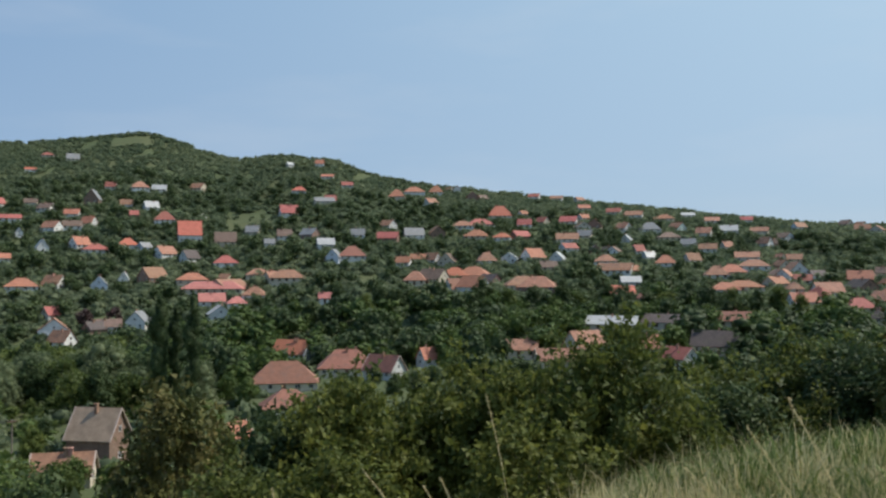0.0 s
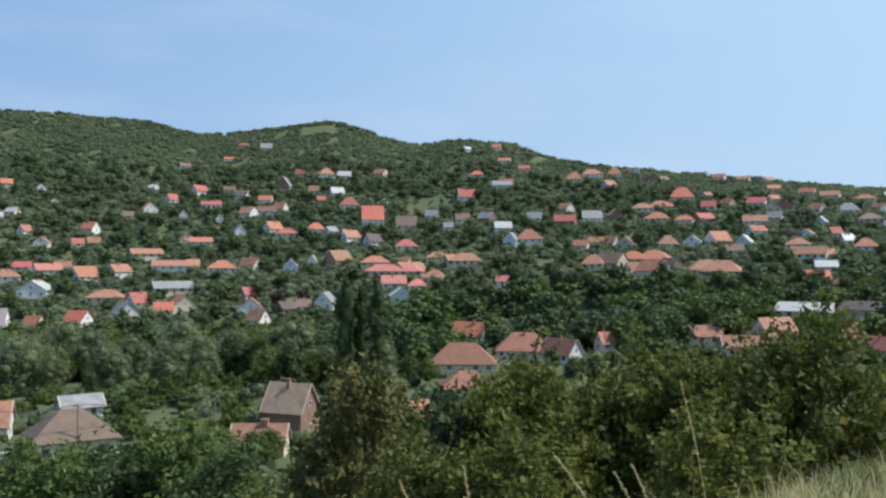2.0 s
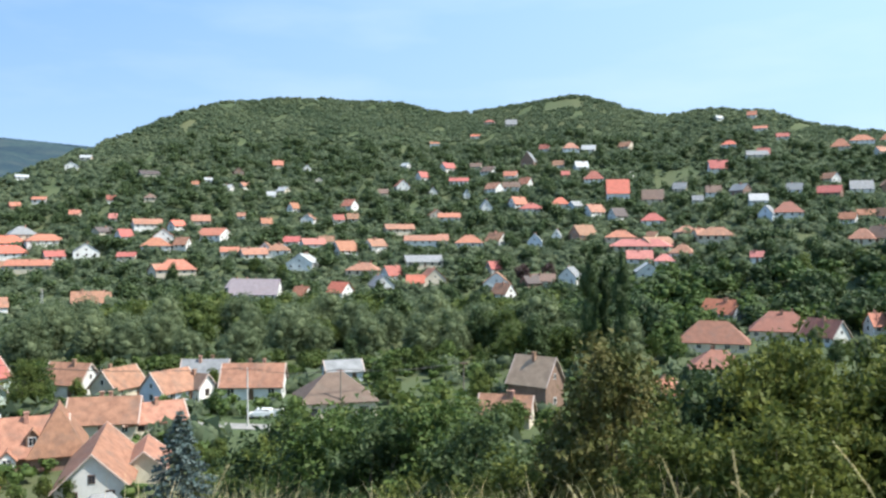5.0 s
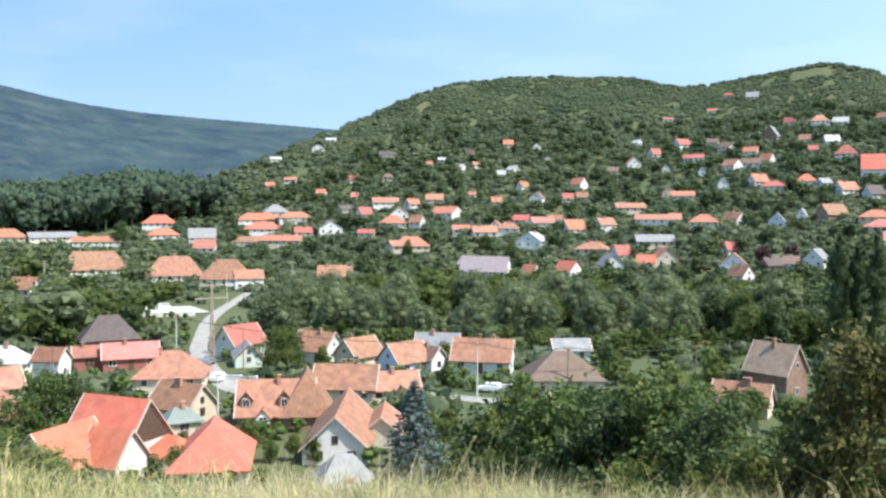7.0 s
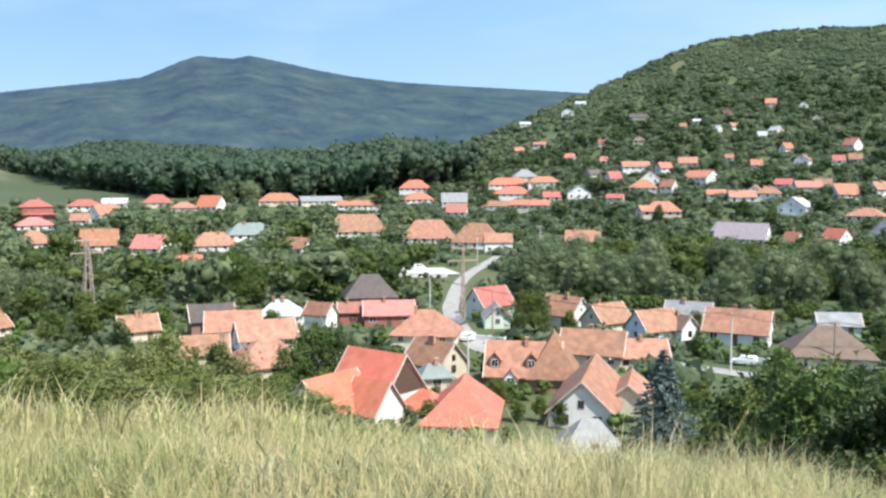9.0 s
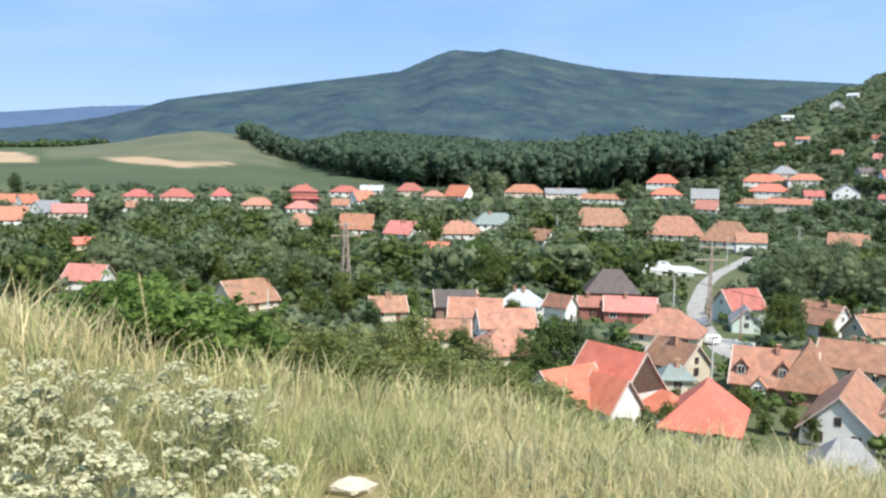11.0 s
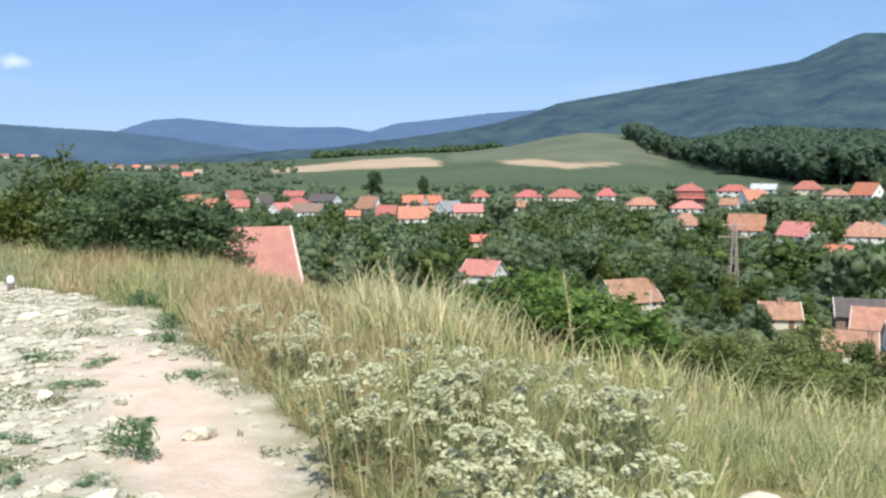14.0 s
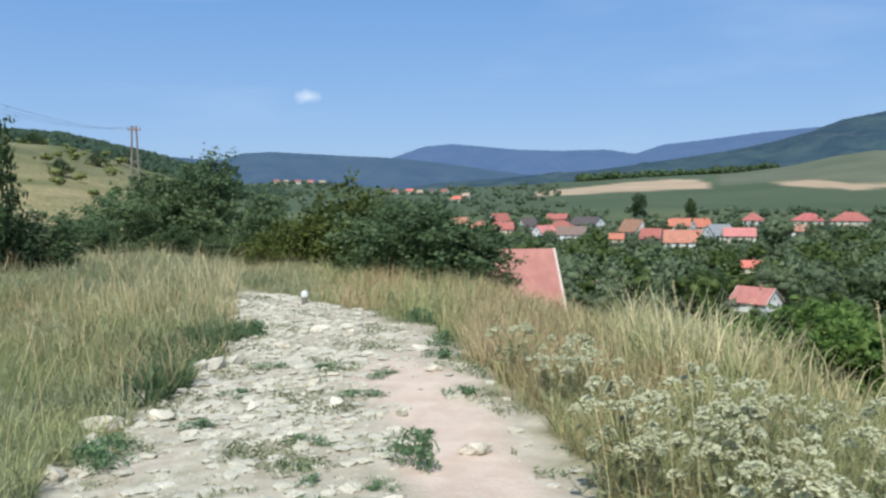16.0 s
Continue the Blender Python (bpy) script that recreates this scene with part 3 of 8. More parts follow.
def window_mesh(frame_material):
    """A two-light casement: a frame with recessed panes."""
    bm = bmesh.new()
    xs, zs = (-0.5, -0.42, -0.035, 0.035, 0.42, 0.5), (0, 0.09, 1.11, 1.2)
    front = {(i, k): bm.verts.new((x, -0.07, z)) for i, x in enumerate(xs) for k, z in enumerate(zs)}
    back = {(i, k): bm.verts.new((xs[i], 0.02, zs[k])) for i in (0, 5) for k in (0, 3)}
    panes = []
    for i in range(5):
        for k in range(3):
            f = bm.faces.new([front[i, k], front[i + 1, k], front[i + 1, k + 1], front[i, k + 1]])
            if i in (1, 3) and k == 1:
                f.material_index = 1
                panes.append(f)
    bm.faces.new([front[i, 0] for i in range(6)][::-1] + [back[0, 0], back[5, 0]])
    bm.faces.new([front[i, 3] for i in range(6)] + [back[5, 3], back[0, 3]])
    bm.faces.new([front[0, k] for k in range(4)] + [back[0, 3], back[0, 0]])
    bm.faces.new([front[5, k] for k in range(4)][::-1] + [back[5, 0], back[5, 3]])
    bmesh.ops.inset_individual(bm, faces=panes, thickness=0.004, depth=-0.05)
    me = bpy.data.meshes.new("window")
    bm.to_mesh(me)
    bm.free()
    me.materials.append(frame_material)
    me.materials.append(GLASS)
    return me


WINDOW_WHITE, WINDOW_BROWN = window_mesh(FRAME), window_mesh(FRAME_BROWN)
homes, fronts = [], []  # az, r, half-diagonal of every house, to keep trees off them
rng = random.Random(7)


def add_window(parent, x, y, z, turn, wide=1.0, tall=1.0, brown=False):
    ob = new("window", WINDOW_BROWN if brown else WINDOW_WHITE)
    ob.parent = parent
    ob.matrix_basis = pose(x, y, z, 0, 0, turn) @ Matrix.Diagonal((wide, 1, tall, 1))
    return ob


def gable_shell(bm, l, d, wall, roof, z0=-1.5):
    """Walls with gables at both ends of the ridge, which runs along x."""
    x, y = l / 2, d / 2
    solid(bm, [(-x, -y, z0), (x, -y, z0), (x, y, z0), (-x, y, z0), (-x, -y, wall), (x, -y, wall), (x, y, wall), (-x, y, wall), (-x, 0, wall + roof), (x, 0, wall + roof)],
          ((0, 3, 2, 1), (0, 1, 5, 4), (2, 3, 7, 6), (1, 2, 6, 9, 5), (3, 0, 4, 8, 7), (4, 5, 9, 8), (6, 7, 8, 9)))


def roof_slopes(bm, l, d, wall, roof, over=0.45, thick=0.16, hip=0.0):
    """Two thick slopes, and two hipped ends where hip is the run of the hip along the ridge."""
    x, y = l / 2 + over * (1 if hip else 0.7), d / 2 + over
    drop = over * roof / (d / 2)
    e, t = wall - drop + 0.03, wall + roof + 0.03
    if not hip:
        outline = [(-y, e), (0, t), (y, e), (y, e + thick), (0, t + thick), (-y, e + thick)]
        vs = [bm.verts.new((k, p, q)) for k in (-x, x) for p, q in outline]
        for k in range(6):
            j = (k + 1) % 6
            bm.faces.new([vs[k], vs[j], vs[6 + j], vs[6 + k]])
        for o in (0, 6):
            bm.faces.new([vs[o], vs[o + 1], vs[o + 4], vs[o + 5]])
            bm.faces.new([vs[o + 1], vs[o + 2], vs[o + 3], vs[o + 4]])
        bmesh.ops.recalc_face_normals(bm, faces=bm.faces[:])
        return
    rx = x - hip
    up = thick
    lo = [(-x, -y, e), (x, -y, e), (x, y, e), (-x, y, e), (-rx, 0, t), (rx, 0, t)]
    vs = lo + [(a, b, c + up) for a, b, c in lo]
    solid(bm, vs, ((6, 7, 11, 10), (8, 9, 10, 11), (7, 8, 11), (9, 6, 10), (0, 4, 5, 1), (2, 5, 4, 3), (1, 5, 2), (3, 4, 0), (0, 1, 7, 6), (1, 2, 8, 7), (2, 3, 9, 8), (3, 0, 6, 9)))


def verges(parent, l, d, wall, roof):
    """Pale mortar strips along the gable edges of a roof, one to each gable."""
    for s in (-1, 1):
        bm = bmesh.new()
        x, y, e, t = s * (l / 2 + 0.33), d / 2 + 0.45, wall - 0.45 * roof / (d / 2), wall + roof
        outline = [(-y, e - 0.02), (0, t - 0.02), (y, e - 0.02), (y, e + 0.22), (0, t + 0.22), (-y, e + 0.22)]
        vs = [bm.verts.new((x + k, p, q)) for k in (-0.1, 0.1) for p, q in outline]
        for k in range(6):
            j = (k + 1) % 6
            bm.faces.new([vs[k], vs[j], vs[6 + j], vs[6 + k]])
        for o in (0, 6):
            bm.faces.new([vs[o], vs[o + 1], vs[o + 4], vs[o + 5]])
            bm.faces.new([vs[o + 1], vs[o + 2], vs[o + 3], vs[o + 4]])
        bmesh.ops.recalc_face_normals(bm, faces=bm.faces[:])
        part("verge", bm, RIDGE, parent, "pale mortar verge")


def wing(home, x, y, turn, l, d, wall, roof, rc, wc, hip=False, window=True):
    """A lower or crossing wing of a house, with its own walls and roof."""
    m = pose(x, y, 0, 0, 0, turn)
    bm = bmesh.new()
    if hip:
        block(bm, -l / 2, l / 2, -d / 2, d / 2, -0.8, wall)
    else:
        gable_shell(bm, l, d, wall, roof, -0.8)
    body = part("wing", bm, WALLS[wc][0], home)
    body.matrix_basis = m
    bm = bmesh.new()
    roof_slopes(bm, l, d, wall, roof, hip=min(d * 0.5, l * 0.42) if hip else 0.0)
    part("roof", bm, ROOFS[rc][0], body)
    if not hip:
        verges(body, l, d, wall, roof)
    if window:
        add_window(body, l / 2, 0, 0.9, 90)
        add_window(body, 0, -d / 2, 0.9, 0)
    return body


def house(az, r, l, d, wall, roof, turn, form, rc, wc, stacks=None):
    half = 0.5 * math.hypot(l, d)
    homes.append((az, r, half))
    fronts.append((az, r, half, wall))
    base = heading(az) * r
    a = np.degrees(np.arctan2(-(base.x + np.array([0, half, -half, 0, 0]) * 0.7), base.y + np.array([0, 0, 0, half, -half]) * 0.7))
    rr = np.hypot(base.x + np.array([0, half, -half, 0, 0]) * 0.7, base.y + np.array([0, 0, 0, half, -half]) * 0.7)
    hs = land(a, rr)
    low = float(hs.min())
    base.z = float(hs[0])
    small = r > 330 and l < 9.4
    home = new("cottage" if small else "house")
    home.matrix_world = Matrix.Translation(base) @ pose(0, 0, 0, 0, 0, az + turn)
    tagged(home, f"{ROOFS[rc][1]} {'hipped' if form == 'hip' else 'gabled'} {'cottage' if small else 'house'} with {WALLS[wc][1]} among garden trees", "cottage" if small else "house", "cottages on the slope" if small else "village houses", "thing")
    bm = bmesh.new()
    z0 = min(-0.6, low - base.z - 0.4)
    if form == "hip":
        block(bm, -l / 2, l / 2, -d / 2, d / 2, z0, wall)
    else:
        gable_shell(bm, l, d, wall, roof, z0)
    part("wall", bm, WALLS[wc][0], home)
    bm = bmesh.new()
    roof_slopes(bm, l, d, wall, roof, hip=min(d * 0.5, l * 0.42) if form == "hip" else 0.0)
    part("roof", bm, ROOFS[rc][0], home)
    if form != "hip" and r < 260:
        verges(home, l, d, wall, roof)
    count = rng.choice((0, 1, 1, 2))
    for k in range(count if stacks is None else stacks):
        if roof > 1.2 and r < 700:
            bm = bmesh.new()
            cx, cy, w = rng.uniform(-0.22, 0.22) * l, rng.choice((-1, 1)) * 0.08 * d, 0.27
            top = wall + roof + 0.75
            block(bm, cx - w, cx + w, cy - w, cy + w, wall + 0.3 * roof, top)
            block(bm, cx - w - 0.07, cx + w + 0.07, cy - w - 0.07, cy + w + 0.07, top, top + 0.12)
            part("chimney", bm, STACK, home)
    brown = rng.random() < 0.4
    storeys = 2 if wall > 4.6 else 1
    for s in range(storeys):
        z = 0.95 + s * 2.6
        if z + 1.25 > wall:
            z = max(0.5, wall - 1.5)
        n = max(1, int(l / 3.2))
        for i in range(n):
            x = (i + 0.5) / n * l - l / 2
            if s == 0 and i == n // 2 and n > 1 and r < 420:
                continue
            add_window(home, x, -d / 2, z, 0, rng.choice((1.0, 1.2, 1.4)), 1.0, brown)
        n = max(1, int(d / 3.4))
        for side in (-1, 1):
            for i in range(n):
                y = (i + 0.5) / n * d - d / 2
                add_window(home, side * l / 2, y, z, 90 * side, 1.0, 1.0, brown)
    if form == "gable" and roof > 2.2 and r < 600:
        for side in (-1, 1):
            add_window(home, side * l / 2, 0, wall + 0.15 * roof, 90 * side, 0.75, 0.8, brown)
    if r < 420:
        bm = bmesh.new()
        x = ((max(1, int(l / 3.2)) // 2) + 0.5) / max(1, int(l / 3.2)) * l - l / 2
        block(bm, x - 0.48, x + 0.48, -d / 2 - 0.05, -d / 2 + 0.05, 0, 2.05)
        for k in (0.35, 1.2):
            block(bm, x - 0.36, x + 0.36, -d / 2 - 0.075, -d / 2 - 0.05, k, k + 0.65)
        part("door", bm, DOOR, home)
    return home

# ---- the houses at the foot of the slope, each with its own wings ----
# dark brown that stands in for eaves shade on the gables
GABLE_SHADE = surface("dark_gable_shade", (0.055, 0.032, 0.022), (0.11, 0.066, 0.045), 3.0, 0.8, 0.3)


def dormer(home, x, y, z, wide, tall, rc, wc):
    """A small gabled dormer that looks out of a roof slope towards -y."""
    bm = bmesh.new()
    gable_shell(bm, 2.6, wide, tall, wide * 0.55, -0.6)
    body = part("dormer", bm, WALLS[wc][0], home)
    body.matrix_basis = pose(x, y, z, 0, 0, -90)
    bm = bmesh.new()
    roof_slopes(bm, 2.6, wide, tall, wide * 0.55, over=0.28, thick=0.1)
    part("roof", bm, ROOFS[rc][0], body)
    add_window(body, 1.3, 0, 0.12, 90, wide * 0.62, tall * 0.75)


def dish(home, x, y, z, turn):
    """A white satellite dish on an arm."""
    bm = bmesh.new()
    rings = []
    for k in range(5):
        u = k / 4
        rings.append([bm.verts.new((0.45 * u * math.cos(a), 0.12 * u * u - 0.12, 0.45 * u * math.sin(a))) for a in np.arange(10) * 0.6283] if k else [bm.verts.new((0, -0.12, 0))])
    for j in range(10):
        bm.faces.new([rings[0][0], rings[1][j], rings[1][(j + 1) % 10]])
        for k in range(1, 4):
            bm.faces.new([rings[k][j], rings[k + 1][j], rings[k + 1][(j + 1) % 10], rings[k][(j + 1) % 10]])
    bmesh.ops.solidify(bm, geom=bm.faces[:], thickness=0.03)
    ob = part("satellite_dish", bm, FRAME, home, "white satellite dish")
    ob.matrix_basis = pose(x, y, z, 25, 0, turn)


def near_houses():
    # the orange house with its tall gable, a lower parallel wing, a side wing and a porch
    a = house(62.6, 110, 9.2, 7.6, 3.6, 4.6, 138, "gable", "x", "w", 0)
    wing(a, -2.8, 3.9, 0, 5.4, 5.2, 2.4, 3.2, "x", "w")
    wing(a, 1.5, 6.8, 90, 8.5, 7.0, 2.6, 3.6, "x", "w")
    wing(a, -6.8, -1.4, 0, 4.2, 4.8, 2.1, 1.8, "x", "w", True)
    dish(a, -2.8, 7.5, 4.4, -60)
    for s in (-1, 1):  # dark panels paint the shade in the gables under the wide eaves
        bm = bmesh.new()
        ends = [[bm.verts.new((s * (4.6 + x), y, z)) for y, z in ((-3.55, 3.6), (3.55, 3.6), (0, 7.85))] for x in (0.0, 0.09)]
        bm.faces.new(ends[0])
        bm.faces.new(ends[1][::-1])
        for k in range(3):
            j = (k + 1) % 3
            bm.faces.new([ends[0][k], ends[1][k], ends[1][j], ends[0][j]])
        bmesh.ops.recalc_face_normals(bm, faces=bm.faces[:])
        part("gable_cladding", bm, GABLE_SHADE, a, "dark panel painting the shade under the gable's eaves")
    a["label"] = "orange-tiled house with a tall open gable, lower wings and white walls"
    # the orange house with a hipped end
    b = house(56.9, 103, 11.6, 8.2, 2.4, 3.9, 84, "hip", "x", "c", 0)
    dish(b, -5.2, 4.4, 2.3, -60)
    b["label"] = "orange-tiled hipped house half hidden by grass"
    # the long house with two dormers and a taller hipped wing
    c = house(52.9, 127, 10.5, 8.4, 2.2, 4.0, -3, "gable", "t", "k", 1)
    wing(c, 4.2, 0.6, 90, 10.5, 6.6, 2.4, 5.2, "t", "k", True)
    for x in (-4.0, 1.2):
        dormer(c, x, -2.2, 3.0, 1.5, 1.3, "t", "k")
    dormer(c, -1.6, -4.4, 1.6, 1.8, 0.5, "t", "w")
    c["label"] = "long terracotta-tiled house with two dormers and dark brown walls"
    # the white gabled house, the grey shed before it
    d = house(48.7, 113, 17.0, 7.8, 2.0, 3.7, 84, "gable", "t", "w")
    wing(d, 3.5, -5.0, 0, 9.0, 5.0, 1.9, 2.0, "t", "c")
    d["label"] = "white-gabled house with a long weathered terracotta roof"
    e = house(48.6, 95, 6.0, 5.4, 1.3, 2.5, 12, "hip", "g", "c", 0)
    e["label"] = "small shed with a weathered grey hipped roof"
    # the green house by the street and its annex
    house(55.2, 188, 8.4, 6.4, 3.2, 3.4, 40, "gable", "r", "g")
    house(54.75, 177, 6.4, 5.2, 2.2, 2.3, 95, "gable", "g", "g")
    # the red sheds before the barn
    house(61.8, 179, 10.0, 6.0, 2.5, 2.4, 2, "gable", "p", "m")
    house(64.2, 181, 5.5, 5.0, 2.7, 1.6, 2, "gable", "d", "m")
    # roofs on the slope left of the crest
    f = house(112.9, 72, 10.5, 8.5, 1.7, 4.2, 8, "gable", "p", "c", 0)
    f["label"] = "house with a large red-orange tiled roof below the track's crest"
    # the tall red building with stepped roofs
    g = house(83.1, 428, 13.0, 10.0, 8.4, 2.8, 6, "hip", "r", "m")
    bm = bmesh.new()
    roof_slopes(bm, 13.4, 10.4, 5.2, 1.5, over=1.3, hip=5.5)
    part("skirt_roof", bm, ROOFS["r"][0], g)
    g["label"] = "tall red building with stepped tiled roofs at the village edge"
    # the brown barn roof above the stream's trees
    h = house(21.3, 154, 7.6, 6.0, 4.6, 4.2, 148, "gable", "f", "k", 1)
    h["label"] = "house with a steep faded brown-tiled roof between trees"
    # the tall orange roof halfway up the hill
    k = house(16.1, 535, 13.0, 12.0, 4.6, 8.2, 4, "gable", "x", "w")
    k["label"] = "house with a tall bright orange-tiled roof on the slope"
    # small rough roofs just under the crest
    house(40.3, 66, 4.6, 4.0, 2.0, 1.4, 30, "gable", "t", "c")
    house(41.6, 72, 4.0, 3.6, 2.0, 1.6, -30, "hip", "t", "c")


near_houses()

# ---- the village, house by house ----
house(24.28, 905, 11.1, 9.1, 2.6, 2.6, -6, "hip", "r", "c")
house(22.90, 868, 10.9, 7.8, 2.6, 4.8, 1, "gable", "g", "c")
house(25.19, 822, 9.3, 6.7, 2.6, 1.9, -4, "gable", "x", "w")
house(27.88, 781, 8.3, 6.0, 2.6, 1.7, 3, "gable", "o", "w")
house(37.95, 671, 7.5, 5.4, 2.6, 3.3, 4, "gable", "o", "c")
house(21.74, 675, 14.6, 9.9, 3.0, 7.0, 78, "gable", "g", "k")
house(20.72, 720, 8.1, 5.8, 2.6, 3.6, -16, "gable", "r", "w")
house(19.09, 707, 12.9, 10.6, 2.6, 4.5, 8, "hip", "t", "w")
house(17.92, 706, 10.6, 7.6, 2.6, 3.6, -8, "gable", "w", "w")
house(19.83, 651, 8.1, 5.9, 2.6, 3.4, -9, "gable", "t", "w")
house(18.40, 639, 9.2, 6.6, 2.6, 4.1, 16, "gable", "w", "w")
house(17.58, 595, 13.0, 10.7, 2.6, 5.2, -1, "hip", "r", "w")
house(13.91, 525, 12.0, 8.7, 2.6, 5.4, -1, "gable", "b", "c")
house(13.91, 470, 12.2, 10.0, 2.6, 3.6, 3, "hip", "r", "w")
house(12.24, 547, 7.8, 5.6, 2.6, 3.5, -11, "gable", "g", "c")
house(10.24, 519, 8.1, 5.8, 2.6, 3.6, 4, "gable", "b", "w")
house(9.97, 594, 11.8, 8.5, 2.6, 5.2, 12, "gable", "r", "w")
house(11.17, 506, 5.7, 4.1, 2.6, 2.4, 1, "gable", "g", "w")
house(7.61, 482, 9.0, 6.5, 2.6, 3.3, 8, "gable", "w", "w")
house(7.31, 625, 7.8, 5.6, 2.6, 3.5, 5, "gable", "r", "w")
house(9.28, 680, 10.4, 8.5, 2.6, 3.1, -10, "hip", "x", "w")
house(7.70, 622, 13.6, 9.0, 2.6, 2.9, 8, "gable", "g", "c")
house(5.91, 452, 13.7, 11.0, 2.6, 4.8, 2, "hip", "d", "w")
house(5.54, 510, 7.9, 5.7, 2.6, 3.4, -6, "gable", "g", "s")
house(7.06, 447, 9.6, 6.5, 3.0, 3.8, 77, "gable", "g", "s")
house(27.03, 673, 10.6, 8.0, 2.6, 4.2, 39, "gable", "r", "w")
house(28.67, 630, 8.3, 6.2, 2.6, 3.9, 42, "gable", "r", "w")
house(30.04, 594, 12.8, 8.7, 3.0, 4.1, 102, "gable", "o", "w")
house(31.22, 573, 6.1, 4.4, 2.6, 2.5, -3, "gable", "b", "c")
house(28.01, 579, 7.5, 5.1, 3.0, 3.0, 98, "gable", "k", "w")
house(26.29, 618, 13.4, 9.0, 2.6, 2.5, -2, "gable", "r", "w")
house(24.01, 584, 11.0, 8.3, 2.6, 3.9, -44, "gable", "t", "w")
house(22.92, 627, 9.4, 6.8, 2.6, 3.2, -13, "gable", "o", "w")
house(21.98, 593, 8.7, 6.5, 2.6, 4.1, -39, "gable", "o", "w")
house(25.17, 673, 8.4, 6.1, 2.6, 2.7, -8, "gable", "b", "c")
house(25.80, 569, 5.9, 4.0, 3.0, 3.0, 95, "gable", "w", "w")
house(24.56, 526, 9.1, 6.2, 3.0, 4.1, 98, "gable", "w", "w")
house(22.47, 530, 9.7, 7.3, 2.6, 4.2, 38, "gable", "o", "w")
house(21.61, 514, 13.4, 11.0, 2.6, 3.1, 8, "hip", "r", "w")
house(19.75, 520, 10.4, 8.6, 2.6, 3.6, 2, "hip", "x", "w")
house(17.58, 495, 10.4, 7.8, 2.6, 4.0, 40, "gable", "t", "w")
house(16.10, 484, 8.9, 6.7, 2.6, 4.1, 42, "gable", "k", "w")
house(33.38, 535, 8.4, 6.3, 2.6, 3.6, -44, "gable", "o", "w")
house(34.12, 500, 6.2, 4.5, 2.6, 2.6, 16, "gable", "r", "w")
house(33.20, 502, 6.2, 4.5, 2.6, 2.8, 5, "gable", "t", "w")
house(36.04, 501, 10.8, 7.3, 3.0, 2.6, 81, "gable", "t", "w")
house(36.98, 530, 6.4, 4.8, 2.6, 3.0, 46, "gable", "o", "w")
house(30.20, 476, 15.6, 9.0, 2.6, 2.5, 13, "gable", "t", "c")
house(26.94, 506, 12.5, 9.0, 2.6, 2.5, 2, "gable", "o", "w")
house(54.02, 506, 22.9, 11.0, 2.6, 3.7, 5, "hip", "x", "w")
house(53.72, 484, 19.0, 11.0, 2.6, 3.6, -7, "hip", "x", "w")
house(51.73, 498, 18.1, 11.0, 2.6, 3.1, 8, "hip", "o", "w")
house(49.47, 462, 17.3, 11.8, 3.0, 4.0, 92, "gable", "g", "w")
house(54.58, 462, 17.1, 9.0, 2.6, 2.5, -7, "gable", "t", "w")
house(52.52, 454, 20.2, 9.0, 2.6, 2.5, -14, "gable", "o", "c")
house(51.23, 464, 9.2, 6.6, 2.6, 2.5, 11, "gable", "r", "w")
house(47.28, 484, 7.6, 5.7, 2.6, 3.5, 33, "gable", "r", "w")
house(45.94, 502, 14.9, 9.0, 2.6, 2.8, 10, "gable", "t", "w")
house(45.41, 456, 13.8, 11.0, 2.6, 3.8, -2, "hip", "o", "w")
house(47.13, 444, 8.3, 6.0, 2.6, 1.8, -11, "gable", "r", "c")
house(44.18, 492, 7.7, 5.8, 2.6, 2.7, 38, "gable", "x", "w")
house(44.97, 471, 14.1, 9.6, 3.0, 3.8, 88, "gable", "t", "w")
house(43.85, 454, 7.1, 5.4, 2.6, 3.3, -33, "gable", "t", "w")
house(42.74, 501, 9.9, 7.2, 2.6, 3.1, 4, "gable", "t", "c")
house(41.91, 470, 14.7, 11.0, 2.6, 3.5, -37, "gable", "o", "w")
house(44.25, 410, 16.9, 11.0, 2.6, 4.1, 2, "hip", "o", "c")
house(40.99, 438, 8.7, 6.3, 2.6, 2.1, 2, "gable", "o", "w")
house(39.51, 433, 12.1, 8.7, 2.6, 2.9, 14, "gable", "t", "w")
house(37.94, 438, 11.1, 9.1, 2.6, 3.1, -5, "hip", "t", "w")
house(37.09, 454, 7.9, 5.7, 2.6, 2.4, -8, "gable", "r", "w")
house(36.35, 411, 17.5, 11.9, 3.0, 4.1, 77, "gable", "w", "w")
house(39.38, 362, 19.7, 9.0, 2.6, 5.6, -16, "gable", "v", "w")
house(36.46, 357, 6.6, 4.9, 2.6, 3.1, -40, "gable", "o", "w")
house(34.03, 362, 9.3, 7.0, 2.6, 3.7, -45, "gable", "x", "w")
house(35.75, 447, 11.6, 8.4, 2.6, 2.8, 15, "gable", "p", "w")
house(34.90, 452, 7.8, 5.7, 2.6, 2.6, -7, "gable", "t", "w")
house(33.73, 433, 10.9, 8.1, 2.6, 4.5, 34, "gable", "o", "w")
house(32.49, 396, 14.3, 11.0, 2.6, 3.1, -11, "hip", "t", "c")
house(30.65, 386, 8.1, 6.1, 2.6, 3.8, 36, "gable", "r", "w")
house(31.40, 368, 12.6, 8.6, 3.0, 4.2, 103, "gable", "g", "w")
house(28.65, 408, 17.2, 9.0, 2.6, 2.8, 13, "gable", "g", "c")
house(29.12, 372, 7.6, 5.5, 2.6, 3.0, -4, "gable", "x", "c")
house(28.42, 450, 22.3, 9.0, 2.6, 2.5, -1, "gable", "t", "w")
house(25.63, 444, 13.9, 11.0, 2.6, 3.6, 0, "hip", "o", "w")
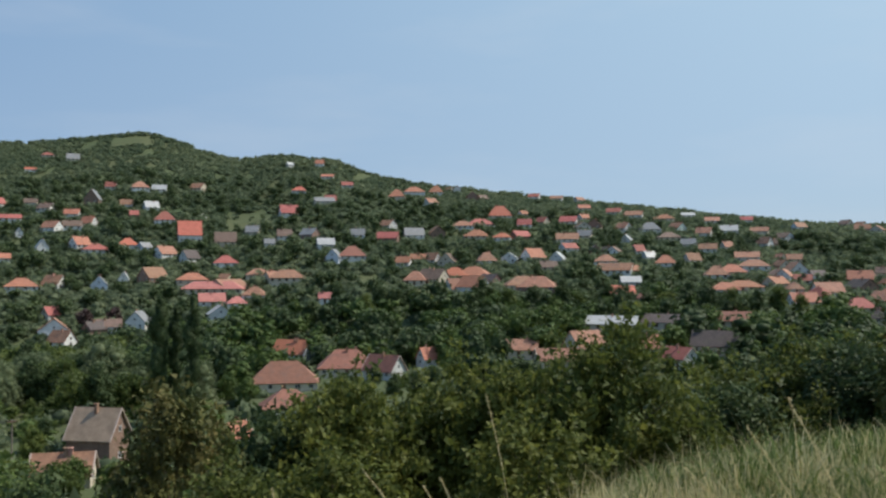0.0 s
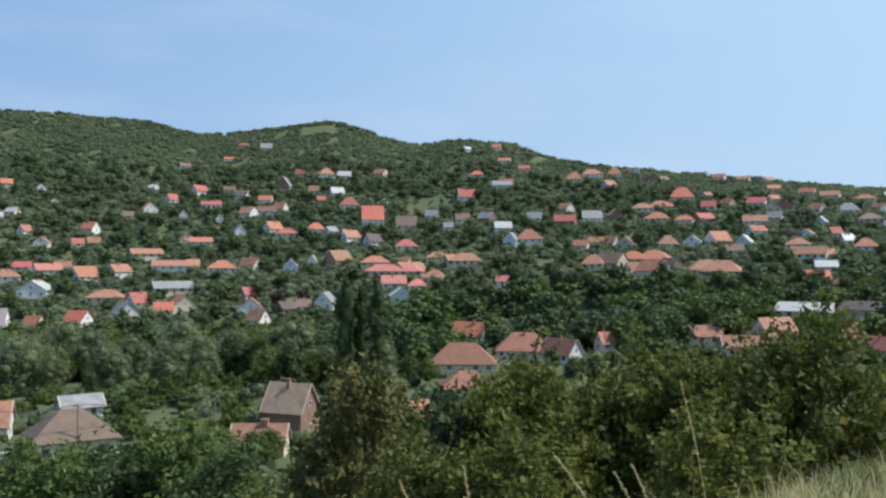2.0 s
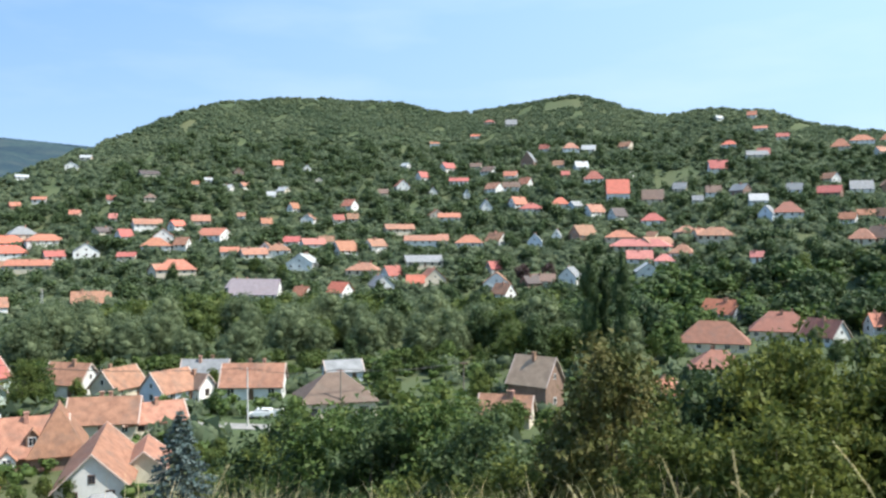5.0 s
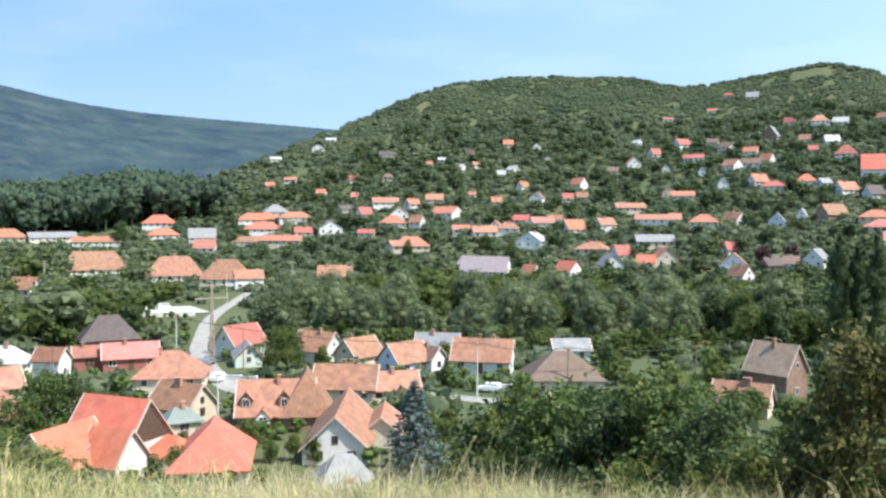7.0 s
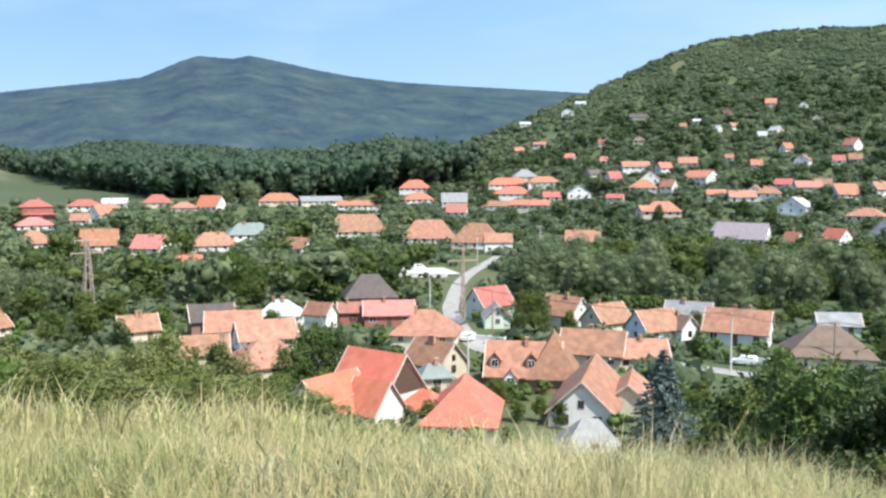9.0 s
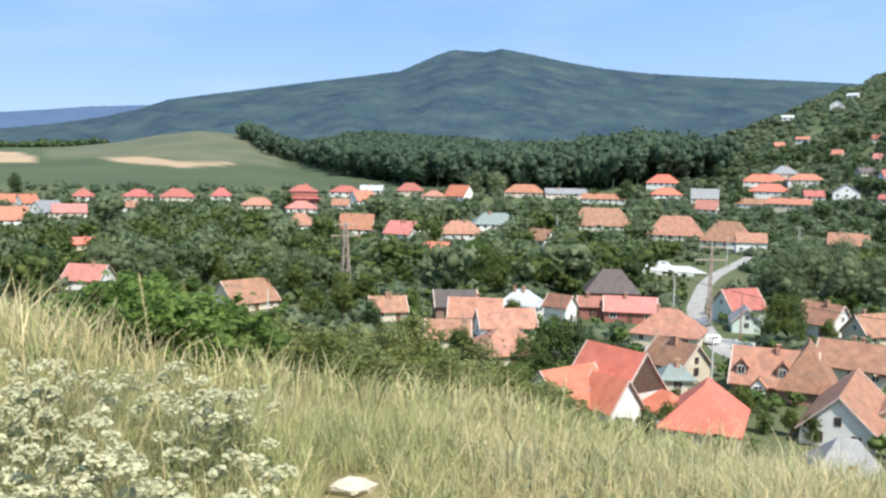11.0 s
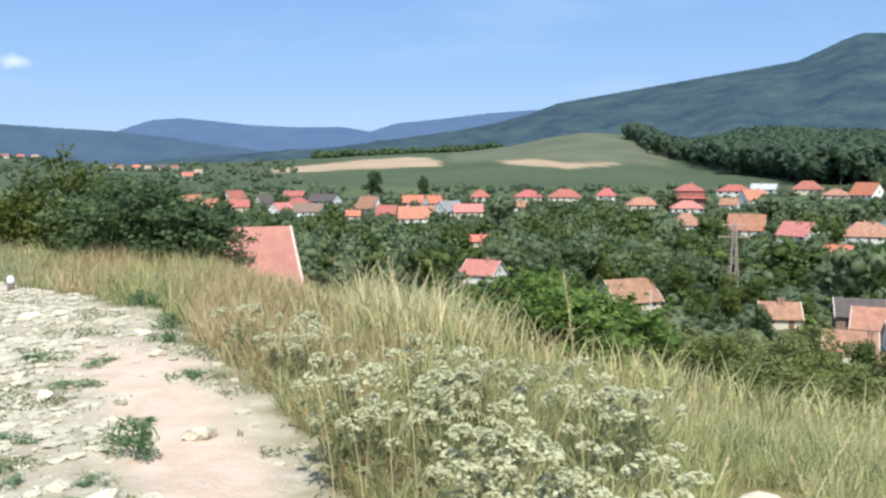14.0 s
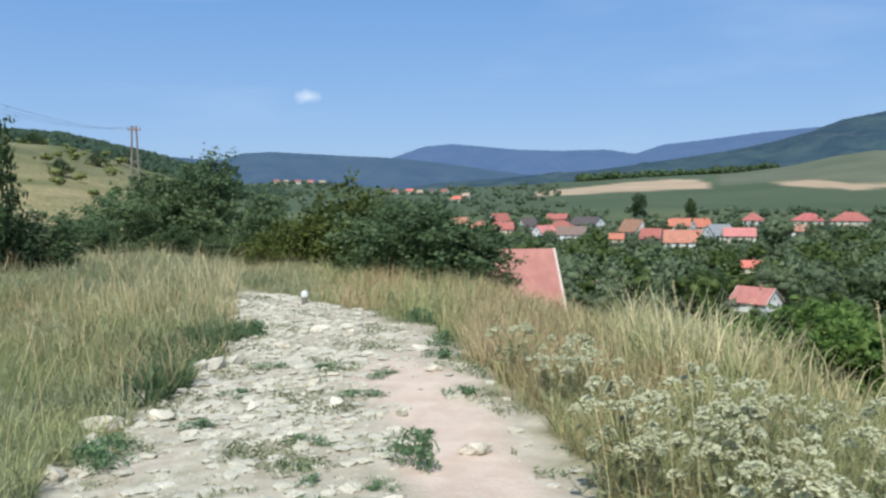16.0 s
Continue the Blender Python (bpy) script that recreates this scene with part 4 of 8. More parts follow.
house(23.84, 445, 9.3, 7.0, 2.6, 3.9, -41, "gable", "t", "w")
house(24.03, 392, 6.2, 4.6, 2.6, 2.9, 38, "gable", "r", "w")
house(23.40, 350, 8.3, 6.2, 2.6, 3.8, -45, "gable", "t", "w")
house(21.35, 436, 10.5, 7.1, 3.0, 3.9, 88, "gable", "w", "s")
house(19.93, 444, 6.5, 4.4, 3.0, 3.2, 83, "gable", "w", "w")
house(18.28, 444, 11.6, 8.7, 2.6, 4.7, 40, "gable", "t", "k")
house(19.09, 368, 11.0, 7.5, 3.0, 4.0, 76, "gable", "g", "w")
house(20.78, 367, 9.1, 6.6, 2.6, 2.7, -3, "gable", "b", "w")
house(15.93, 436, 14.5, 11.0, 2.6, 3.1, 2, "hip", "o", "c")
house(14.64, 416, 27.6, 11.0, 2.6, 3.1, -12, "hip", "p", "c")
house(14.73, 393, 10.9, 7.9, 2.6, 3.3, 4, "gable", "p", "w")
house(13.20, 386, 8.2, 6.7, 2.6, 2.6, 3, "hip", "p", "w")
house(12.08, 396, 10.1, 8.3, 2.6, 3.4, -11, "hip", "t", "w")
house(11.87, 436, 11.9, 9.7, 2.6, 2.7, 3, "hip", "t", "c")
house(10.07, 420, 16.5, 11.0, 2.6, 3.5, -1, "hip", "t", "c")
house(14.25, 368, 13.5, 9.2, 3.0, 3.3, 95, "gable", "w", "w")
house(7.63, 370, 5.1, 3.6, 2.6, 2.0, -5, "gable", "p", "w")
house(48.65, 360, 7.1, 5.2, 2.6, 2.0, 7, "gable", "t", "w")
house(52.93, 671, 8.4, 6.0, 2.6, 1.7, 8, "gable", "w", "w")
house(49.40, 710, 8.0, 5.8, 2.6, 1.9, -15, "gable", "w", "c")
house(51.97, 596, 8.1, 5.9, 2.6, 1.6, -14, "gable", "o", "w")
house(48.00, 571, 5.3, 3.8, 2.6, 2.4, 6, "gable", "r", "w")
house(45.82, 634, 12.6, 9.0, 2.6, 2.5, 15, "gable", "k", "c")
house(47.90, 526, 4.2, 3.6, 2.6, 2.2, -8, "gable", "p", "w")
house(43.06, 593, 4.4, 3.6, 2.6, 1.7, -1, "gable", "o", "w")
house(42.25, 607, 5.3, 3.8, 2.6, 1.4, 3, "gable", "w", "w")
house(40.25, 515, 4.2, 3.6, 2.6, 1.8, -6, "gable", "t", "w")
house(38.38, 567, 5.3, 3.8, 2.6, 2.3, -4, "gable", "w", "w")
house(7.99, 797, 7.5, 5.4, 2.6, 3.4, -6, "gable", "o", "w")
house(7.49, 729, 10.0, 7.2, 2.6, 2.0, -4, "gable", "o", "w")
house(6.23, 701, 8.8, 6.3, 2.6, 2.7, 3, "gable", "r", "w")
house(2.99, 702, 12.8, 10.5, 2.6, 5.6, -5, "hip", "o", "c")
house(0.44, 754, 11.5, 9.4, 2.6, 5.5, -3, "hip", "o", "w")
house(1.90, 530, 11.5, 8.3, 2.6, 4.4, 9, "gable", "g", "w")
house(2.59, 444, 7.4, 5.4, 2.6, 2.7, -15, "gable", "o", "w")
house(0.70, 456, 7.2, 5.4, 2.6, 3.3, -36, "gable", "t", "w")
house(-0.75, 413, 12.5, 10.2, 2.6, 3.5, -7, "hip", "x", "c")
house(-0.85, 382, 9.0, 6.7, 2.6, 4.2, 35, "gable", "d", "w")
house(1.80, 401, 9.7, 8.0, 2.6, 3.8, -8, "hip", "t", "c")
house(-1.30, 578, 14.0, 11.0, 2.6, 3.1, -2, "hip", "t", "w")
house(-3.69, 636, 16.6, 11.0, 2.6, 6.8, 5, "hip", "x", "c")
house(-3.87, 535, 10.7, 8.8, 2.6, 2.6, -10, "hip", "x", "w")
house(-5.33, 595, 9.3, 6.7, 2.6, 3.6, -6, "gable", "r", "w")
house(-4.35, 461, 11.9, 8.1, 3.0, 2.9, 85, "gable", "w", "w")
house(-2.83, 456, 9.7, 7.9, 2.6, 4.0, 8, "hip", "t", "w")
house(-5.86, 468, 11.0, 8.3, 2.6, 4.5, 43, "gable", "o", "w")
house(-5.15, 388, 15.2, 11.0, 2.6, 3.8, 11, "hip", "t", "c")
house(-7.44, 462, 9.9, 6.8, 3.0, 3.4, 78, "gable", "w", "w")
house(-6.83, 438, 8.1, 5.9, 2.6, 2.8, 8, "gable", "b", "c")
house(-8.15, 617, 11.5, 8.3, 2.6, 3.6, -9, "gable", "r", "w")
house(-8.05, 536, 13.3, 9.0, 2.6, 3.6, 2, "gable", "t", "w")
house(-8.13, 501, 9.2, 6.9, 2.6, 2.8, 35, "gable", "r", "w")
house(-9.17, 555, 8.6, 6.2, 2.6, 3.3, -12, "gable", "g", "c")
house(-10.48, 460, 11.7, 9.6, 2.6, 3.1, 1, "hip", "t", "w")
house(-11.11, 432, 16.0, 9.0, 2.6, 3.3, -10, "gable", "t", "w")
house(-11.36, 370, 11.2, 8.1, 2.6, 2.9, 10, "gable", "x", "w")
house(-12.03, 399, 8.7, 6.2, 2.6, 2.4, 11, "gable", "w", "w")
house(-11.04, 693, 10.8, 7.8, 2.6, 3.0, -10, "gable", "r", "w")
house(-12.29, 678, 12.7, 9.0, 2.6, 3.2, -7, "gable", "t", "w")
house(-11.62, 597, 9.4, 7.0, 2.6, 3.5, -43, "gable", "t", "w")
house(-13.28, 598, 14.5, 11.0, 2.6, 4.6, -4, "hip", "g", "w")
house(-14.18, 668, 14.2, 11.0, 2.6, 3.1, -9, "hip", "o", "c")
house(-12.53, 503, 6.6, 5.0, 2.6, 3.1, 39, "gable", "r", "w")
house(-13.19, 480, 6.3, 4.7, 2.6, 2.9, 39, "gable", "w", "w")
house(-14.20, 461, 10.3, 8.5, 2.6, 3.7, 3, "hip", "o", "w")
house(-15.62, 543, 8.4, 6.1, 2.6, 3.1, -7, "gable", "g", "w")
house(-15.85, 477, 7.5, 5.6, 2.6, 3.5, 32, "gable", "t", "w")
house(-16.80, 528, 9.8, 7.1, 2.6, 2.9, -3, "gable", "t", "w")
house(-16.56, 603, 9.4, 6.8, 2.6, 3.5, -10, "gable", "t", "w")
house(-18.04, 632, 11.8, 8.5, 2.6, 3.6, -1, "gable", "w", "w")
house(-17.26, 429, 10.4, 8.5, 2.6, 3.8, 8, "hip", "t", "w")
house(-17.75, 385, 12.1, 9.9, 2.6, 2.8, 3, "hip", "o", "w")
house(-19.47, 468, 15.5, 11.0, 2.6, 3.1, 0, "hip", "t", "w")
house(-19.09, 503, 12.5, 9.0, 2.6, 2.9, 2, "gable", "t", "w")
house(-20.11, 576, 8.5, 6.4, 2.6, 3.9, -32, "gable", "t", "w")
house(-19.10, 715, 8.9, 6.4, 2.6, 2.6, -1, "gable", "r", "w")
house(-17.91, 544, 6.3, 4.7, 2.6, 2.9, 40, "gable", "t", "w")
house(-14.42, 566, 13.7, 11.0, 2.6, 3.2, 9, "hip", "b", "c")
house(-15.59, 709, 10.1, 7.3, 2.6, 2.1, 12, "gable", "w", "w")
house(-17.04, 686, 10.7, 7.7, 2.6, 2.7, 11, "gable", "t", "w")
house(-9.12, 707, 9.7, 7.0, 2.6, 2.7, 15, "gable", "o", "w")
house(-5.95, 766, 9.6, 6.9, 2.6, 2.9, -12, "gable", "r", "w")
house(-7.39, 767, 10.5, 7.6, 2.6, 2.4, -8, "gable", "t", "w")
house(60.05, 540, 17.3, 11.0, 2.6, 4.6, -11, "hip", "x", "w")
house(59.84, 502, 16.4, 11.0, 2.6, 3.5, 7, "hip", "x", "w")
house(57.49, 488, 13.9, 9.0, 2.6, 4.8, 0, "gable", "g", "w")
house(57.32, 441, 10.1, 7.3, 2.6, 4.0, -10, "gable", "p", "w")
house(63.86, 380, 25.7, 11.0, 2.6, 6.8, 9, "hip", "t", "w")
house(59.16, 358, 21.0, 11.0, 2.6, 6.8, -2, "hip", "t", "w")
house(56.01, 346, 18.1, 11.0, 2.6, 6.8, -11, "hip", "t", "w")
house(49.40, 349, 10.8, 7.8, 2.6, 3.8, -1, "gable", "t", "w")
house(80.40, 480, 15.9, 11.0, 2.6, 3.1, -9, "hip", "r", "w")
house(79.30, 442, 11.6, 8.7, 2.6, 4.7, 35, "gable", "o", "w")
house(78.66, 490, 12.7, 9.0, 2.6, 2.6, -15, "gable", "w", "w")
house(76.21, 492, 15.2, 11.0, 2.6, 4.0, 1, "hip", "r", "c")
house(74.64, 468, 11.6, 9.5, 2.6, 2.7, -11, "hip", "t", "c")
house(72.98, 472, 12.8, 9.6, 2.6, 5.5, -37, "gable", "x", "w")
house(68.78, 494, 21.2, 11.0, 2.6, 4.1, -6, "hip", "o", "c")
house(66.17, 492, 22.8, 9.0, 2.6, 2.6, 12, "gable", "g", "c")
house(63.68, 472, 22.5, 9.0, 2.6, 2.5, -1, "gable", "o", "w")
house(83.21, 412, 14.2, 11.0, 2.6, 3.1, 7, "hip", "p", "w")
house(83.26, 361, 12.7, 10.4, 2.6, 4.2, -4, "hip", "t", "w")
house(79.61, 350, 13.2, 9.0, 2.6, 5.4, -10, "gable", "o", "w")
house(76.63, 337, 12.0, 9.0, 2.6, 4.4, -34, "gable", "p", "w")
house(72.88, 340, 17.2, 11.0, 2.6, 4.4, 7, "hip", "t", "w")
house(70.64, 372, 19.7, 11.0, 2.6, 4.3, 10, "hip", "e", "w")
house(67.59, 328, 10.8, 8.1, 2.6, 3.6, -44, "gable", "t", "w")
house(74.43, 303, 9.0, 6.5, 2.6, 1.8, -16, "gable", "x", "c")
# the far hamlet
for az, r, l, roof, paint in ((126.4, 1120, 7, "d", "w"), (125.8, 1135, 6, "f", "w"), (125.1, 1110, 8, "d", "w"), (124.3, 1125, 7, "x", "c"), (123.5, 1130, 8, "f", "c"), (119.4, 880, 7, "k", "w"), (118.8, 850, 6, "d", "w"), (117.9, 900, 7, "x", "w"), (117.2, 840, 6, "f", "w"), (116.4, 870, 7, "k", "w"), (115.6, 830, 7, "d", "w"), (114.9, 640, 7, "x", "w"), (114.2, 700, 6, "f", "w")):
    house(az, r, l, l * 0.75, 2.8, 2.0, az * 40 % 60 - 30, "gable", roof, paint)
house(114.84, 437, 11.1, 8.0, 2.6, 2.7, 4, "gable", "o", "w")
house(113.63, 413, 9.1, 6.8, 2.6, 3.6, 33, "gable", "o", "w")
house(112.08, 445, 9.5, 7.2, 2.6, 3.7, 35, "gable", "r", "w")
house(111.84, 415, 9.5, 6.9, 2.6, 3.0, 4, "gable", "r", "c")
house(110.20, 428, 7.6, 5.7, 2.6, 3.5, 33, "gable", "k", "w")
house(109.16, 403, 9.5, 7.1, 2.6, 3.0, 43, "gable", "p", "w")
house(108.29, 455, 10.4, 7.5, 2.6, 2.3, -16, "gable", "r", "k")
house(108.07, 419, 12.9, 10.6, 2.6, 3.3, -11, "hip", "r", "w")
house(107.39, 398, 13.1, 9.0, 2.6, 3.2, -12, "gable", "b", "w")
house(106.38, 433, 14.0, 10.5, 2.6, 3.3, -33, "gable", "k", "w")
house(104.69, 384, 7.9, 5.7, 2.6, 2.1, -1, "gable", "x", "c")
house(103.49, 408, 11.1, 8.3, 2.6, 5.1, -44, "gable", "t", "w")
house(102.38, 387, 8.6, 6.2, 2.6, 3.8, -13, "gable", "r", "c")
house(100.48, 376, 14.9, 9.0, 2.6, 4.6, 0, "gable", "o", "w")
house(100.65, 426, 10.0, 7.2, 2.6, 3.2, -6, "gable", "x", "w")
house(99.37, 424, 8.0, 6.0, 2.6, 3.4, 33, "gable", "x", "w")
house(98.32, 396, 11.4, 8.5, 2.6, 4.2, 41, "gable", "g", "w")
house(97.09, 394, 12.9, 9.0, 2.6, 3.1, 3, "gable", "p", "c")
house(96.30, 449, 9.8, 8.0, 2.6, 2.9, -3, "hip", "r", "w")
house(93.14, 450, 14.4, 11.0, 2.6, 3.1, -7, "hip", "r", "c")
house(90.83, 450, 16.1, 11.0, 2.6, 3.6, -4, "hip", "r", "c")
house(88.18, 455, 9.1, 7.5, 2.6, 3.6, -9, "hip", "r", "w")
house(85.91, 422, 15.8, 11.0, 2.6, 3.2, 1, "hip", "t", "c")
house(96.51, 309, 8.8, 6.4, 2.6, 1.9, 7, "gable", "x", "c")
house(93.68, 411, 10.2, 7.3, 2.6, 2.1, -4, "gable", "t", "w")
house(80.66, 424, 7.9, 5.7, 2.6, 2.7, -13, "gable", "t", "w")
house(9.63, 298, 12.4, 9.3, 2.6, 4.1, -33, "gable", "x", "s")
house(10.22, 236, 17.2, 11.0, 2.6, 4.8, -1, "hip", "d", "c")
house(9.94, 191, 11.3, 9.2, 2.6, 3.2, 4, "hip", "d", "c")
house(6.27, 261, 16.1, 10.6, 2.6, 4.7, 1, "hip", "d", "c")
house(3.83, 247, 10.5, 6.3, 2.6, 3.9, -41, "gable", "d", "w")
house(0.91, 269, 6.4, 4.8, 2.6, 3.0, 33, "gable", "o", "w")
house(13.18, 159, 4.2, 3.6, 2.6, 2.0, 43, "gable", "o", "c")
house(-4.98, 274, 11.0, 7.9, 2.6, 2.8, -6, "gable", "t", "c")
house(-7.74, 258, 15.9, 9.0, 2.6, 2.9, 14, "gable", "d", "c")
house(-9.11, 276, 10.8, 8.1, 2.6, 4.2, 38, "gable", "t", "c")
house(-10.78, 308, 18.0, 9.0, 2.6, 2.5, -8, "gable", "w", "c")
house(-13.19, 271, 9.2, 5.5, 2.6, 3.4, 42, "gable", "d", "w")
house(-15.00, 255, 8.8, 6.6, 2.6, 2.8, -43, "gable", "r", "w")
house(-17.17, 272, 12.9, 9.0, 2.6, 4.1, -9, "gable", "k", "c")
house(-18.09, 314, 13.1, 9.0, 2.6, 2.8, -12, "gable", "d", "c")
house(-14.11, 310, 13.3, 9.0, 2.6, 2.5, -15, "gable", "k", "c")
house(-21.22, 624, 10.9, 8.4, 2.3, 3.2, -42, "gable", "b", "w")
house(-21.79, 519, 8.0, 6.0, 2.2, 2.7, 1, "gable", "t", "c")
house(-20.99, 518, 5.1, 3.9, 2.6, 1.8, -45, "gable", "t", "c")
house(-22.24, 432, 7.7, 5.4, 2.2, 2.5, 7, "gable", "r", "w")
house(-21.21, 432, 8.8, 6.8, 3.5, 3.1, 77, "gable", "t", "w")
house(-22.09, 700, 9.3, 7.2, 2.4, 3.3, 42, "gable", "t", "w")
house(-20.53, 584, 10.1, 6.3, 2.2, 2.7, -12, "gable", "b", "k")
house(23.21, 139, 8.1, 5.0, 2.2, 2.5, -11, "gable", "t", "c")
house(-26.72, 461, 7.9, 5.4, 4.2, 2.5, -6, "gable", "b", "c")
house(-25.72, 456, 5.7, 4.4, 2.8, 2.0, 36, "gable", "t", "c")
house(-24.66, 741, 9.0, 6.9, 2.4, 3.2, -39, "gable", "b", "c")
house(-25.46, 737, 7.1, 5.5, 2.4, 2.5, -38, "gable", "t", "c")
house(-25.56, 707, 10.6, 6.6, 2.4, 3.0, -4, "gable", "t", "c")
house(-26.36, 704, 11.3, 8.7, 2.2, 3.1, 78, "gable", "t", "c")
house(48.40, 141, 9.9, 6.1, 2.6, 3.1, -11, "gable", "t", "c")
house(45.69, 141, 9.0, 5.6, 2.2, 2.3, 13, "gable", "t", "c")
house(50.32, 180, 8.4, 6.4, 2.6, 3.3, -37, "gable", "t", "w")
house(47.63, 172, 7.8, 6.0, 2.6, 3.1, 45, "gable", "t", "c")
house(44.66, 165, 8.1, 6.2, 2.6, 3.2, 41, "gable", "t", "s")
house(43.08, 167, 5.4, 4.1, 2.6, 2.1, -43, "gable", "b", "w")
house(42.47, 180, 8.7, 5.4, 2.6, 2.8, -12, "gable", "g", "w")
house(39.49, 167, 11.1, 6.9, 2.6, 3.5, -10, "gable", "t", "w")
house(34.37, 148, 12.3, 10.4, 3.1, 3.8, 8, "hip", "b", "c")
house(59.33, 158, 11.2, 9.5, 2.3, 3.7, -11, "hip", "t", "c")
house(58.78, 132, 7.7, 5.9, 2.3, 3.0, -44, "gable", "t", "c")
house(58.86, 123, 4.4, 3.7, 2.3, 1.4, 15, "hip", "e", "c")
house(63.04, 200, 11.5, 8.5, 3.6, 4.4, 6, "hip", "k", "m")
house(68.75, 180, 8.0, 6.4, 2.6, 2.6, -14, "hip", "w", "w")
house(66.25, 171, 5.0, 3.9, 3.8, 1.9, -32, "gable", "d", "w")
house(73.15, 173, 8.2, 5.1, 3.1, 2.6, 10, "gable", "k", "k")
house(71.76, 164, 9.7, 6.0, 2.5, 3.0, -2, "gable", "t", "c")
house(69.81, 156, 10.0, 6.2, 2.2, 2.7, 14, "gable", "t", "w")
house(69.67, 134, 11.1, 9.4, 2.5, 3.1, 14, "hip", "t", "c")
house(73.55, 145, 7.1, 5.0, 2.2, 2.4, 1, "gable", "t", "c")
house(77.59, 171, 6.8, 5.0, 2.2, 2.4, 12, "gable", "t", "c")
house(33.88, 183, 7.5, 5.0, 2.2, 1.9, 13, "gable", "g", "s")
house(96.06, 223, 9.6, 7.4, 2.4, 3.2, -32, "gable", "p", "w")
house(86.79, 187, 11.0, 9.0, 1.9, 4.0, 35, "gable", "t", "c")
house(-21.75, 401, 7.9, 6.3, 2.4, 2.7, -74, "hip", "t", "w")
house(-20.83, 445, 8.1, 6.8, 2.2, 2.6, -25, "hip", "b", "w")
house(-23.05, 448, 7.6, 5.9, 2.7, 2.3, 35, "gable", "k", "w")
house(-28.37, 347, 10.6, 7.7, 2.5, 3.3, 38, "gable", "r", "k")
house(-26.31, 335, 7.6, 6.0, 2.4, 2.6, 89, "hip", "k", "c")
house(-27.17, 366, 8.8, 6.9, 2.6, 3.1, 81, "gable", "b", "w")
house(-21.83, 460, 11.1, 9.4, 2.7, 4.6, -69, "gable", "t", "w")
house(-26.85, 380, 10.8, 8.9, 2.3, 3.5, -28, "gable", "t", "c")
house(-22.25, 367, 10.4, 7.3, 2.3, 3.3, 25, "gable", "o", "w")
house(-25.28, 356, 10.0, 7.0, 2.7, 3.1, 27, "hip", "r", "c")
house(-27.11, 396, 9.3, 6.5, 2.6, 2.8, -30, "hip", "o", "w")
house(-25.37, 444, 10.5, 7.4, 2.6, 3.6, 3, "gable", "o", "k")
house(-23.60, 395, 11.2, 8.0, 2.6, 3.7, 27, "gable", "t", "w")
house(-21.07, 479, 8.1, 6.3, 2.6, 3.0, -58, "gable", "t", "c")
house(-28.35, 427, 9.0, 7.1, 2.5, 3.2, 76, "hip", "t", "w")
house(-25.45, 414, 11.1, 8.5, 2.7, 3.3, -54, "gable", "k", "k")
house(-20.71, 414, 9.7, 7.4, 2.3, 2.9, 53, "gable", "o", "c")
house(-26.89, 433, 7.2, 5.7, 2.7, 2.6, 61, "hip", "o", "c")
house(-23.11, 379, 9.2, 7.1, 2.8, 3.4, -36, "hip", "r", "c")
house(-28.23, 445, 11.1, 8.9, 2.2, 3.7, 17, "gable", "t", "w")
house(15.59, 722, 11.0, 8.5, 2.6, 3.9, -35, "gable", "t", "c")
house(9.93, 796, 6.6, 5.1, 2.2, 2.2, 37, "gable", "w", "w")
house(29.77, 676, 6.9, 5.3, 2.2, 2.2, -42, "gable", "w", "w")
house(24.30, 650, 10.6, 8.2, 2.6, 3.7, -39, "gable", "b", "w")
house(19.41, 614, 5.6, 5.6, 2.2, 2.6, 4, "gable", "r", "k")
house(8.62, 512, 9.7, 7.5, 3.0, 3.4, -41, "gable", "g", "k")
house(22.88, 586, 11.4, 7.1, 2.6, 3.3, -6, "gable", "b", "w")
house(18.78, 512, 7.1, 5.5, 2.4, 2.5, 44, "gable", "g", "s")
house(27.79, 514, 11.2, 8.6, 2.2, 2.8, 98, "gable", "t", "c")
house(27.38, 454, 7.4, 5.7, 2.2, 2.6, 40, "gable", "t", "w")
house(31.75, 438, 9.4, 7.2, 3.2, 3.3, 37, "gable", "t", "w")
house(13.91, 434, 5.1, 3.9, 3.2, 1.8, -32, "gable", "t", "c")
house(13.73, 420, 14.5, 11.2, 2.3, 3.2, 39, "gable", "t", "c")
house(11.04, 430, 6.4, 4.9, 2.2, 2.3, 36, "gable", "t", "c")
house(23.83, 367, 14.5, 11.1, 2.6, 4.4, 89, "gable", "t", "w")
house(21.59, 364, 7.7, 5.9, 2.8, 2.7, 35, "gable", "k", "k")
house(28.06, 378, 12.5, 9.7, 2.4, 4.5, 103, "gable", "o", "c")
house(52.96, 516, 13.7, 11.6, 3.2, 4.1, 10, "hip", "g", "c")
house(48.48, 500, 10.0, 7.7, 2.2, 2.4, 34, "gable", "k", "c")
house(45.21, 409, 8.1, 6.3, 2.8, 2.9, 34, "gable", "t", "c")
house(38.73, 442, 8.9, 6.8, 2.6, 3.1, 82, "gable", "t", "w")
house(40.35, 377, 9.5, 7.3, 2.4, 3.4, -44, "gable", "v", "s")
house(45.73, 564, 7.0, 5.9, 2.3, 2.1, -3, "hip", "b", "c")
house(40.03, 600, 6.1, 4.7, 2.2, 2.2, 36, "gable", "t", "w")
house(50.19, 684, 11.2, 8.6, 2.2, 2.9, 83, "gable", "w", "w")
house(40.44, 646, 9.0, 6.9, 2.2, 3.2, 98, "gable", "b", "k")
house(41.08, 586, 6.6, 5.1, 2.2, 2.3, -35, "gable", "w", "w")
house(36.12, 658, 6.7, 5.2, 2.2, 2.3, 99, "gable", "w", "w")
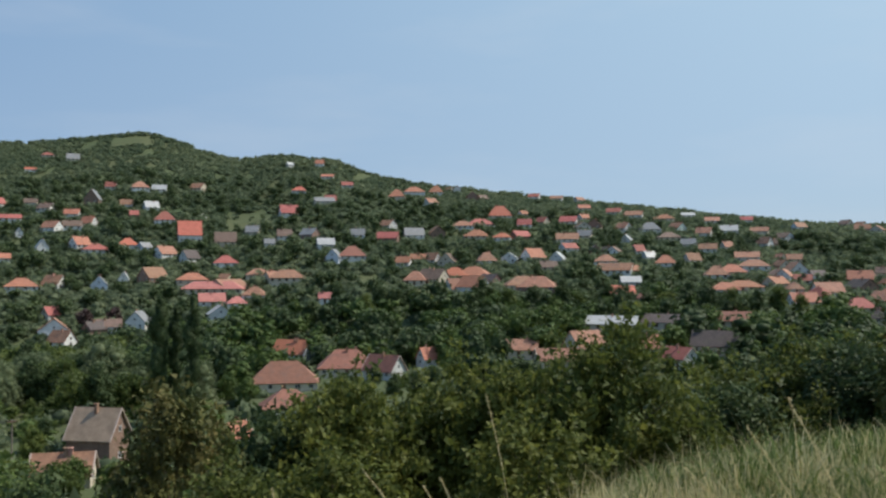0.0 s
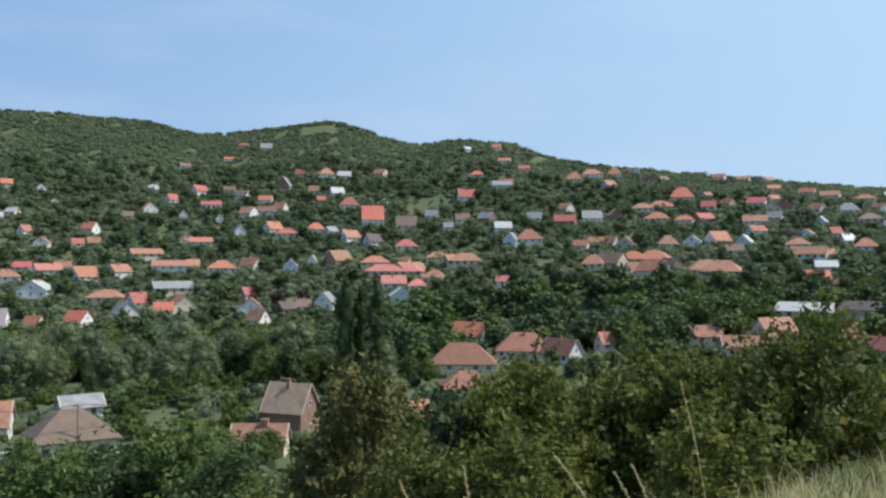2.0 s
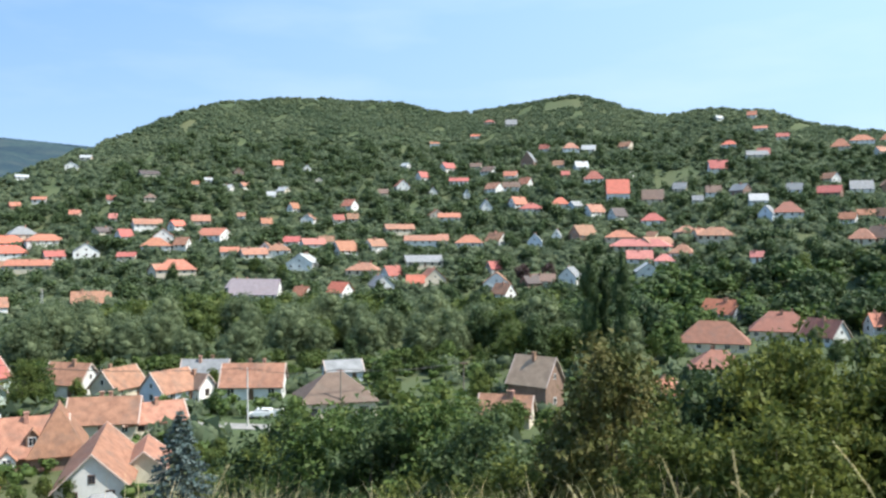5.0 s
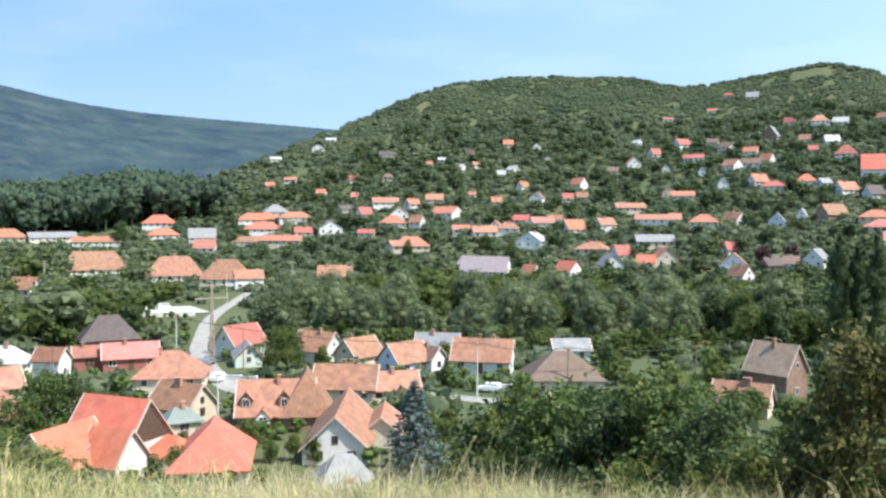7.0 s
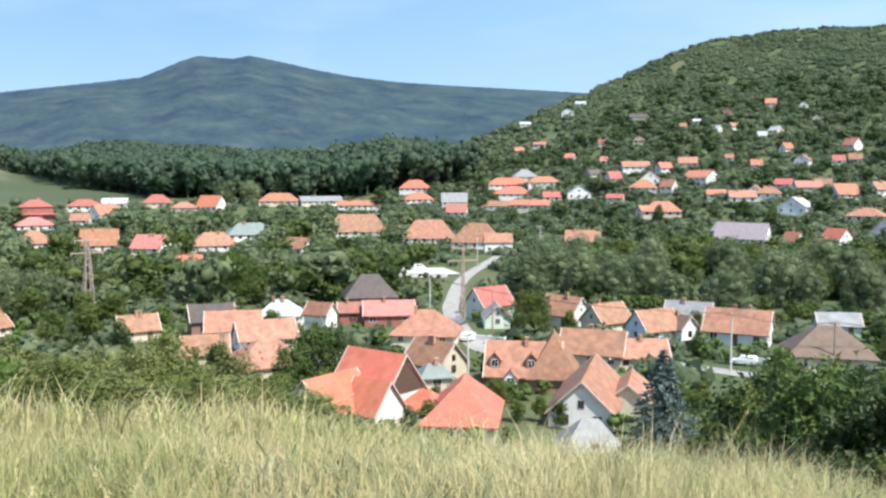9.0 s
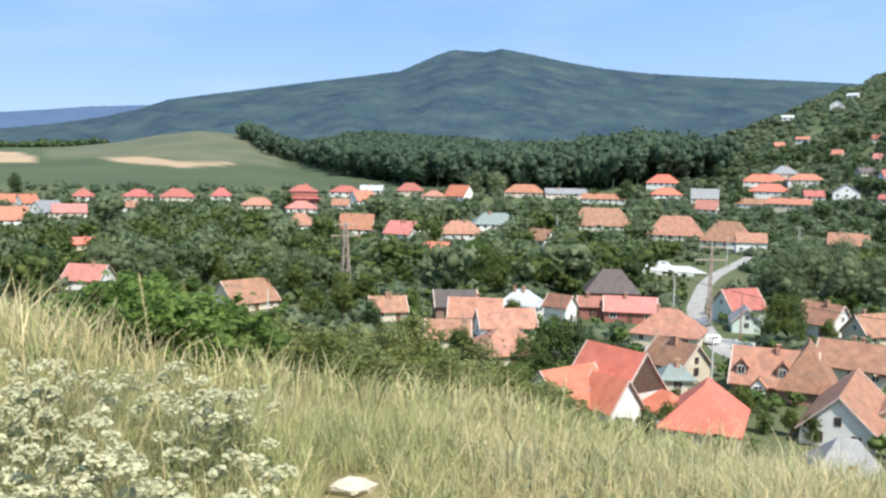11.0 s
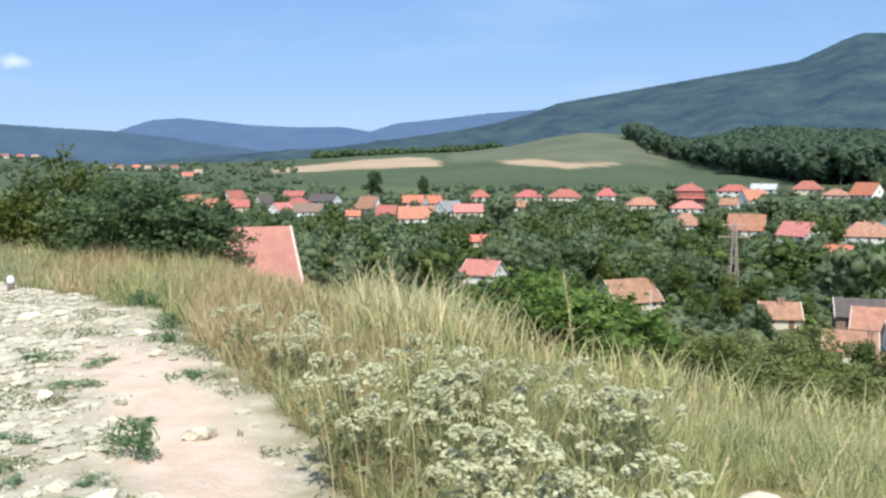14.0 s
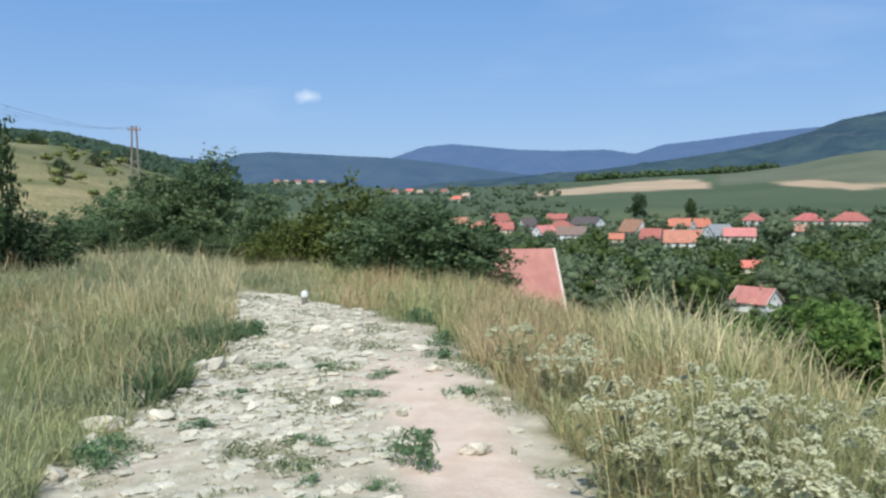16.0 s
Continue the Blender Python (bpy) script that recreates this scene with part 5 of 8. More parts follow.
house(35.39, 612, 6.1, 4.7, 2.2, 2.2, 95, "gable", "w", "c")
house(38.70, 498, 5.8, 6.1, 2.2, 2.8, 10, "gable", "o", "c")
house(53.31, 590, 6.1, 5.4, 2.2, 2.1, 10, "gable", "o", "k")
house(50.04, 546, 5.7, 5.9, 2.2, 2.3, -14, "gable", "o", "c")
house(37.62, 580, 7.1, 5.5, 2.2, 2.5, -43, "gable", "w", "c")
house(1.88, 740, 17.3, 12.4, 2.6, 4.4, 3, "hip", "o", "w")
house(-0.40, 779, 5.9, 4.5, 2.2, 2.1, -36, "gable", "o", "w")
house(-0.91, 772, 7.7, 5.9, 4.2, 2.7, 96, "gable", "o", "w")
house(-5.23, 652, 6.2, 4.8, 2.4, 2.2, 40, "gable", "o", "w")
house(-2.43, 588, 17.8, 12.4, 2.4, 3.7, 14, "hip", "r", "c")
house(-2.22, 540, 14.6, 11.9, 2.2, 3.9, -11, "hip", "o", "c")
house(-5.03, 544, 10.7, 8.2, 2.2, 3.3, 36, "gable", "r", "k")
house(0.42, 541, 11.4, 8.8, 3.3, 4.1, 102, "gable", "t", "k")
house(-6.47, 614, 8.6, 6.6, 2.2, 3.1, -43, "gable", "r", "c")
house(3.58, 558, 9.6, 7.4, 2.5, 3.4, -44, "gable", "t", "w")
house(3.59, 512, 12.1, 7.5, 2.8, 3.5, -12, "gable", "r", "k")
house(-8.82, 772, 8.7, 6.7, 2.2, 2.6, 41, "gable", "t", "w")
house(-2.57, 733, 8.0, 6.1, 2.2, 2.8, 36, "gable", "b", "k")
house(-1.89, 729, 10.6, 8.2, 4.2, 3.8, 97, "gable", "t", "k")
house(0.82, 686, 9.9, 7.6, 3.0, 3.5, 43, "gable", "t", "w")
house(-9.11, 642, 7.6, 5.9, 2.3, 2.7, 38, "gable", "o", "w")
house(-14.94, 620, 10.0, 7.7, 2.3, 3.5, -45, "gable", "t", "g")
house(-9.81, 600, 12.7, 9.8, 2.9, 4.1, 85, "gable", "t", "k")
house(-9.01, 596, 12.3, 9.5, 2.2, 3.3, 102, "gable", "b", "c")
house(-11.79, 548, 8.4, 6.5, 2.2, 3.0, 78, "gable", "w", "w")
house(-2.00, 414, 15.6, 11.6, 2.4, 3.9, -13, "hip", "o", "c")
house(-0.32, 452, 11.8, 9.0, 2.4, 4.2, 77, "gable", "b", "c")
house(1.58, 458, 8.4, 5.5, 2.2, 2.4, 1, "gable", "o", "c")
house(0.63, 404, 12.5, 9.7, 2.6, 4.5, -36, "gable", "b", "c")
house(-1.99, 377, 12.0, 9.2, 4.2, 4.3, -40, "gable", "o", "w")
house(-3.04, 398, 9.0, 6.9, 2.4, 3.2, -44, "gable", "k", "k")
house(-6.14, 386, 16.9, 12.3, 2.2, 4.4, -10, "hip", "t", "k")
house(-12.16, 434, 6.2, 4.8, 2.6, 2.2, 41, "gable", "o", "k")
house(-12.89, 361, 4.7, 3.6, 2.2, 1.7, -41, "gable", "t", "w")
house(-18.82, 397, 17.3, 12.2, 2.2, 2.5, 0, "hip", "o", "c")
house(-18.19, 442, 14.1, 11.6, 2.2, 3.4, -1, "hip", "o", "c")
house(-19.83, 648, 11.9, 7.4, 2.2, 2.7, -6, "gable", "t", "c")
house(-10.60, 498, 6.1, 4.7, 2.4, 2.2, -31, "gable", "k", "k")
house(-9.80, 498, 8.0, 6.2, 2.2, 2.8, 102, "gable", "k", "k")
house(-10.99, 498, 9.4, 7.3, 2.2, 2.5, 76, "gable", "b", "w")
house(54.65, 332, 10.3, 6.4, 4.2, 2.9, 6, "gable", "t", "w")

# ---- street, walls, poles, wires and vehicles ----
ASPHALT = surface("pale_road", (0.22, 0.21, 0.195), (0.33, 0.315, 0.29), 0.5, 0.9, 0.2, stain=(0.2, 0.19, 0.18))
YARD = surface("pale_yard", (0.36, 0.355, 0.34), (0.48, 0.475, 0.46), 0.3, 0.9, 0.2, stain=(0.36, 0.35, 0.33))
CONCRETE = surface("concrete", (0.46, 0.45, 0.43), (0.62, 0.61, 0.58), 0.8, 0.85, 0.3, stain=(0.35, 0.34, 0.31))
WHITEWASH = surface("whitewashed_wall", (0.68, 0.68, 0.66), (0.80, 0.80, 0.78), 0.6, 0.9, 0.2, stain=(0.5, 0.5, 0.47))
POLE_WOOD = surface("pole_wood", (0.14, 0.115, 0.09), (0.26, 0.22, 0.18), 3.0, 0.9, 0.4)
RUST = surface("rusty_steel", (0.22, 0.10, 0.07), (0.36, 0.17, 0.12), 2.5, 0.7, 0.2, stain=(0.5, 0.47, 0.44))
MAST = surface("weathered_mast_steel", (0.34, 0.25, 0.21), (0.52, 0.42, 0.36), 2.5, 0.7, 0.2, stain=(0.30, 0.17, 0.12))
WIRE = surface("wire", (0.03, 0.03, 0.03), (0.06, 0.06, 0.06), 3.0, 0.6)
CERAMIC = surface("insulator", (0.25, 0.20, 0.17), (0.4, 0.34, 0.3), 5.0, 0.3)


road_spots = []


def ribbon(name, label, material, spots, half, lift=0.06):
    """A road that follows the land through (az, r) spots."""
    pts = [Vector((p.x, p.y, 0)) for p in (heading(a) * r for a, r in spots)]
    fine = []
    for k in range(len(pts) - 1):
        p0, p1, p2, p3 = pts[max(k - 1, 0)], pts[k], pts[k + 1], pts[min(k + 2, len(pts) - 1)]
        n = max(3, int((p2 - p1).length / 2.5))
        for u in np.arange(n) / n:
            fine.append(0.5 * ((2 * p1) + (p2 - p0) * u + (2 * p0 - 5 * p1 + 4 * p2 - p3) * u * u + (3 * p1 - p0 - 3 * p2 + p3) * u ** 3))
    fine.append(pts[-1])
    road_spots.extend((p.x, p.y, half) for p in fine)
    bm, rows = bmesh.new(), []
    for k, p in enumerate(fine):
        t = (fine[min(k + 1, len(fine) - 1)] - fine[max(k - 1, 0)]).normalized()
        side = Vector((t.y, -t.x, 0)) * half
        row = []
        for q in (p - side, p, p + side):
            z = float(land(math.degrees(math.atan2(-q.x, q.y)), q.length))
            row.append(bm.verts.new((q.x, q.y, z + lift + (0.05 if q is p else 0))))
        rows.append(row)
    for a, b in zip(rows, rows[1:]):
        for i in (0, 1):
            bm.faces.new([a[i], a[i + 1], b[i + 1], b[i]])
    bmesh.ops.recalc_face_normals(bm, faces=bm.faces[:])
    bmesh.ops.solidify(bm, geom=bm.faces[:], thickness=-0.25)
    ob = part(name, bm, material, None)
    return tagged(ob, label, "road", kind="structure")


ribbon("road", "pale asphalt village street", ASPHALT, ((53.5, 345), (55.6, 300), (57.0, 255), (57.6, 215), (57.7, 195), (56.8, 168), (55.6, 152), (53.0, 147), (49.0, 150), (45.0, 147), (41.0, 142), (37.0, 138), (32.0, 134), (25.0, 132)), 1.9)
ribbon("road", "pale gravel lane between garden fences", ASPHALT, ((56.8, 168), (60.5, 150), (64.5, 142), (68.5, 146), (73.0, 152), (80.0, 160)), 1.7, 0.05)
ribbon("pavement", "wide pale concrete yard beside the street", YARD, ((62.2, 279), (60.0, 278), (58.6, 278), (57.7, 279)), 10.0, 0.3)
ribbon("road", "steep pale concrete lane between hillside houses", CONCRETE, ((14.6, 520), (14.9, 560), (15.15, 600), (15.3, 640)), 1.6, 0.1)


def off_road(az, r, margin=1.5):
    x, y = -math.sin(radians(az)) * r, math.cos(radians(az)) * r
    return all((x - p) ** 2 + (y - q) ** 2 > (half + margin) ** 2 for p, q, half in road_spots)


def fence_wall(label, az0, r0, az1, r1, high, material=WHITEWASH):
    """A plastered garden wall with a coping and piers."""
    a, b = place(az0, r0), place(az1, r1)
    d = b - a
    wall = tagged(new("garden_wall"), label, "wall", "garden walls", "thing")
    wall.matrix_world = Matrix.Translation(a) @ pose(0, 0, 0, 0, 0, math.degrees(math.atan2(d.y, d.x)))
    l = math.hypot(d.x, d.y)
    bm = bmesh.new()
    block(bm, 0, l, -0.12, 0.12, -0.6, high)
    part("wall", bm, material, wall)
    bm = bmesh.new()
    block(bm, -0.05, l + 0.05, -0.19, 0.19, high, high + 0.09)
    part("coping", bm, CONCRETE, wall)
    n = max(2, int(l / 4))
    for k in range(n + 1):
        bm = bmesh.new()
        block(bm, l * k / n - 0.2, l * k / n + 0.2, -0.2, 0.2, -0.6, high + 0.25)
        part("pier", bm, material, wall)
    return wall


fence_wall("long white concrete yard wall beside the street", 61.2, 266, 58.0, 264, 1.1)
fence_wall("low white wall before a garden", 56.2, 160, 54.2, 157, 1.1)
fence_wall("pale wall along the lane", 46.6, 152, 43.8, 151, 1.2)
fence_wall("pale wall beside a yard", 38.8, 147, 36.6, 145, 1.4)


def rod(a, b, ra, rb, sides=8):
    return tube([a, ((a[0] + b[0]) / 2, (a[1] + b[1]) / 2, (a[2] + b[2]) / 2), b], [ra, (ra + rb) / 2, rb], sides)


def tube(points, radii, sides=7):
    points, ring = np.asarray(points, float), []
    for i, (p, r) in enumerate(zip(points, radii)):
        t = points[min(i + 1, len(points) - 1)] - points[max(i - 1, 0)]
        t = t / (np.linalg.norm(t) + 1e-9)
        a = np.cross(t, (0.3, 0.9, 0.1))
        a /= np.linalg.norm(a) + 1e-9
        b = np.cross(t, a)
        ang = np.arange(sides) / sides * 2 * math.pi
        ring.append(p + r * (np.cos(ang)[:, None] * a + np.sin(ang)[:, None] * b))
    v = np.concatenate(ring)
    i, j = np.arange(len(points) - 1)[:, None] * sides, np.arange(sides)[None, :]
    a, b = (i + j).ravel(), (i + (j + 1) % sides).ravel()
    return v, np.concatenate([np.stack([a, b, b + sides], 1), np.stack([a, b + sides, a + sides], 1)])


def tri_part(name, data, material, parent, label=""):
    ob = new(name, mesh_of(name, *data, materials=(material,)))
    ob.parent = parent
    if label:
        ob["label"] = label
    return ob


pole_tops = {}


def utility_pole(key, az, r, high, label, material=CONCRETE, arm=1.5, turn=0.0, twin=False):
    root = tagged(new("utility_pole"), label, "utility pole", "utility poles", "thing")
    root.matrix_world = Matrix.Translation(place(az, r)) @ pose(0, 0, 0, 0, 0, az + turn)
    if twin:
        for x in (-0.45, 0.45):
            tri_part("post", rod((x * 0.9, 0, -0.8), (x * 0.45, 0, high), 0.13, 0.09), material, root)
        tri_part("brace", rod((-0.45, 0, high * 0.45), (0.45, 0, high * 0.45), 0.06, 0.06), material, root)
    else:
        tri_part("post", rod((0, 0, -0.8), (0, 0, high), 0.16, 0.10), material, root)
    if arm:
        bm = bmesh.new()
        block(bm, -arm / 2, arm / 2, -0.15, -0.06, high - 0.45, high - 0.33)
        part("crossarm", bm, RUST, root)
        for x in (-arm / 2 + 0.1, 0, arm / 2 - 0.1):
            tri_part("insulator", tube([(x, -0.1, high - 0.33), (x, -0.1, high - 0.2), (x, -0.1, high - 0.1)], [0.035, 0.06, 0.03], 6), CERAMIC, root)
    top = root.matrix_world.translation + Vector((0, 0, high - 0.1))
    pole_tops[key] = (top, root.matrix_world.to_3x3() @ Vector((1, 0, 0)) * max(0.0, arm / 2 - 0.1))
    return root


utility_pole("street", 39.9, 141, 9.3, "pale concrete utility pole beside the street", arm=1.8)
utility_pole("street_far", 34.0, 143, 8.5, "slim utility pole by the street", POLE_WOOD, 1.4)
utility_pole("east", 26.0, 150, 8.5, "wooden utility pole among trees", POLE_WOOD, 1.4)
utility_pole("corner", 56.6, 121, 8.6, "grey concrete utility pole beside a long roof", arm=1.2)
utility_pole("lane", 59.1, 186, 9.0, "concrete utility pole at the street verge", arm=1.2)
utility_pole("garden", 66.2, 158, 7.5, "wooden utility pole by a white-roofed house", POLE_WOOD, 1.2)
utility_pole("shed", 72.5, 134, 7.0, "double wooden utility pole by tiled sheds", POLE_WOOD, 1.0, twin=True)
utility_pole("yard", 56.0, 282, 11.0, "tall pale pole beside the yard wall", arm=0)
utility_pole("bridge", 51.9, 330, 10.0, "double concrete pole among trees", arm=1.4, twin=True)
utility_pole("meadow", 66.6, 335, 11.0, "concrete utility pole between far gardens", arm=1.6)
utility_pole("back", 55.0, 168, 8.0, "rusty steel post beside the green house", RUST, 0.0)
utility_pole("west", 97.6, 165, 9.5, "slim pole standing among valley trees", POLE_WOOD, 0.0)
utility_pole("hollow", 85.3, 150, 9.0, "slim pale pole among valley trees", CONCRETE, 0.0)
utility_pole("hedge", 105.8, 210, 8.0, "concrete utility pole with a crossarm among trees", arm=2.0)
utility_pole("bank", 134.9, 92, 6.4, "double wooden utility pole on the grassy bank", POLE_WOOD, 1.3, twin=True)
utility_pole("bank_near", 143.9, 34, 5.0, "wooden utility pole with a crossarm above a bush", POLE_WOOD, 1.6)


def wires(key_a, key_b, label, sag=0.8, count=3, thick=0.012):
    (a, sa), (b, sb) = pole_tops[key_a], pole_tops[key_b]
    root = tagged(new("power_line"), label, "power line", "power lines", "thing")
    for k in range(count):
        u = k / max(1, count - 1) * 2 - 1
        p, q = a + sa * u, b + sb * u
        pts = [p.lerp(q, t) - Vector((0, 0, sag * 4 * t * (1 - t))) for t in np.linspace(0, 1, 13)]
        tri_part("wire", tube([tuple(v) for v in pts], [thick] * 13, 4), WIRE, root)


wires("street", "street_far", "dark power lines over the street", thick=0.02)
wires("street_far", "east", "dark power lines before the stream's trees", thick=0.02)
wires("lane", "street", "dark power lines crossing above the roofs", 1.6, thick=0.02)
wires("bank_near", "bank", "thin power lines over the grassy bank", 0.5, thick=0.006)
wires("garden", "shed", "thin power lines above the sheds", 0.5, 2, thick=0.015)


def lattice_tower(az, r, high, label, foot=1.15):
    """A rusty four-legged lattice mast with a transformer platform and crossarms."""
    root = tagged(new("lattice_tower"), label, "pylon", kind="thing")
    root.matrix_world = Matrix.Translation(place(az, r)) @ pose(0, 0, 0, 0, 0, az + 20)
    legs = []
    for sx, sy in ((-1, -1), (1, -1), (1, 1), (-1, 1)):
        a, b = (sx * foot, sy * foot, -0.5), (sx * foot * 0.25, sy * foot * 0.25, high)
        legs.append((np.array(a), np.array(b)))
        tri_part("leg", rod(a, b, 0.06 + 0.07 * foot, 0.05 + 0.035 * foot, 6), MAST, root)
    n = 11
    for k in range(n):
        u, w = (k + 0.1) / n, (k + 1.1) / n
        for i in range(4):
            (a0, b0), (a1, b1) = legs[i], legs[(i + 1) % 4]
            p, q = a0 + (b0 - a0) * u, a1 + (b1 - a1) * min(w, 1.0)
            if (k + i) % 2:
                p, q = a1 + (b1 - a1) * u, a0 + (b0 - a0) * min(w, 1.0)
            tri_part("brace", rod(tuple(p), tuple(q), 0.05, 0.05, 4), MAST, root)
    for z, half in ((high - 0.4, 2.6), (high - 3.0, 3.4)):
        bm = bmesh.new()
        block(bm, -half, half, -0.09, 0.09, z, z + 0.18)
        part("crossarm", bm, MAST, root)
        for x in (-half + 0.2, 0.0, half - 0.2):
            tri_part("insulator", tube([(x, 0, z), (x, 0, z - 0.35), (x, 0, z - 0.7)], [0.05, 0.1, 0.05], 6), CERAMIC, root)
    tri_part("mast", rod((0, 0, high - 0.5), (0, 0, high + 2.4), 0.06, 0.04, 6), MAST, root)


lattice_tower(80.35, 196, 17.5, "rusty steel lattice power mast among the valley trees")
lattice_tower(56.93, 184, 15.6, "slim rusty lattice mast beside the village street", 0.42)

PAINT_WHITE = surface("white_car_paint", (0.70, 0.71, 0.72), (0.78, 0.79, 0.80), 1.0, 0.25)
PAINT_GREY = surface("grey_car_paint", (0.16, 0.17, 0.19), (0.22, 0.23, 0.25), 1.0, 0.25)
TYRE = surface("tyre", (0.018, 0.018, 0.018), (0.035, 0.034, 0.033), 6.0, 0.9)
RIM = surface("wheel_rim", (0.35, 0.35, 0.36), (0.5, 0.5, 0.52), 4.0, 0.35, metal=0.8)
LAMP = surface("lamp_glass", (0.6, 0.6, 0.58), (0.75, 0.75, 0.72), 4.0, 0.2)


def vehicle(az, r, turn, length, high, paint, label, category, cab=False):
    root = tagged(new(category.replace(" ", "_")), label, category, "parked vehicles", "thing")
    root.matrix_world = Matrix.Translation(place(az, r, 0.08)) @ pose(0, 0, 0, 0, 0, az + turn)
    l, w, h = length / 2, 0.86, high
    if cab:
        side = [(-l, 0.55), (-l, 1.0), (0.3 * l, 1.0), (0.32 * l, h), (0.72 * l, h), (0.86 * l, 1.15), (l, 1.05), (l, 0.4), (-l, 0.4)]
    else:
        side = [(-l, 0.35), (-l, 0.9), (-0.9 * l, h * 0.93), (-0.72 * l, h), (0.25 * l, h), (0.52 * l, 0.95), (0.94 * l, 0.82), (l, 0.6), (l, 0.32)]
    bm = bmesh.new()
    a = [bm.verts.new((x, -w * (0.86 if z > 1.05 else 1), z)) for x, z in side]
    b = [bm.verts.new((x, w * (0.86 if z > 1.05 else 1), z)) for x, z in side]
    bm.faces.new(a[::-1])
    bm.faces.new(b)
    for k in range(len(a)):
        j = (k + 1) % len(a)
        bm.faces.new([a[k], a[j], b[j], b[k]])
    bmesh.ops.recalc_face_normals(bm, faces=bm.faces[:])
    bmesh.ops.bevel(bm, geom=bm.edges[:], offset=0.05, segments=2, affect="EDGES")
    body = part("body", bm, paint, root)
    x0, x1 = (0.36 * l, 0.68 * l) if cab else (-0.68 * l, 0.22 * l)
    for s in (-1, 1):
        bm = bmesh.new()
        block(bm, x0, x1, s * w * 0.88 - 0.03, s * w * 0.88 + 0.03, 1.0, h - 0.15)
        part("side_window", bm, GLASS, body)
    bm = bmesh.new()
    xf = 0.8 * l if cab else 0.4 * l
    block(bm, xf - 0.04, xf + 0.04, -w * 0.7, w * 0.7, 1.0, h - 0.2)
    part("windscreen", bm, GLASS, body)
    for x in (-0.62 * l, 0.62 * l):
        for s in (-1, 1):
            y = s * (w - 0.08)
            wheel = tri_part("wheel", tube([(x, y - 0.12, 0.31), (x, y - 0.1, 0.31), (x, y + 0.1, 0.31), (x, y + 0.12, 0.31)], [0.24, 0.31, 0.31, 0.24], 14), TYRE, root)
            tri_part("rim", tube([(x, y - 0.125, 0.31), (x, y - 0.05, 0.31), (x, y + 0.05, 0.31), (x, y + 0.125, 0.31)], [0.01, 0.2, 0.2, 0.01], 10), RIM, wheel)
    for s in (-1, 1):
        bm = bmesh.new()
        block(bm, l - 0.04, l + 0.03, s * 0.6 - 0.15, s * 0.6 + 0.15, 0.58, 0.74)
        part("headlight", bm, LAMP, body)
    return root


vehicle(46.4, 146, 175, 4.6, 1.9, PAINT_WHITE, "white pickup truck parked in a yard", "pickup truck", True)
vehicle(39.1, 147, 170, 4.2, 1.55, PAINT_WHITE, "white car parked before a tiled house", "car")
vehicle(57.2, 178, 70, 4.3, 1.5, PAINT_GREY, "dark grey car parked along the street", "car")
vehicle(56.5, 160, 60, 4.3, 1.6, PAINT_WHITE, "white car parked at the street corner", "car")
vehicle(59.7, 281, 20, 5.2, 2.3, PAINT_WHITE, "white van parked behind the yard wall", "van")
vehicle(13.2, 362, 0, 6.0, 2.4, PAINT_WHITE, "white truck parked between houses", "van")

# ---- trees and bushes ----
def quads_to_tris(q):
    return np.concatenate([q[:, [0, 1, 2]], q[:, [0, 2, 3]]])


def leaves(rs, centres, out, size, aspect=0.55, face_out=0.6, hang=0.0, pointed=False):
    """Rhombic leaves (or sprays of leaves) at the centres, roughly facing outwards. Returns vertices and triangles."""
    n = len(centres)
    nrm = out * face_out + rs.normal(size=(n, 3)) * (1 - face_out)
    nrm /= np.linalg.norm(nrm, axis=1, keepdims=True) + 1e-9
    t = np.cross(nrm, rs.normal(size=(n, 3)))
    if hang:
        t = t * (1 - hang) + np.array([0, 0, -1.0]) * hang
    t /= np.linalg.norm(t, axis=1, keepdims=True) + 1e-9
    b = np.cross(nrm, t)
    s = (size * rs.uniform(0.6, 1.35, n))[:, None]
    if pointed:  # a simpler leaf, broad at its base and pointed at its tip
        v = np.stack([centres - t * s * 0.75 - b * s * aspect, centres - t * s * 0.75 + b * s * aspect + nrm * s * 0.2, centres + t * s * 1.15], 1).reshape(-1, 3)
        return v, np.arange(3 * n).reshape(n, 3)
    v = np.stack([centres - t * s, centres + b * s * aspect + nrm * s * 0.15, centres + t * s, centres - b * s * aspect + nrm * s * 0.15], 1).reshape(-1, 3)
    q = np.arange(4 * n).reshape(n, 4)
    return v, quads_to_tris(q)


def lobe_points(rs, lobes, n, inner=0.7):
    """Points near the surfaces of ellipsoids (x, y, z, rx, ry, rz), and the outward directions there."""
    lobes = np.asarray(lobes, float)
    weight = lobes[:, 3] * lobes[:, 5]
    k = rs.choice(len(lobes), n, p=weight / weight.sum())
    d = rs.normal(size=(n, 3))
    d /= np.linalg.norm(d, axis=1, keepdims=True)
    rad = inner + (1.06 - inner) * rs.rand(n) ** 0.6
    p = lobes[k, :3] + d * lobes[k, 3:] * rad[:, None]
    return p, d


def twig_points(rs, lobes, n, per, spread):
    """Points gathered about twigs that reach out of the lobes, so that dark gaps stay between the sprays."""
    tips, d = lobe_points(rs, lobes, n // per, 0.6)
    p, d = np.repeat(tips, per, 0), np.repeat(d, per, 0)
    size = spread * np.repeat(rs.uniform(0.6, 1.5, (n // per, 1)), per, 0)
    along_twig = rs.uniform(-1.6, 1.0, (len(p), 1)) * size
    p = p + d * along_twig + rs.normal(size=p.shape) * size * 0.55
    return p, d * 0.6 + np.array([0, 0, 0.6])


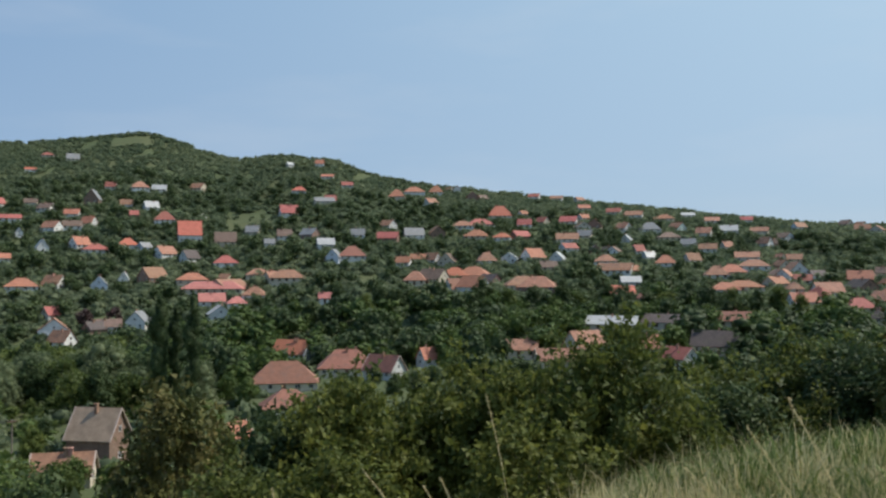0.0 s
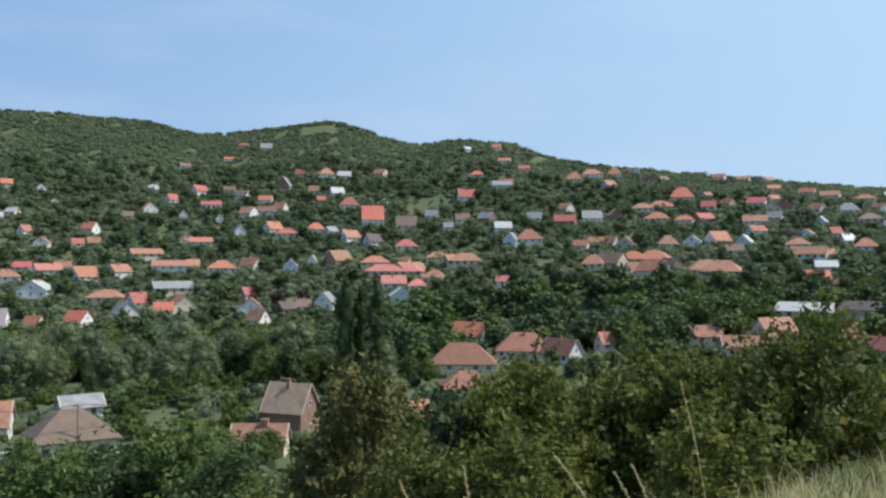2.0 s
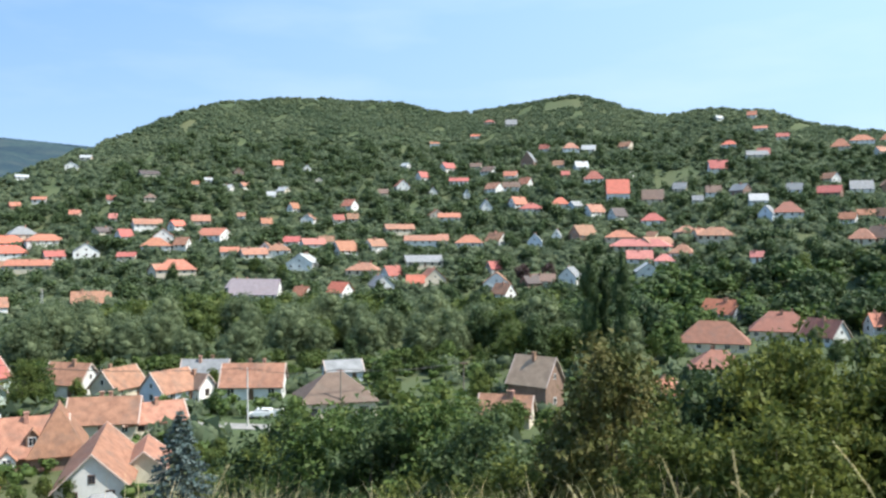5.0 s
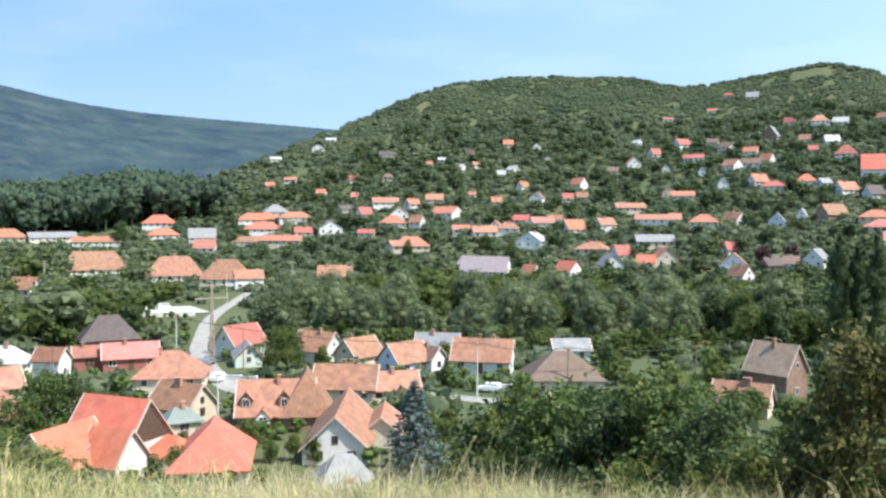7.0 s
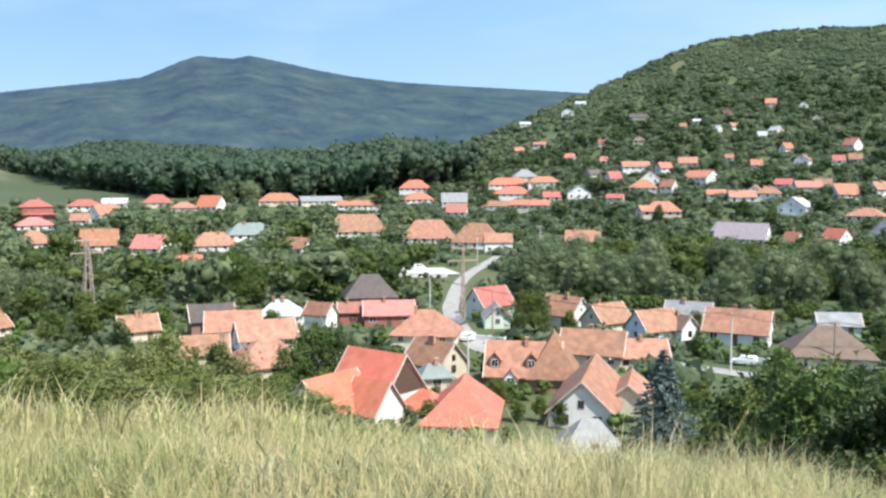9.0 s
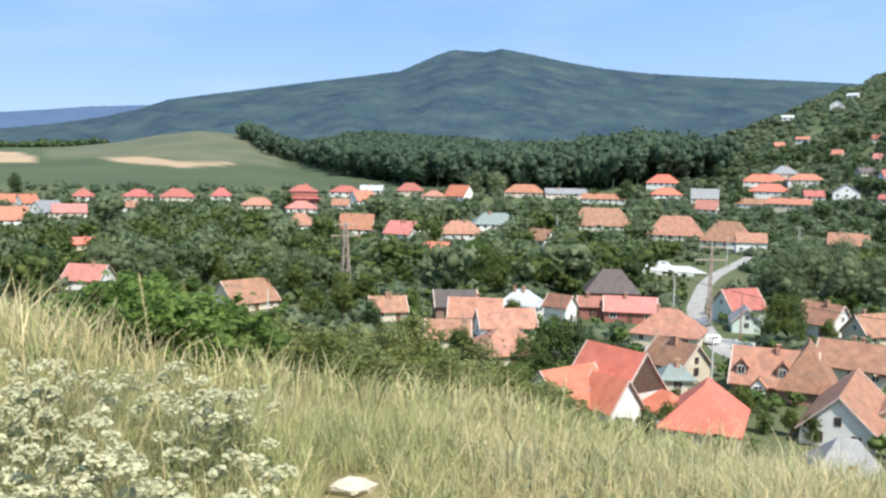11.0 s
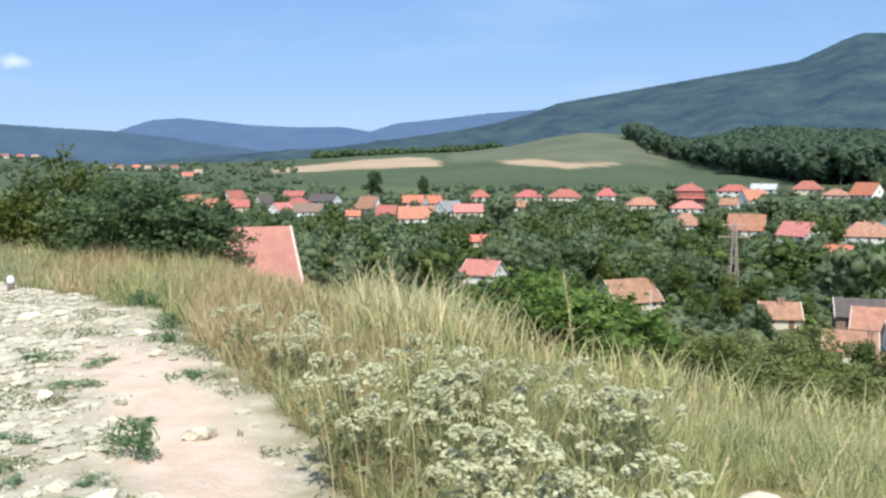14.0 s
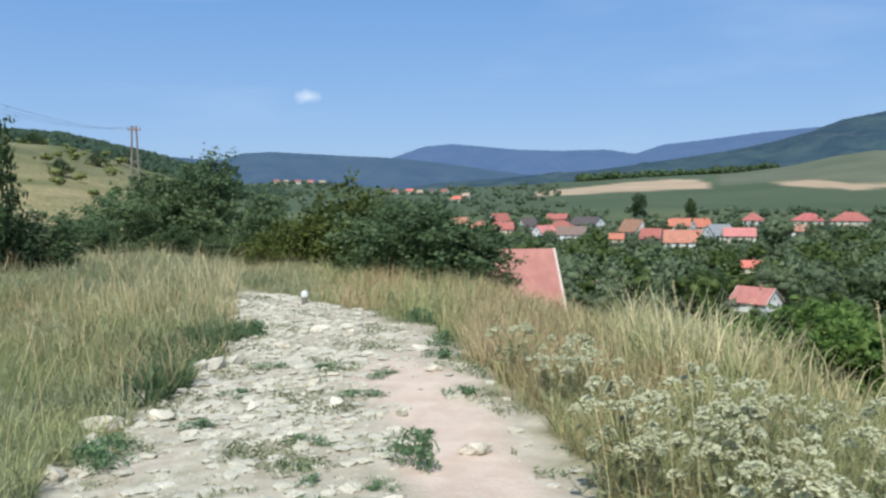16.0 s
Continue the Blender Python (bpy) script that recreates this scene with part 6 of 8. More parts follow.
def joined(pieces):
    vs, fs, n = [], [], 0
    for v, f in pieces:
        vs.append(v)
        fs.append(f + n)
        n += len(v)
    return np.concatenate(vs), np.concatenate(fs)


def icosahedron():
    g = (1 + math.sqrt(5)) / 2
    v = np.array([(-1, g, 0), (1, g, 0), (-1, -g, 0), (1, -g, 0), (0, -1, g), (0, 1, g), (0, -1, -g), (0, 1, -g), (g, 0, -1), (g, 0, 1), (-g, 0, -1), (-g, 0, 1)], float) / math.sqrt(1 + g * g)
    f = [(i, j, k) for i in range(12) for j in range(i + 1, 12) for k in range(j + 1, 12) if max(np.linalg.norm(v[i] - v[j]), np.linalg.norm(v[j] - v[k]), np.linalg.norm(v[i] - v[k])) < 1.06]
    f = [t if np.dot(np.cross(v[t[1]] - v[t[0]], v[t[2]] - v[t[0]]), v[t[0]]) > 0 else t[::-1] for t in f]
    return v, np.array(f)


ICO = icosahedron()


def crown_lobes(rs, high, wide, low, count):
    """Uneven lobes that fill a crown of that height and width over a bare stem."""
    out = [(0, 0, (high + low) / 2, wide * 0.3, wide * 0.3, (high - low) * 0.38)]
    for _ in range(count):
        a, u = rs.rand() * 2 * math.pi, rs.rand()
        z = low + (high - low) * (0.12 + 0.76 * u)
        reach = wide * 0.33 * math.sqrt(max(0.1, 1 - (2 * u - 0.85) ** 2)) * rs.uniform(0.7, 1.1)
        s = wide * rs.uniform(0.13, 0.23)
        out.append((math.cos(a) * reach, math.sin(a) * reach, z, s, s, s * rs.uniform(0.75, 1.1)))
    return out


def limbs(rs, lobes, high, low, thick):
    """A tapered, slightly bent stem with limbs that grow out of it."""
    v, f = tube([(0, 0, -0.4), (rs.normal() * 0.03 * high, 0, low * 0.7), (0, rs.normal() * 0.02 * high, high * 0.3), (0, rs.normal() * 0.03 * high, high * 0.48), (0, 0, high * 0.75)],
                [thick * 1.25, thick * 0.9, thick * 0.7, thick * 0.45, thick * 0.12])
    for lb in lobes[1:9]:
        root = rs.randint(7, 28)
        z = v[root, 2]
        mid = (lb[0] * 0.5, lb[1] * 0.5, z + (lb[2] - z) * 0.55)
        w, g = tube([v[root], mid, lb[:3]], [0.01, thick * 0.28, thick * 0.07], 5)
        g = np.where(g < 5, root, g - 5 + len(v))
        g = g[(g[:, 0] != g[:, 1]) & (g[:, 1] != g[:, 2]) & (g[:, 0] != g[:, 2])]
        v, f = np.concatenate([v, w[5:]]), np.concatenate([f, g])
    return v, f


def plant(name, label, category, material, stem, crown, group="", soft=False):
    """A tree or bush: an empty at its foot with its trunk and its crown."""
    root = tagged(new(name), label, category, group, "thing")
    for key, data, m in (("trunk", stem, BARK), ("crown", crown, material)):
        ob = new(key, mesh_of(key, *data, materials=(m,), soft=soft or key == "trunk"))
        ob.parent = root
    return root


def broadleaf(seed, high, wide, low, material, label, count=1100, size=0.42, lobes=11, name="tree", hang=0.0, thick=0.22, group="", face_out=0.6, core=0.0, per=0, spread=0.2):
    rs = np.random.RandomState(seed)
    lb = crown_lobes(rs, high, wide, low, lobes)
    p, d = twig_points(rs, lb, count, per, spread) if per else lobe_points(rs, lb, count)
    crown = [leaves(rs, p, d, size * 1.12, 0.66, hang=hang, face_out=face_out, pointed=True)]
    if core:  # dense foliage inside each lobe
        crown += [(ICO[0] * np.array(q[3:]) * core * rs.uniform(0.85, 1.1, (12, 1)) + q[:3], ICO[1]) for q in lb]
    return plant(name, label, "bush" if name == "bush" else "tree", material, limbs(rs, lb, high, low, thick), joined(crown), group, bool(core))


def poplar(seed, high, wide, label):
    rs = np.random.RandomState(seed)
    lb = []
    for k in range(26):
        u = k / 25
        w = wide * 0.5 * min(1, 2.6 * (1 - u) ** 0.7, 0.45 + 2.2 * u)
        a = rs.rand() * 6.3
        s = w * rs.uniform(0.55, 0.8)
        lb.append((math.cos(a) * w * 0.4, math.sin(a) * w * 0.4, 1.6 + u * (high - 2.2), s, s, s * 1.9))
    p, d = lobe_points(rs, lb, 5200, 0.7)
    crown = [leaves(rs, p, d, 0.25, hang=0.3, face_out=0.7)] + [(ICO[0] * np.array(q[3:]) * 0.8 + q[:3], ICO[1]) for q in lb]
    return plant("poplar", label, "tree", LEAF_DARK, limbs(rs, lb[:9], high, 1.5, 0.3), joined(crown), "poplar row")


def spruce(seed, high, wide, label):
    rs = np.random.RandomState(seed)
    ps, ds, stems = [], [], [tube([(0, 0, -0.3), (0, 0, high * 0.5), (0, 0, high)], [0.16, 0.09, 0.015])]
    for k in range(24):
        u = k / 24
        z0 = 0.6 + u * (high - 0.8)
        reach = wide * 0.5 * (1 - u) ** 0.85 + 0.12
        for a in np.arange(0, 6.28, 6.28 / max(5, 9 - k // 4)) + rs.rand() * 6:
            n = int(18 + 46 * (1 - u))
            s = rs.rand(n) ** 0.7 * reach * rs.uniform(0.8, 1.1)
            q = rs.normal(size=n) * 0.10 * (0.4 + s)
            ps.append(np.stack([math.cos(a) * s - math.sin(a) * q, math.sin(a) * s + math.cos(a) * q, z0 - 0.28 * s + 0.1 * s * s / reach - np.abs(rs.normal(size=n)) * 0.09], 1))
            ds.append(np.tile([math.cos(a) * 0.5, math.sin(a) * 0.5, 0.7], (n, 1)))
            stems.append(tube([(0, 0, z0), (math.cos(a) * reach * 0.9, math.sin(a) * reach * 0.9, z0 - 0.2 * reach)], [0.035, 0.008], 4))
    return plant("spruce", label, "tree", NEEDLE_BLUE, joined(stems), leaves(rs, np.concatenate(ps), np.concatenate(ds), 0.24, 0.45))


def set_down(ob, az, r, scale=1.0, sink=0.0, spin=None, stretch=1.0):
    m = Matrix.Translation(place(az, r, -sink)) @ pose(0, 0, 0, 0, 0, rng.uniform(0, 360) if spin is None else spin)
    ob.matrix_basis = m @ Matrix.Diagonal((scale, scale, scale * stretch, 1))
    return ob


def repeat(ob, az, r, scale=1.0, stretch=1.0):
    c = copy_thing(ob, Matrix.Identity(4))
    return set_down(c, az, r, scale, stretch=stretch)


def clear_of_homes(az, r, margin=1.5):
    """True where no house stands on the spot or close before it."""
    x, y = -math.sin(radians(az)) * r, math.cos(radians(az)) * r
    for a, q, half in homes:
        if abs(a - az) < 20 and abs(q - r) < 40:
            dx, dy = x + math.sin(radians(a)) * q, y - math.cos(radians(a)) * q
            if math.hypot(dx, dy) < half * 0.8 + margin:
                return False
    return True


def in_view_of_homes(az, r, tall):
    """True where a plant that tall would hide most of a house behind it."""
    top = None
    for a, q, half, wall in fronts:
        reach = 34 if q < 300 else (110 if a > 57 else 45)
        if 0 < q - r < reach and abs(a - az) < math.degrees((half * 0.8 + 0.8) / q):
            if top is None:
                top = (float(land(az, r)) + tall * 0.85 - EYE) / r
            if top > (float(land(a, q)) + (0.4 if a > 57 else 0.85) * wall - EYE) / q:
                return True
    return False


# --- poplars, the blue spruce ---
set_down(poplar(1, 28.4, 4.0, "tall dark poplar in a row of three by the stream"), 17.9, 188)
set_down(poplar(2, 25.6, 2.8, "slim dark poplar between two taller ones by the stream"), 16.9, 190)
set_down(poplar(3, 28.4, 3.4, "tall dark poplar at the end of a row by the stream"), 15.9, 187)
set_down(spruce(5, 12.2, 10.0, "blue-grey spruce in a garden beside a white house"), 44.0, 96)

# --- riverside and garden trees in the valley ---
WILLOW = [broadleaf(20 + k, 11.5, 13, 0.6, LEAF_WILLOW, "broad grey-green willow in the belt along the stream", 5200, 0.22, 34, "willow", 0.25, 0.35, "stream trees", 0.6, 0.56) for k in range(4)]
ROUND = [broadleaf(30 + k, 10, 9, 0.8, LEAF, "leafy green tree in the valley", 1900, 0.27, 18, "tree", 0, 0.24, "valley trees", 0.6, 0.56) for k in range(4)]
FRESH = [broadleaf(40 + k, 8, 7.5, 0.6, LEAF_FRESH, "bright green young tree in the valley", 1600, 0.25, 15, "tree", 0, 0.18, "valley trees", 0.6, 0.56) for k in range(2)]
DARK = [broadleaf(50 + k, 12, 7.5, 0.8, LEAF_DARK, "dark green tree in the valley", 1900, 0.27, 16, "tree", 0, 0.25, "valley trees", 0.6, 0.56) for k in range(2)]
WEEPING = broadleaf(60, 13, 12, 1.0, LEAF_FRESH, "weeping willow with hanging branches by the stream", 2600, 0.34, 18, "willow", 0.75, 0.35, "stream trees", 0.4)
PURPLE = broadleaf(61, 8, 8, 1.2, LEAF_PURPLE, "purple-leaved plum tree in a garden", 1100, 0.36, 11, "plum_tree", 0, 0.2)
YELLOWING = broadleaf(62, 8, 7, 0.8, LEAF_YELLOW, "yellowing tree below the dry grass slope", 2400, 0.2, 16, "tree", 0, 0.2, "", 0.5, per=12, spread=0.4)
used = set()


def from_kit(kit, az, r, scale, stretch=1.0):
    ob = kit[rng.randrange(len(kit))] if isinstance(kit, list) else kit
    if ob.name in used:
        return repeat(ob, az, r, scale, stretch)
    used.add(ob.name)
    return set_down(ob, az, r, scale, stretch=stretch)


GROVE = [broadleaf(64 + k, 9.5, 9, 0.5, (LEAF, LEAF_FRESH, LEAF_DARK)[k], ("leafy green tree", "bright green leafy tree", "dark green leafy tree")[k] + " on the slope above the houses", 6000, 0.15, 30, "tree", 0, 0.2, "slope trees", 0.5, per=24, spread=0.36) for k in range(3)]
for az, r, s in ((29.7, 34, 0.86), (27.4, 31, 0.68), (25.2, 27, 0.56), (31.8, 31, 0.64), (34.4, 33, 0.68), (36.4, 35, 0.62), (38.4, 52, 1.08), (35.4, 50, 1.08), (32.2, 46, 1.0), (29.2, 48, 1.0), (36.6, 61, 1.15), (26.4, 45, 0.9), (40.0, 58, 0.5), (33.6, 60, 1.05), (30.2, 64, 1.0), (66.6, 121, 1.05), (65.0, 124, 1.0), (67.9, 119, 0.85), (53.0, 164, 1.0), (52.0, 167, 0.85)):
    from_kit(GROVE, az, r, s)
from_kit(WEEPING, 71.6, 226, 1.0)
for az, r, s in ((41.5, 84, 0.34), (42.6, 80, 0.3), (40.7, 90, 0.38), (43.0, 88, 0.28), (39.6, 84, 0.4), (45.4, 86, 0.26), (46.8, 88, 0.24), (42.6, 104, 0.34), (42.1, 112, 0.36), (43.1, 120, 0.32), (41.6, 119, 0.34), (42.9, 97, 0.3), (40.9, 101, 0.36), (41.9, 128, 0.36)):
    from_kit(ROUND, az, r, s)
from_kit(PURPLE, 93.6, 58, 0.75)
from_kit(YELLOWING, 91.0, 68, 1.0)
from_kit(PURPLE, 22.2, 372, 1.1)
from_kit(PURPLE, 20.4, 378, 0.9)


def beside_yard(a, r):
    """False on the paved yard by the street and before it."""
    return not (56.4 < a < 61.4 and 232 < r < 291)


def belt(az0, az1, near, far, step, kits, low, high):
    """A loose belt of trees between two headings."""
    az = az0
    while az < az1:
        u = (az - az0) / (az1 - az0)
        r = near + (far - near) * u + rng.uniform(-9, 9)
        s = rng.uniform(low, high)
        if clear_of_homes(az, r, 3) and off_road(az, r, 2.5) and beside_yard(az, r):
            from_kit(rng.choice(kits), az, r, s)
        az += step * rng.uniform(0.6, 1.4) * 200 / r


belt(18, 27, 205, 215, 1.3, [DARK, DARK, ROUND], 0.9, 1.15)
belt(20, 54, 214, 216, 3.0, [WILLOW], 0.7, 1.12)
belt(21, 53, 232, 236, 2.7, [WILLOW, WILLOW, ROUND], 0.8, 1.25)
belt(21, 52, 250, 262, 3.0, [WILLOW, ROUND, DARK], 0.8, 1.25)
belt(18.5, 25, 222, 226, 1.2, [DARK, ROUND], 0.95, 1.2)
# trees that stand about the houses by the stream
belt(18.5, 26, 122, 126, 1.3, [ROUND, FRESH, DARK], 0.58, 0.72)
belt(-1, 12, 162, 166, 1.3, [ROUND, DARK, FRESH], 0.5, 0.62)
belt(-14, 12, 120, 126, 1.9, [ROUND, DARK, FRESH], 0.55, 0.75)
belt(-20, 14, 90, 92, 2.6, [ROUND, DARK], 0.6, 0.8)
belt(12.6, 19, 214, 222, 1.7, [WILLOW, FRESH], 0.75, 0.95)
belt(-22, 9, 335, 345, 2.4, [DARK, ROUND], 0.8, 1.15)
# garden trees this side of the stream
belt(21, 40, 172, 182, 2.4, [FRESH, ROUND, DARK], 0.35, 0.6)
belt(16, 37, 120, 126, 2.2, [FRESH, ROUND, FRESH], 0.55, 0.8)
belt(12, 38, 95, 100, 2.6, [ROUND, FRESH, ROUND], 0.55, 0.8)
belt(10, 36, 70, 74, 3.4, [ROUND, FRESH, DARK], 0.42, 0.62)
belt(14, 32, 148, 152, 2.4, [FRESH, ROUND], 0.55, 0.8)
belt(-31, -13, 66, 72, 1.6, [DARK, ROUND], 0.5, 0.7)
belt(-31, -14, 48, 52, 1.7, [DARK, ROUND], 0.34, 0.5)
belt(-31, -16, 36, 40, 1.6, [DARK, ROUND], 0.2, 0.3)
belt(-24, 8, 235, 225, 2.2, [ROUND, DARK], 0.5, 0.75)
belt(-24, 10, 195, 195, 2.4, [ROUND, DARK, FRESH], 0.5, 0.75)
belt(-26, 12, 150, 150, 2.8, [ROUND, DARK], 0.5, 0.8)
belt(41, 66, 112, 112, 3.2, [FRESH, ROUND, ROUND], 0.22, 0.36)
belt(40, 70, 140, 143, 3.0, [FRESH, ROUND, ROUND], 0.22, 0.4)
belt(42, 78, 178, 176, 2.6, [FRESH, ROUND, DARK], 0.3, 0.5)
belt(66, 96, 118, 130, 2.4, [FRESH, ROUND, ROUND], 0.4, 0.65)
belt(70, 100, 150, 158, 2.4, [FRESH, ROUND, DARK], 0.45, 0.7)
belt(76, 104, 185, 190, 2.2, [DARK, ROUND, FRESH], 0.5, 0.8)
belt(66, 100, 82, 90, 3.0, [FRESH, ROUND], 0.3, 0.5)
# trees left of the street
belt(61.6, 82, 215, 225, 1.9, [ROUND, FRESH, DARK], 0.6, 0.9)
belt(80, 100, 222, 226, 1.8, [WILLOW, ROUND, DARK], 0.7, 1.0)
def garden_tree(az, r, s, kit):
    from_kit(kit, az, r, s)


garden_tree(103.2, 480, 1.25, DARK)
garden_tree(100.0, 478, 0.9, DARK)
garden_tree(62.3, 470, 1.25, DARK)
garden_tree(64.2, 474, 0.95, FRESH)
garden_tree(72.0, 500, 1.1, WILLOW)
garden_tree(70.6, 502, 1.1, WILLOW)
garden_tree(50.5, 420, 0.8, DARK)
garden_tree(44.5, 395, 0.8, DARK)
garden_tree(39.4, 405, 0.8, ROUND)
garden_tree(31.5, 352, 0.75, DARK)
garden_tree(37.7, 388, 0.85, ROUND)
garden_tree(46.8, 148, 0.3, FRESH)
garden_tree(42.0, 152, 0.42, FRESH)
garden_tree(45.6, 150, 0.3, ROUND)
garden_tree(66.0, 112, 0.55, ROUND)
garden_tree(59.2, 100, 0.42, ROUND)
garden_tree(60.4, 97, 0.38, DARK)
garden_tree(57.2, 113, 0.4, ROUND)
garden_tree(54.8, 110, 0.45, ROUND)
garden_tree(53.4, 107, 0.36, FRESH)
garden_tree(51.8, 107, 0.32, ROUND)
garden_tree(50.6, 105, 0.34, ROUND)
garden_tree(56.0, 108, 0.38, DARK)
garden_tree(41.8, 93, 0.4, ROUND)
garden_tree(42.6, 92, 0.32, FRESH)
garden_tree(46.4, 92, 0.28, FRESH)
garden_tree(69.4, 168, 0.5, ROUND)
garden_tree(72.8, 132, 0.6, ROUND)
garden_tree(74.5, 128, 0.6, FRESH)
garden_tree(76.0, 140, 0.6, ROUND)
garden_tree(78.5, 150, 0.62, DARK)
garden_tree(80.5, 172, 0.7, ROUND)
garden_tree(82.5, 168, 0.7, ROUND)
garden_tree(85.0, 190, 0.75, DARK)
garden_tree(87.9, 210, 0.7, ROUND)
garden_tree(83.6, 205, 0.8, ROUND)
garden_tree(90.0, 205, 0.62, FRESH)
garden_tree(91.6, 210, 0.66, ROUND)
garden_tree(13.2, 470, 0.5, DARK)
garden_tree(27.0, 205, 0.7, FRESH)
garden_tree(29.0, 196, 0.55, ROUND)
garden_tree(31.0, 190, 0.55, FRESH)
garden_tree(33.4, 205, 0.6, DARK)

# --- woods on the slopes, and small trees between the far houses ---
def small_trees(variants, seed, tall, sprays=12, size=0.15, lobes=3, core_size=1.0, low=0.35, top=0.72, wide=0.245):
    """Templates of distant trees one metre high: an uneven core with sprays of leaves about it."""
    rs = np.random.RandomState(seed)
    out = []
    for _ in range(variants):
        lb = [(rs.normal() * 0.12, rs.normal() * 0.12, rs.uniform(low, top), wide * rs.uniform(0.73, 1.27) / tall, wide * rs.uniform(0.73, 1.27) / tall, wide * rs.uniform(0.73, 1.2)) for _ in range(lobes)]
        p, d = lobe_points(rs, lb, sprays, 0.8)
        core = []
        for x, y, z, a, b, c in lb:
            v = ICO[0] * (a, b, c) * core_size * rs.uniform(0.82, 1.12, (12, 1)) + (x, y, z)
            core.append((v, ICO[1]))
        stem = np.array([(-0.025, 0, -0.05), (0.025, 0, -0.05), (0, 0.03, -0.05), (0, 0, 0.5)]), np.array([(0, 1, 3), (1, 2, 3), (2, 0, 3)])
        out.append(joined([leaves(rs, p, d, size * 1.1, 0.95, 0.7, pointed=True), stem] + core))
    return out


def woods(name, label, material, spots, templates, seed, slim=1.0):
    """Many distant trees in one object. spots: az, r, height."""
    rs = np.random.RandomState(seed)
    spots = np.asarray(spots)
    z = land(spots[:, 0], spots[:, 1])
    base = np.stack([-np.sin(np.radians(spots[:, 0])) * spots[:, 1], np.cos(np.radians(spots[:, 0])) * spots[:, 1], z - 0.2], 1)
    which, pieces = rs.randint(len(templates), size=len(spots)), []
    for k, (v, f) in enumerate(templates):
        idx = np.where(which == k)[0]
        if not len(idx):
            continue
        a = rs.rand(len(idx)) * 6.283
        c, s = np.cos(a)[:, None], np.sin(a)[:, None]
        h = spots[idx, 2][:, None]
        w = h * rs.uniform(0.85, 1.35, (len(idx), 1)) * slim
        x = (v[None, :, 0] * c - v[None, :, 1] * s) * w + base[idx, 0][:, None]
        y = (v[None, :, 0] * s + v[None, :, 1] * c) * w + base[idx, 1][:, None]
        zz = v[None, :, 2] * h + base[idx, 2][:, None]
        V = np.stack([x, y, zz], -1).reshape(-1, 3)
        F = (f[None] + (np.arange(len(idx)) * len(v))[:, None, None]).reshape(-1, 3)
        pieces.append((V, F))
    return tagged(new(name, mesh_of(name, *joined(pieces), materials=(material,))), label, "woodland", kind="stuff")


def scatter(seed, az0, az1, r0, r1, spacing, low, high, keep=lambda a, r: True, homely=True):
    rs = np.random.RandomState(seed)
    n = int(0.5 * radians(az1 - az0) * (r1 * r1 - r0 * r0) / spacing ** 2)
    az, r = rs.uniform(az0, az1, n), np.sqrt(rs.uniform(r0 * r0, r1 * r1, n))
    out = []
    for a, q, h in zip(az, r, rs.uniform(low, high, n) * (rs.uniform(0.75, 1.2, n) if homely else rs.uniform(0.95, 1.04, n))):
        if not keep(a, q):
            continue
        if homely and (not clear_of_homes(a, q, 1.0) or in_view_of_homes(a, q, h)):
            continue
        out.append((a, q, h))
    return out


# leaf colour lightened and blued to paint in haze over the plantation
PLANTED = surface("hazed_plantation_leaf", (0.070, 0.110, 0.070), (0.112, 0.158, 0.098), 0.02, 0.8, fine=9, per_island=0.1, through_light=0.5)
SMALL = small_trees(12, 11, 0.85, 24, 0.15, 1, 0.8, 0.25, 0.42, 0.46)
UNEVEN = small_trees(6, 14, 1.0, 40, 0.10, 3, 0.8)
GROWN = small_trees(8, 13, 1.0, 230, 0.05, 9, 0.55)
TALL = small_trees(8, 12, 1.5, 60, 0.062, 6, 0.8, 0.3, 0.8, 0.2)


def open_patch(a, r):
    """Meadows and vineyards left clear on the slope."""
    if 11.0 < a < 13.9 and 572 < r < 632 and math.sin(a * 7.0) + math.sin(r * 0.35 + a * 3) > -0.9:
        return False
    if 18.4 < a < 20.8 and 930 < r < 985:
        return False
    return math.sin(a * 1.3 + r * 0.021) + math.sin(a * 0.7 - r * 0.033 + 2) + math.sin(a * 2.9 + r * 0.05) > -2.2


slope = lambda a, r: r < ridge_line(a)[0] + 25 and r > np.interp(a, (-35, -5, 16, 20, 52, 62), (300, 340, 345, 322, 325, 420)) and open_patch(a, r)
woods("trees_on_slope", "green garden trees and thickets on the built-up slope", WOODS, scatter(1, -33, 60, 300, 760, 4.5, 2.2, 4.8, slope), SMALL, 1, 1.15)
woods("tall_slope_trees", "taller dark trees among the houses on the slope", LEAF_DARK, scatter(15, -33, 58, 300, 760, 11, 5.0, 9.5, lambda a, r: slope(a, r) and r < 0.84 * ridge_line(a)[0]), GROWN, 15, 0.9)


def garden_spots():
    """Small trees and hedges before the fronts of the houses on the slope, up to their eaves."""
    out = []
    for a, q, half, wall in fronts:
        if q > 290:
            for _ in range(int(half * 1.5) + 3):
                if rng.random() < 0.8:
                    out.append((a + rng.uniform(-1.15, 1.15) * math.degrees(half / q), q - half * 0.75 - rng.uniform(0.6, 4.5), min(wall, 4.0) * rng.uniform(0.5, 1.25)))
            for _ in range(3):
                out.append((a + rng.choice((-1, 1)) * math.degrees((half + rng.uniform(1.5, 4)) / q), q + rng.uniform(-3, 5), rng.uniform(3.0, 6.5)))
    return out


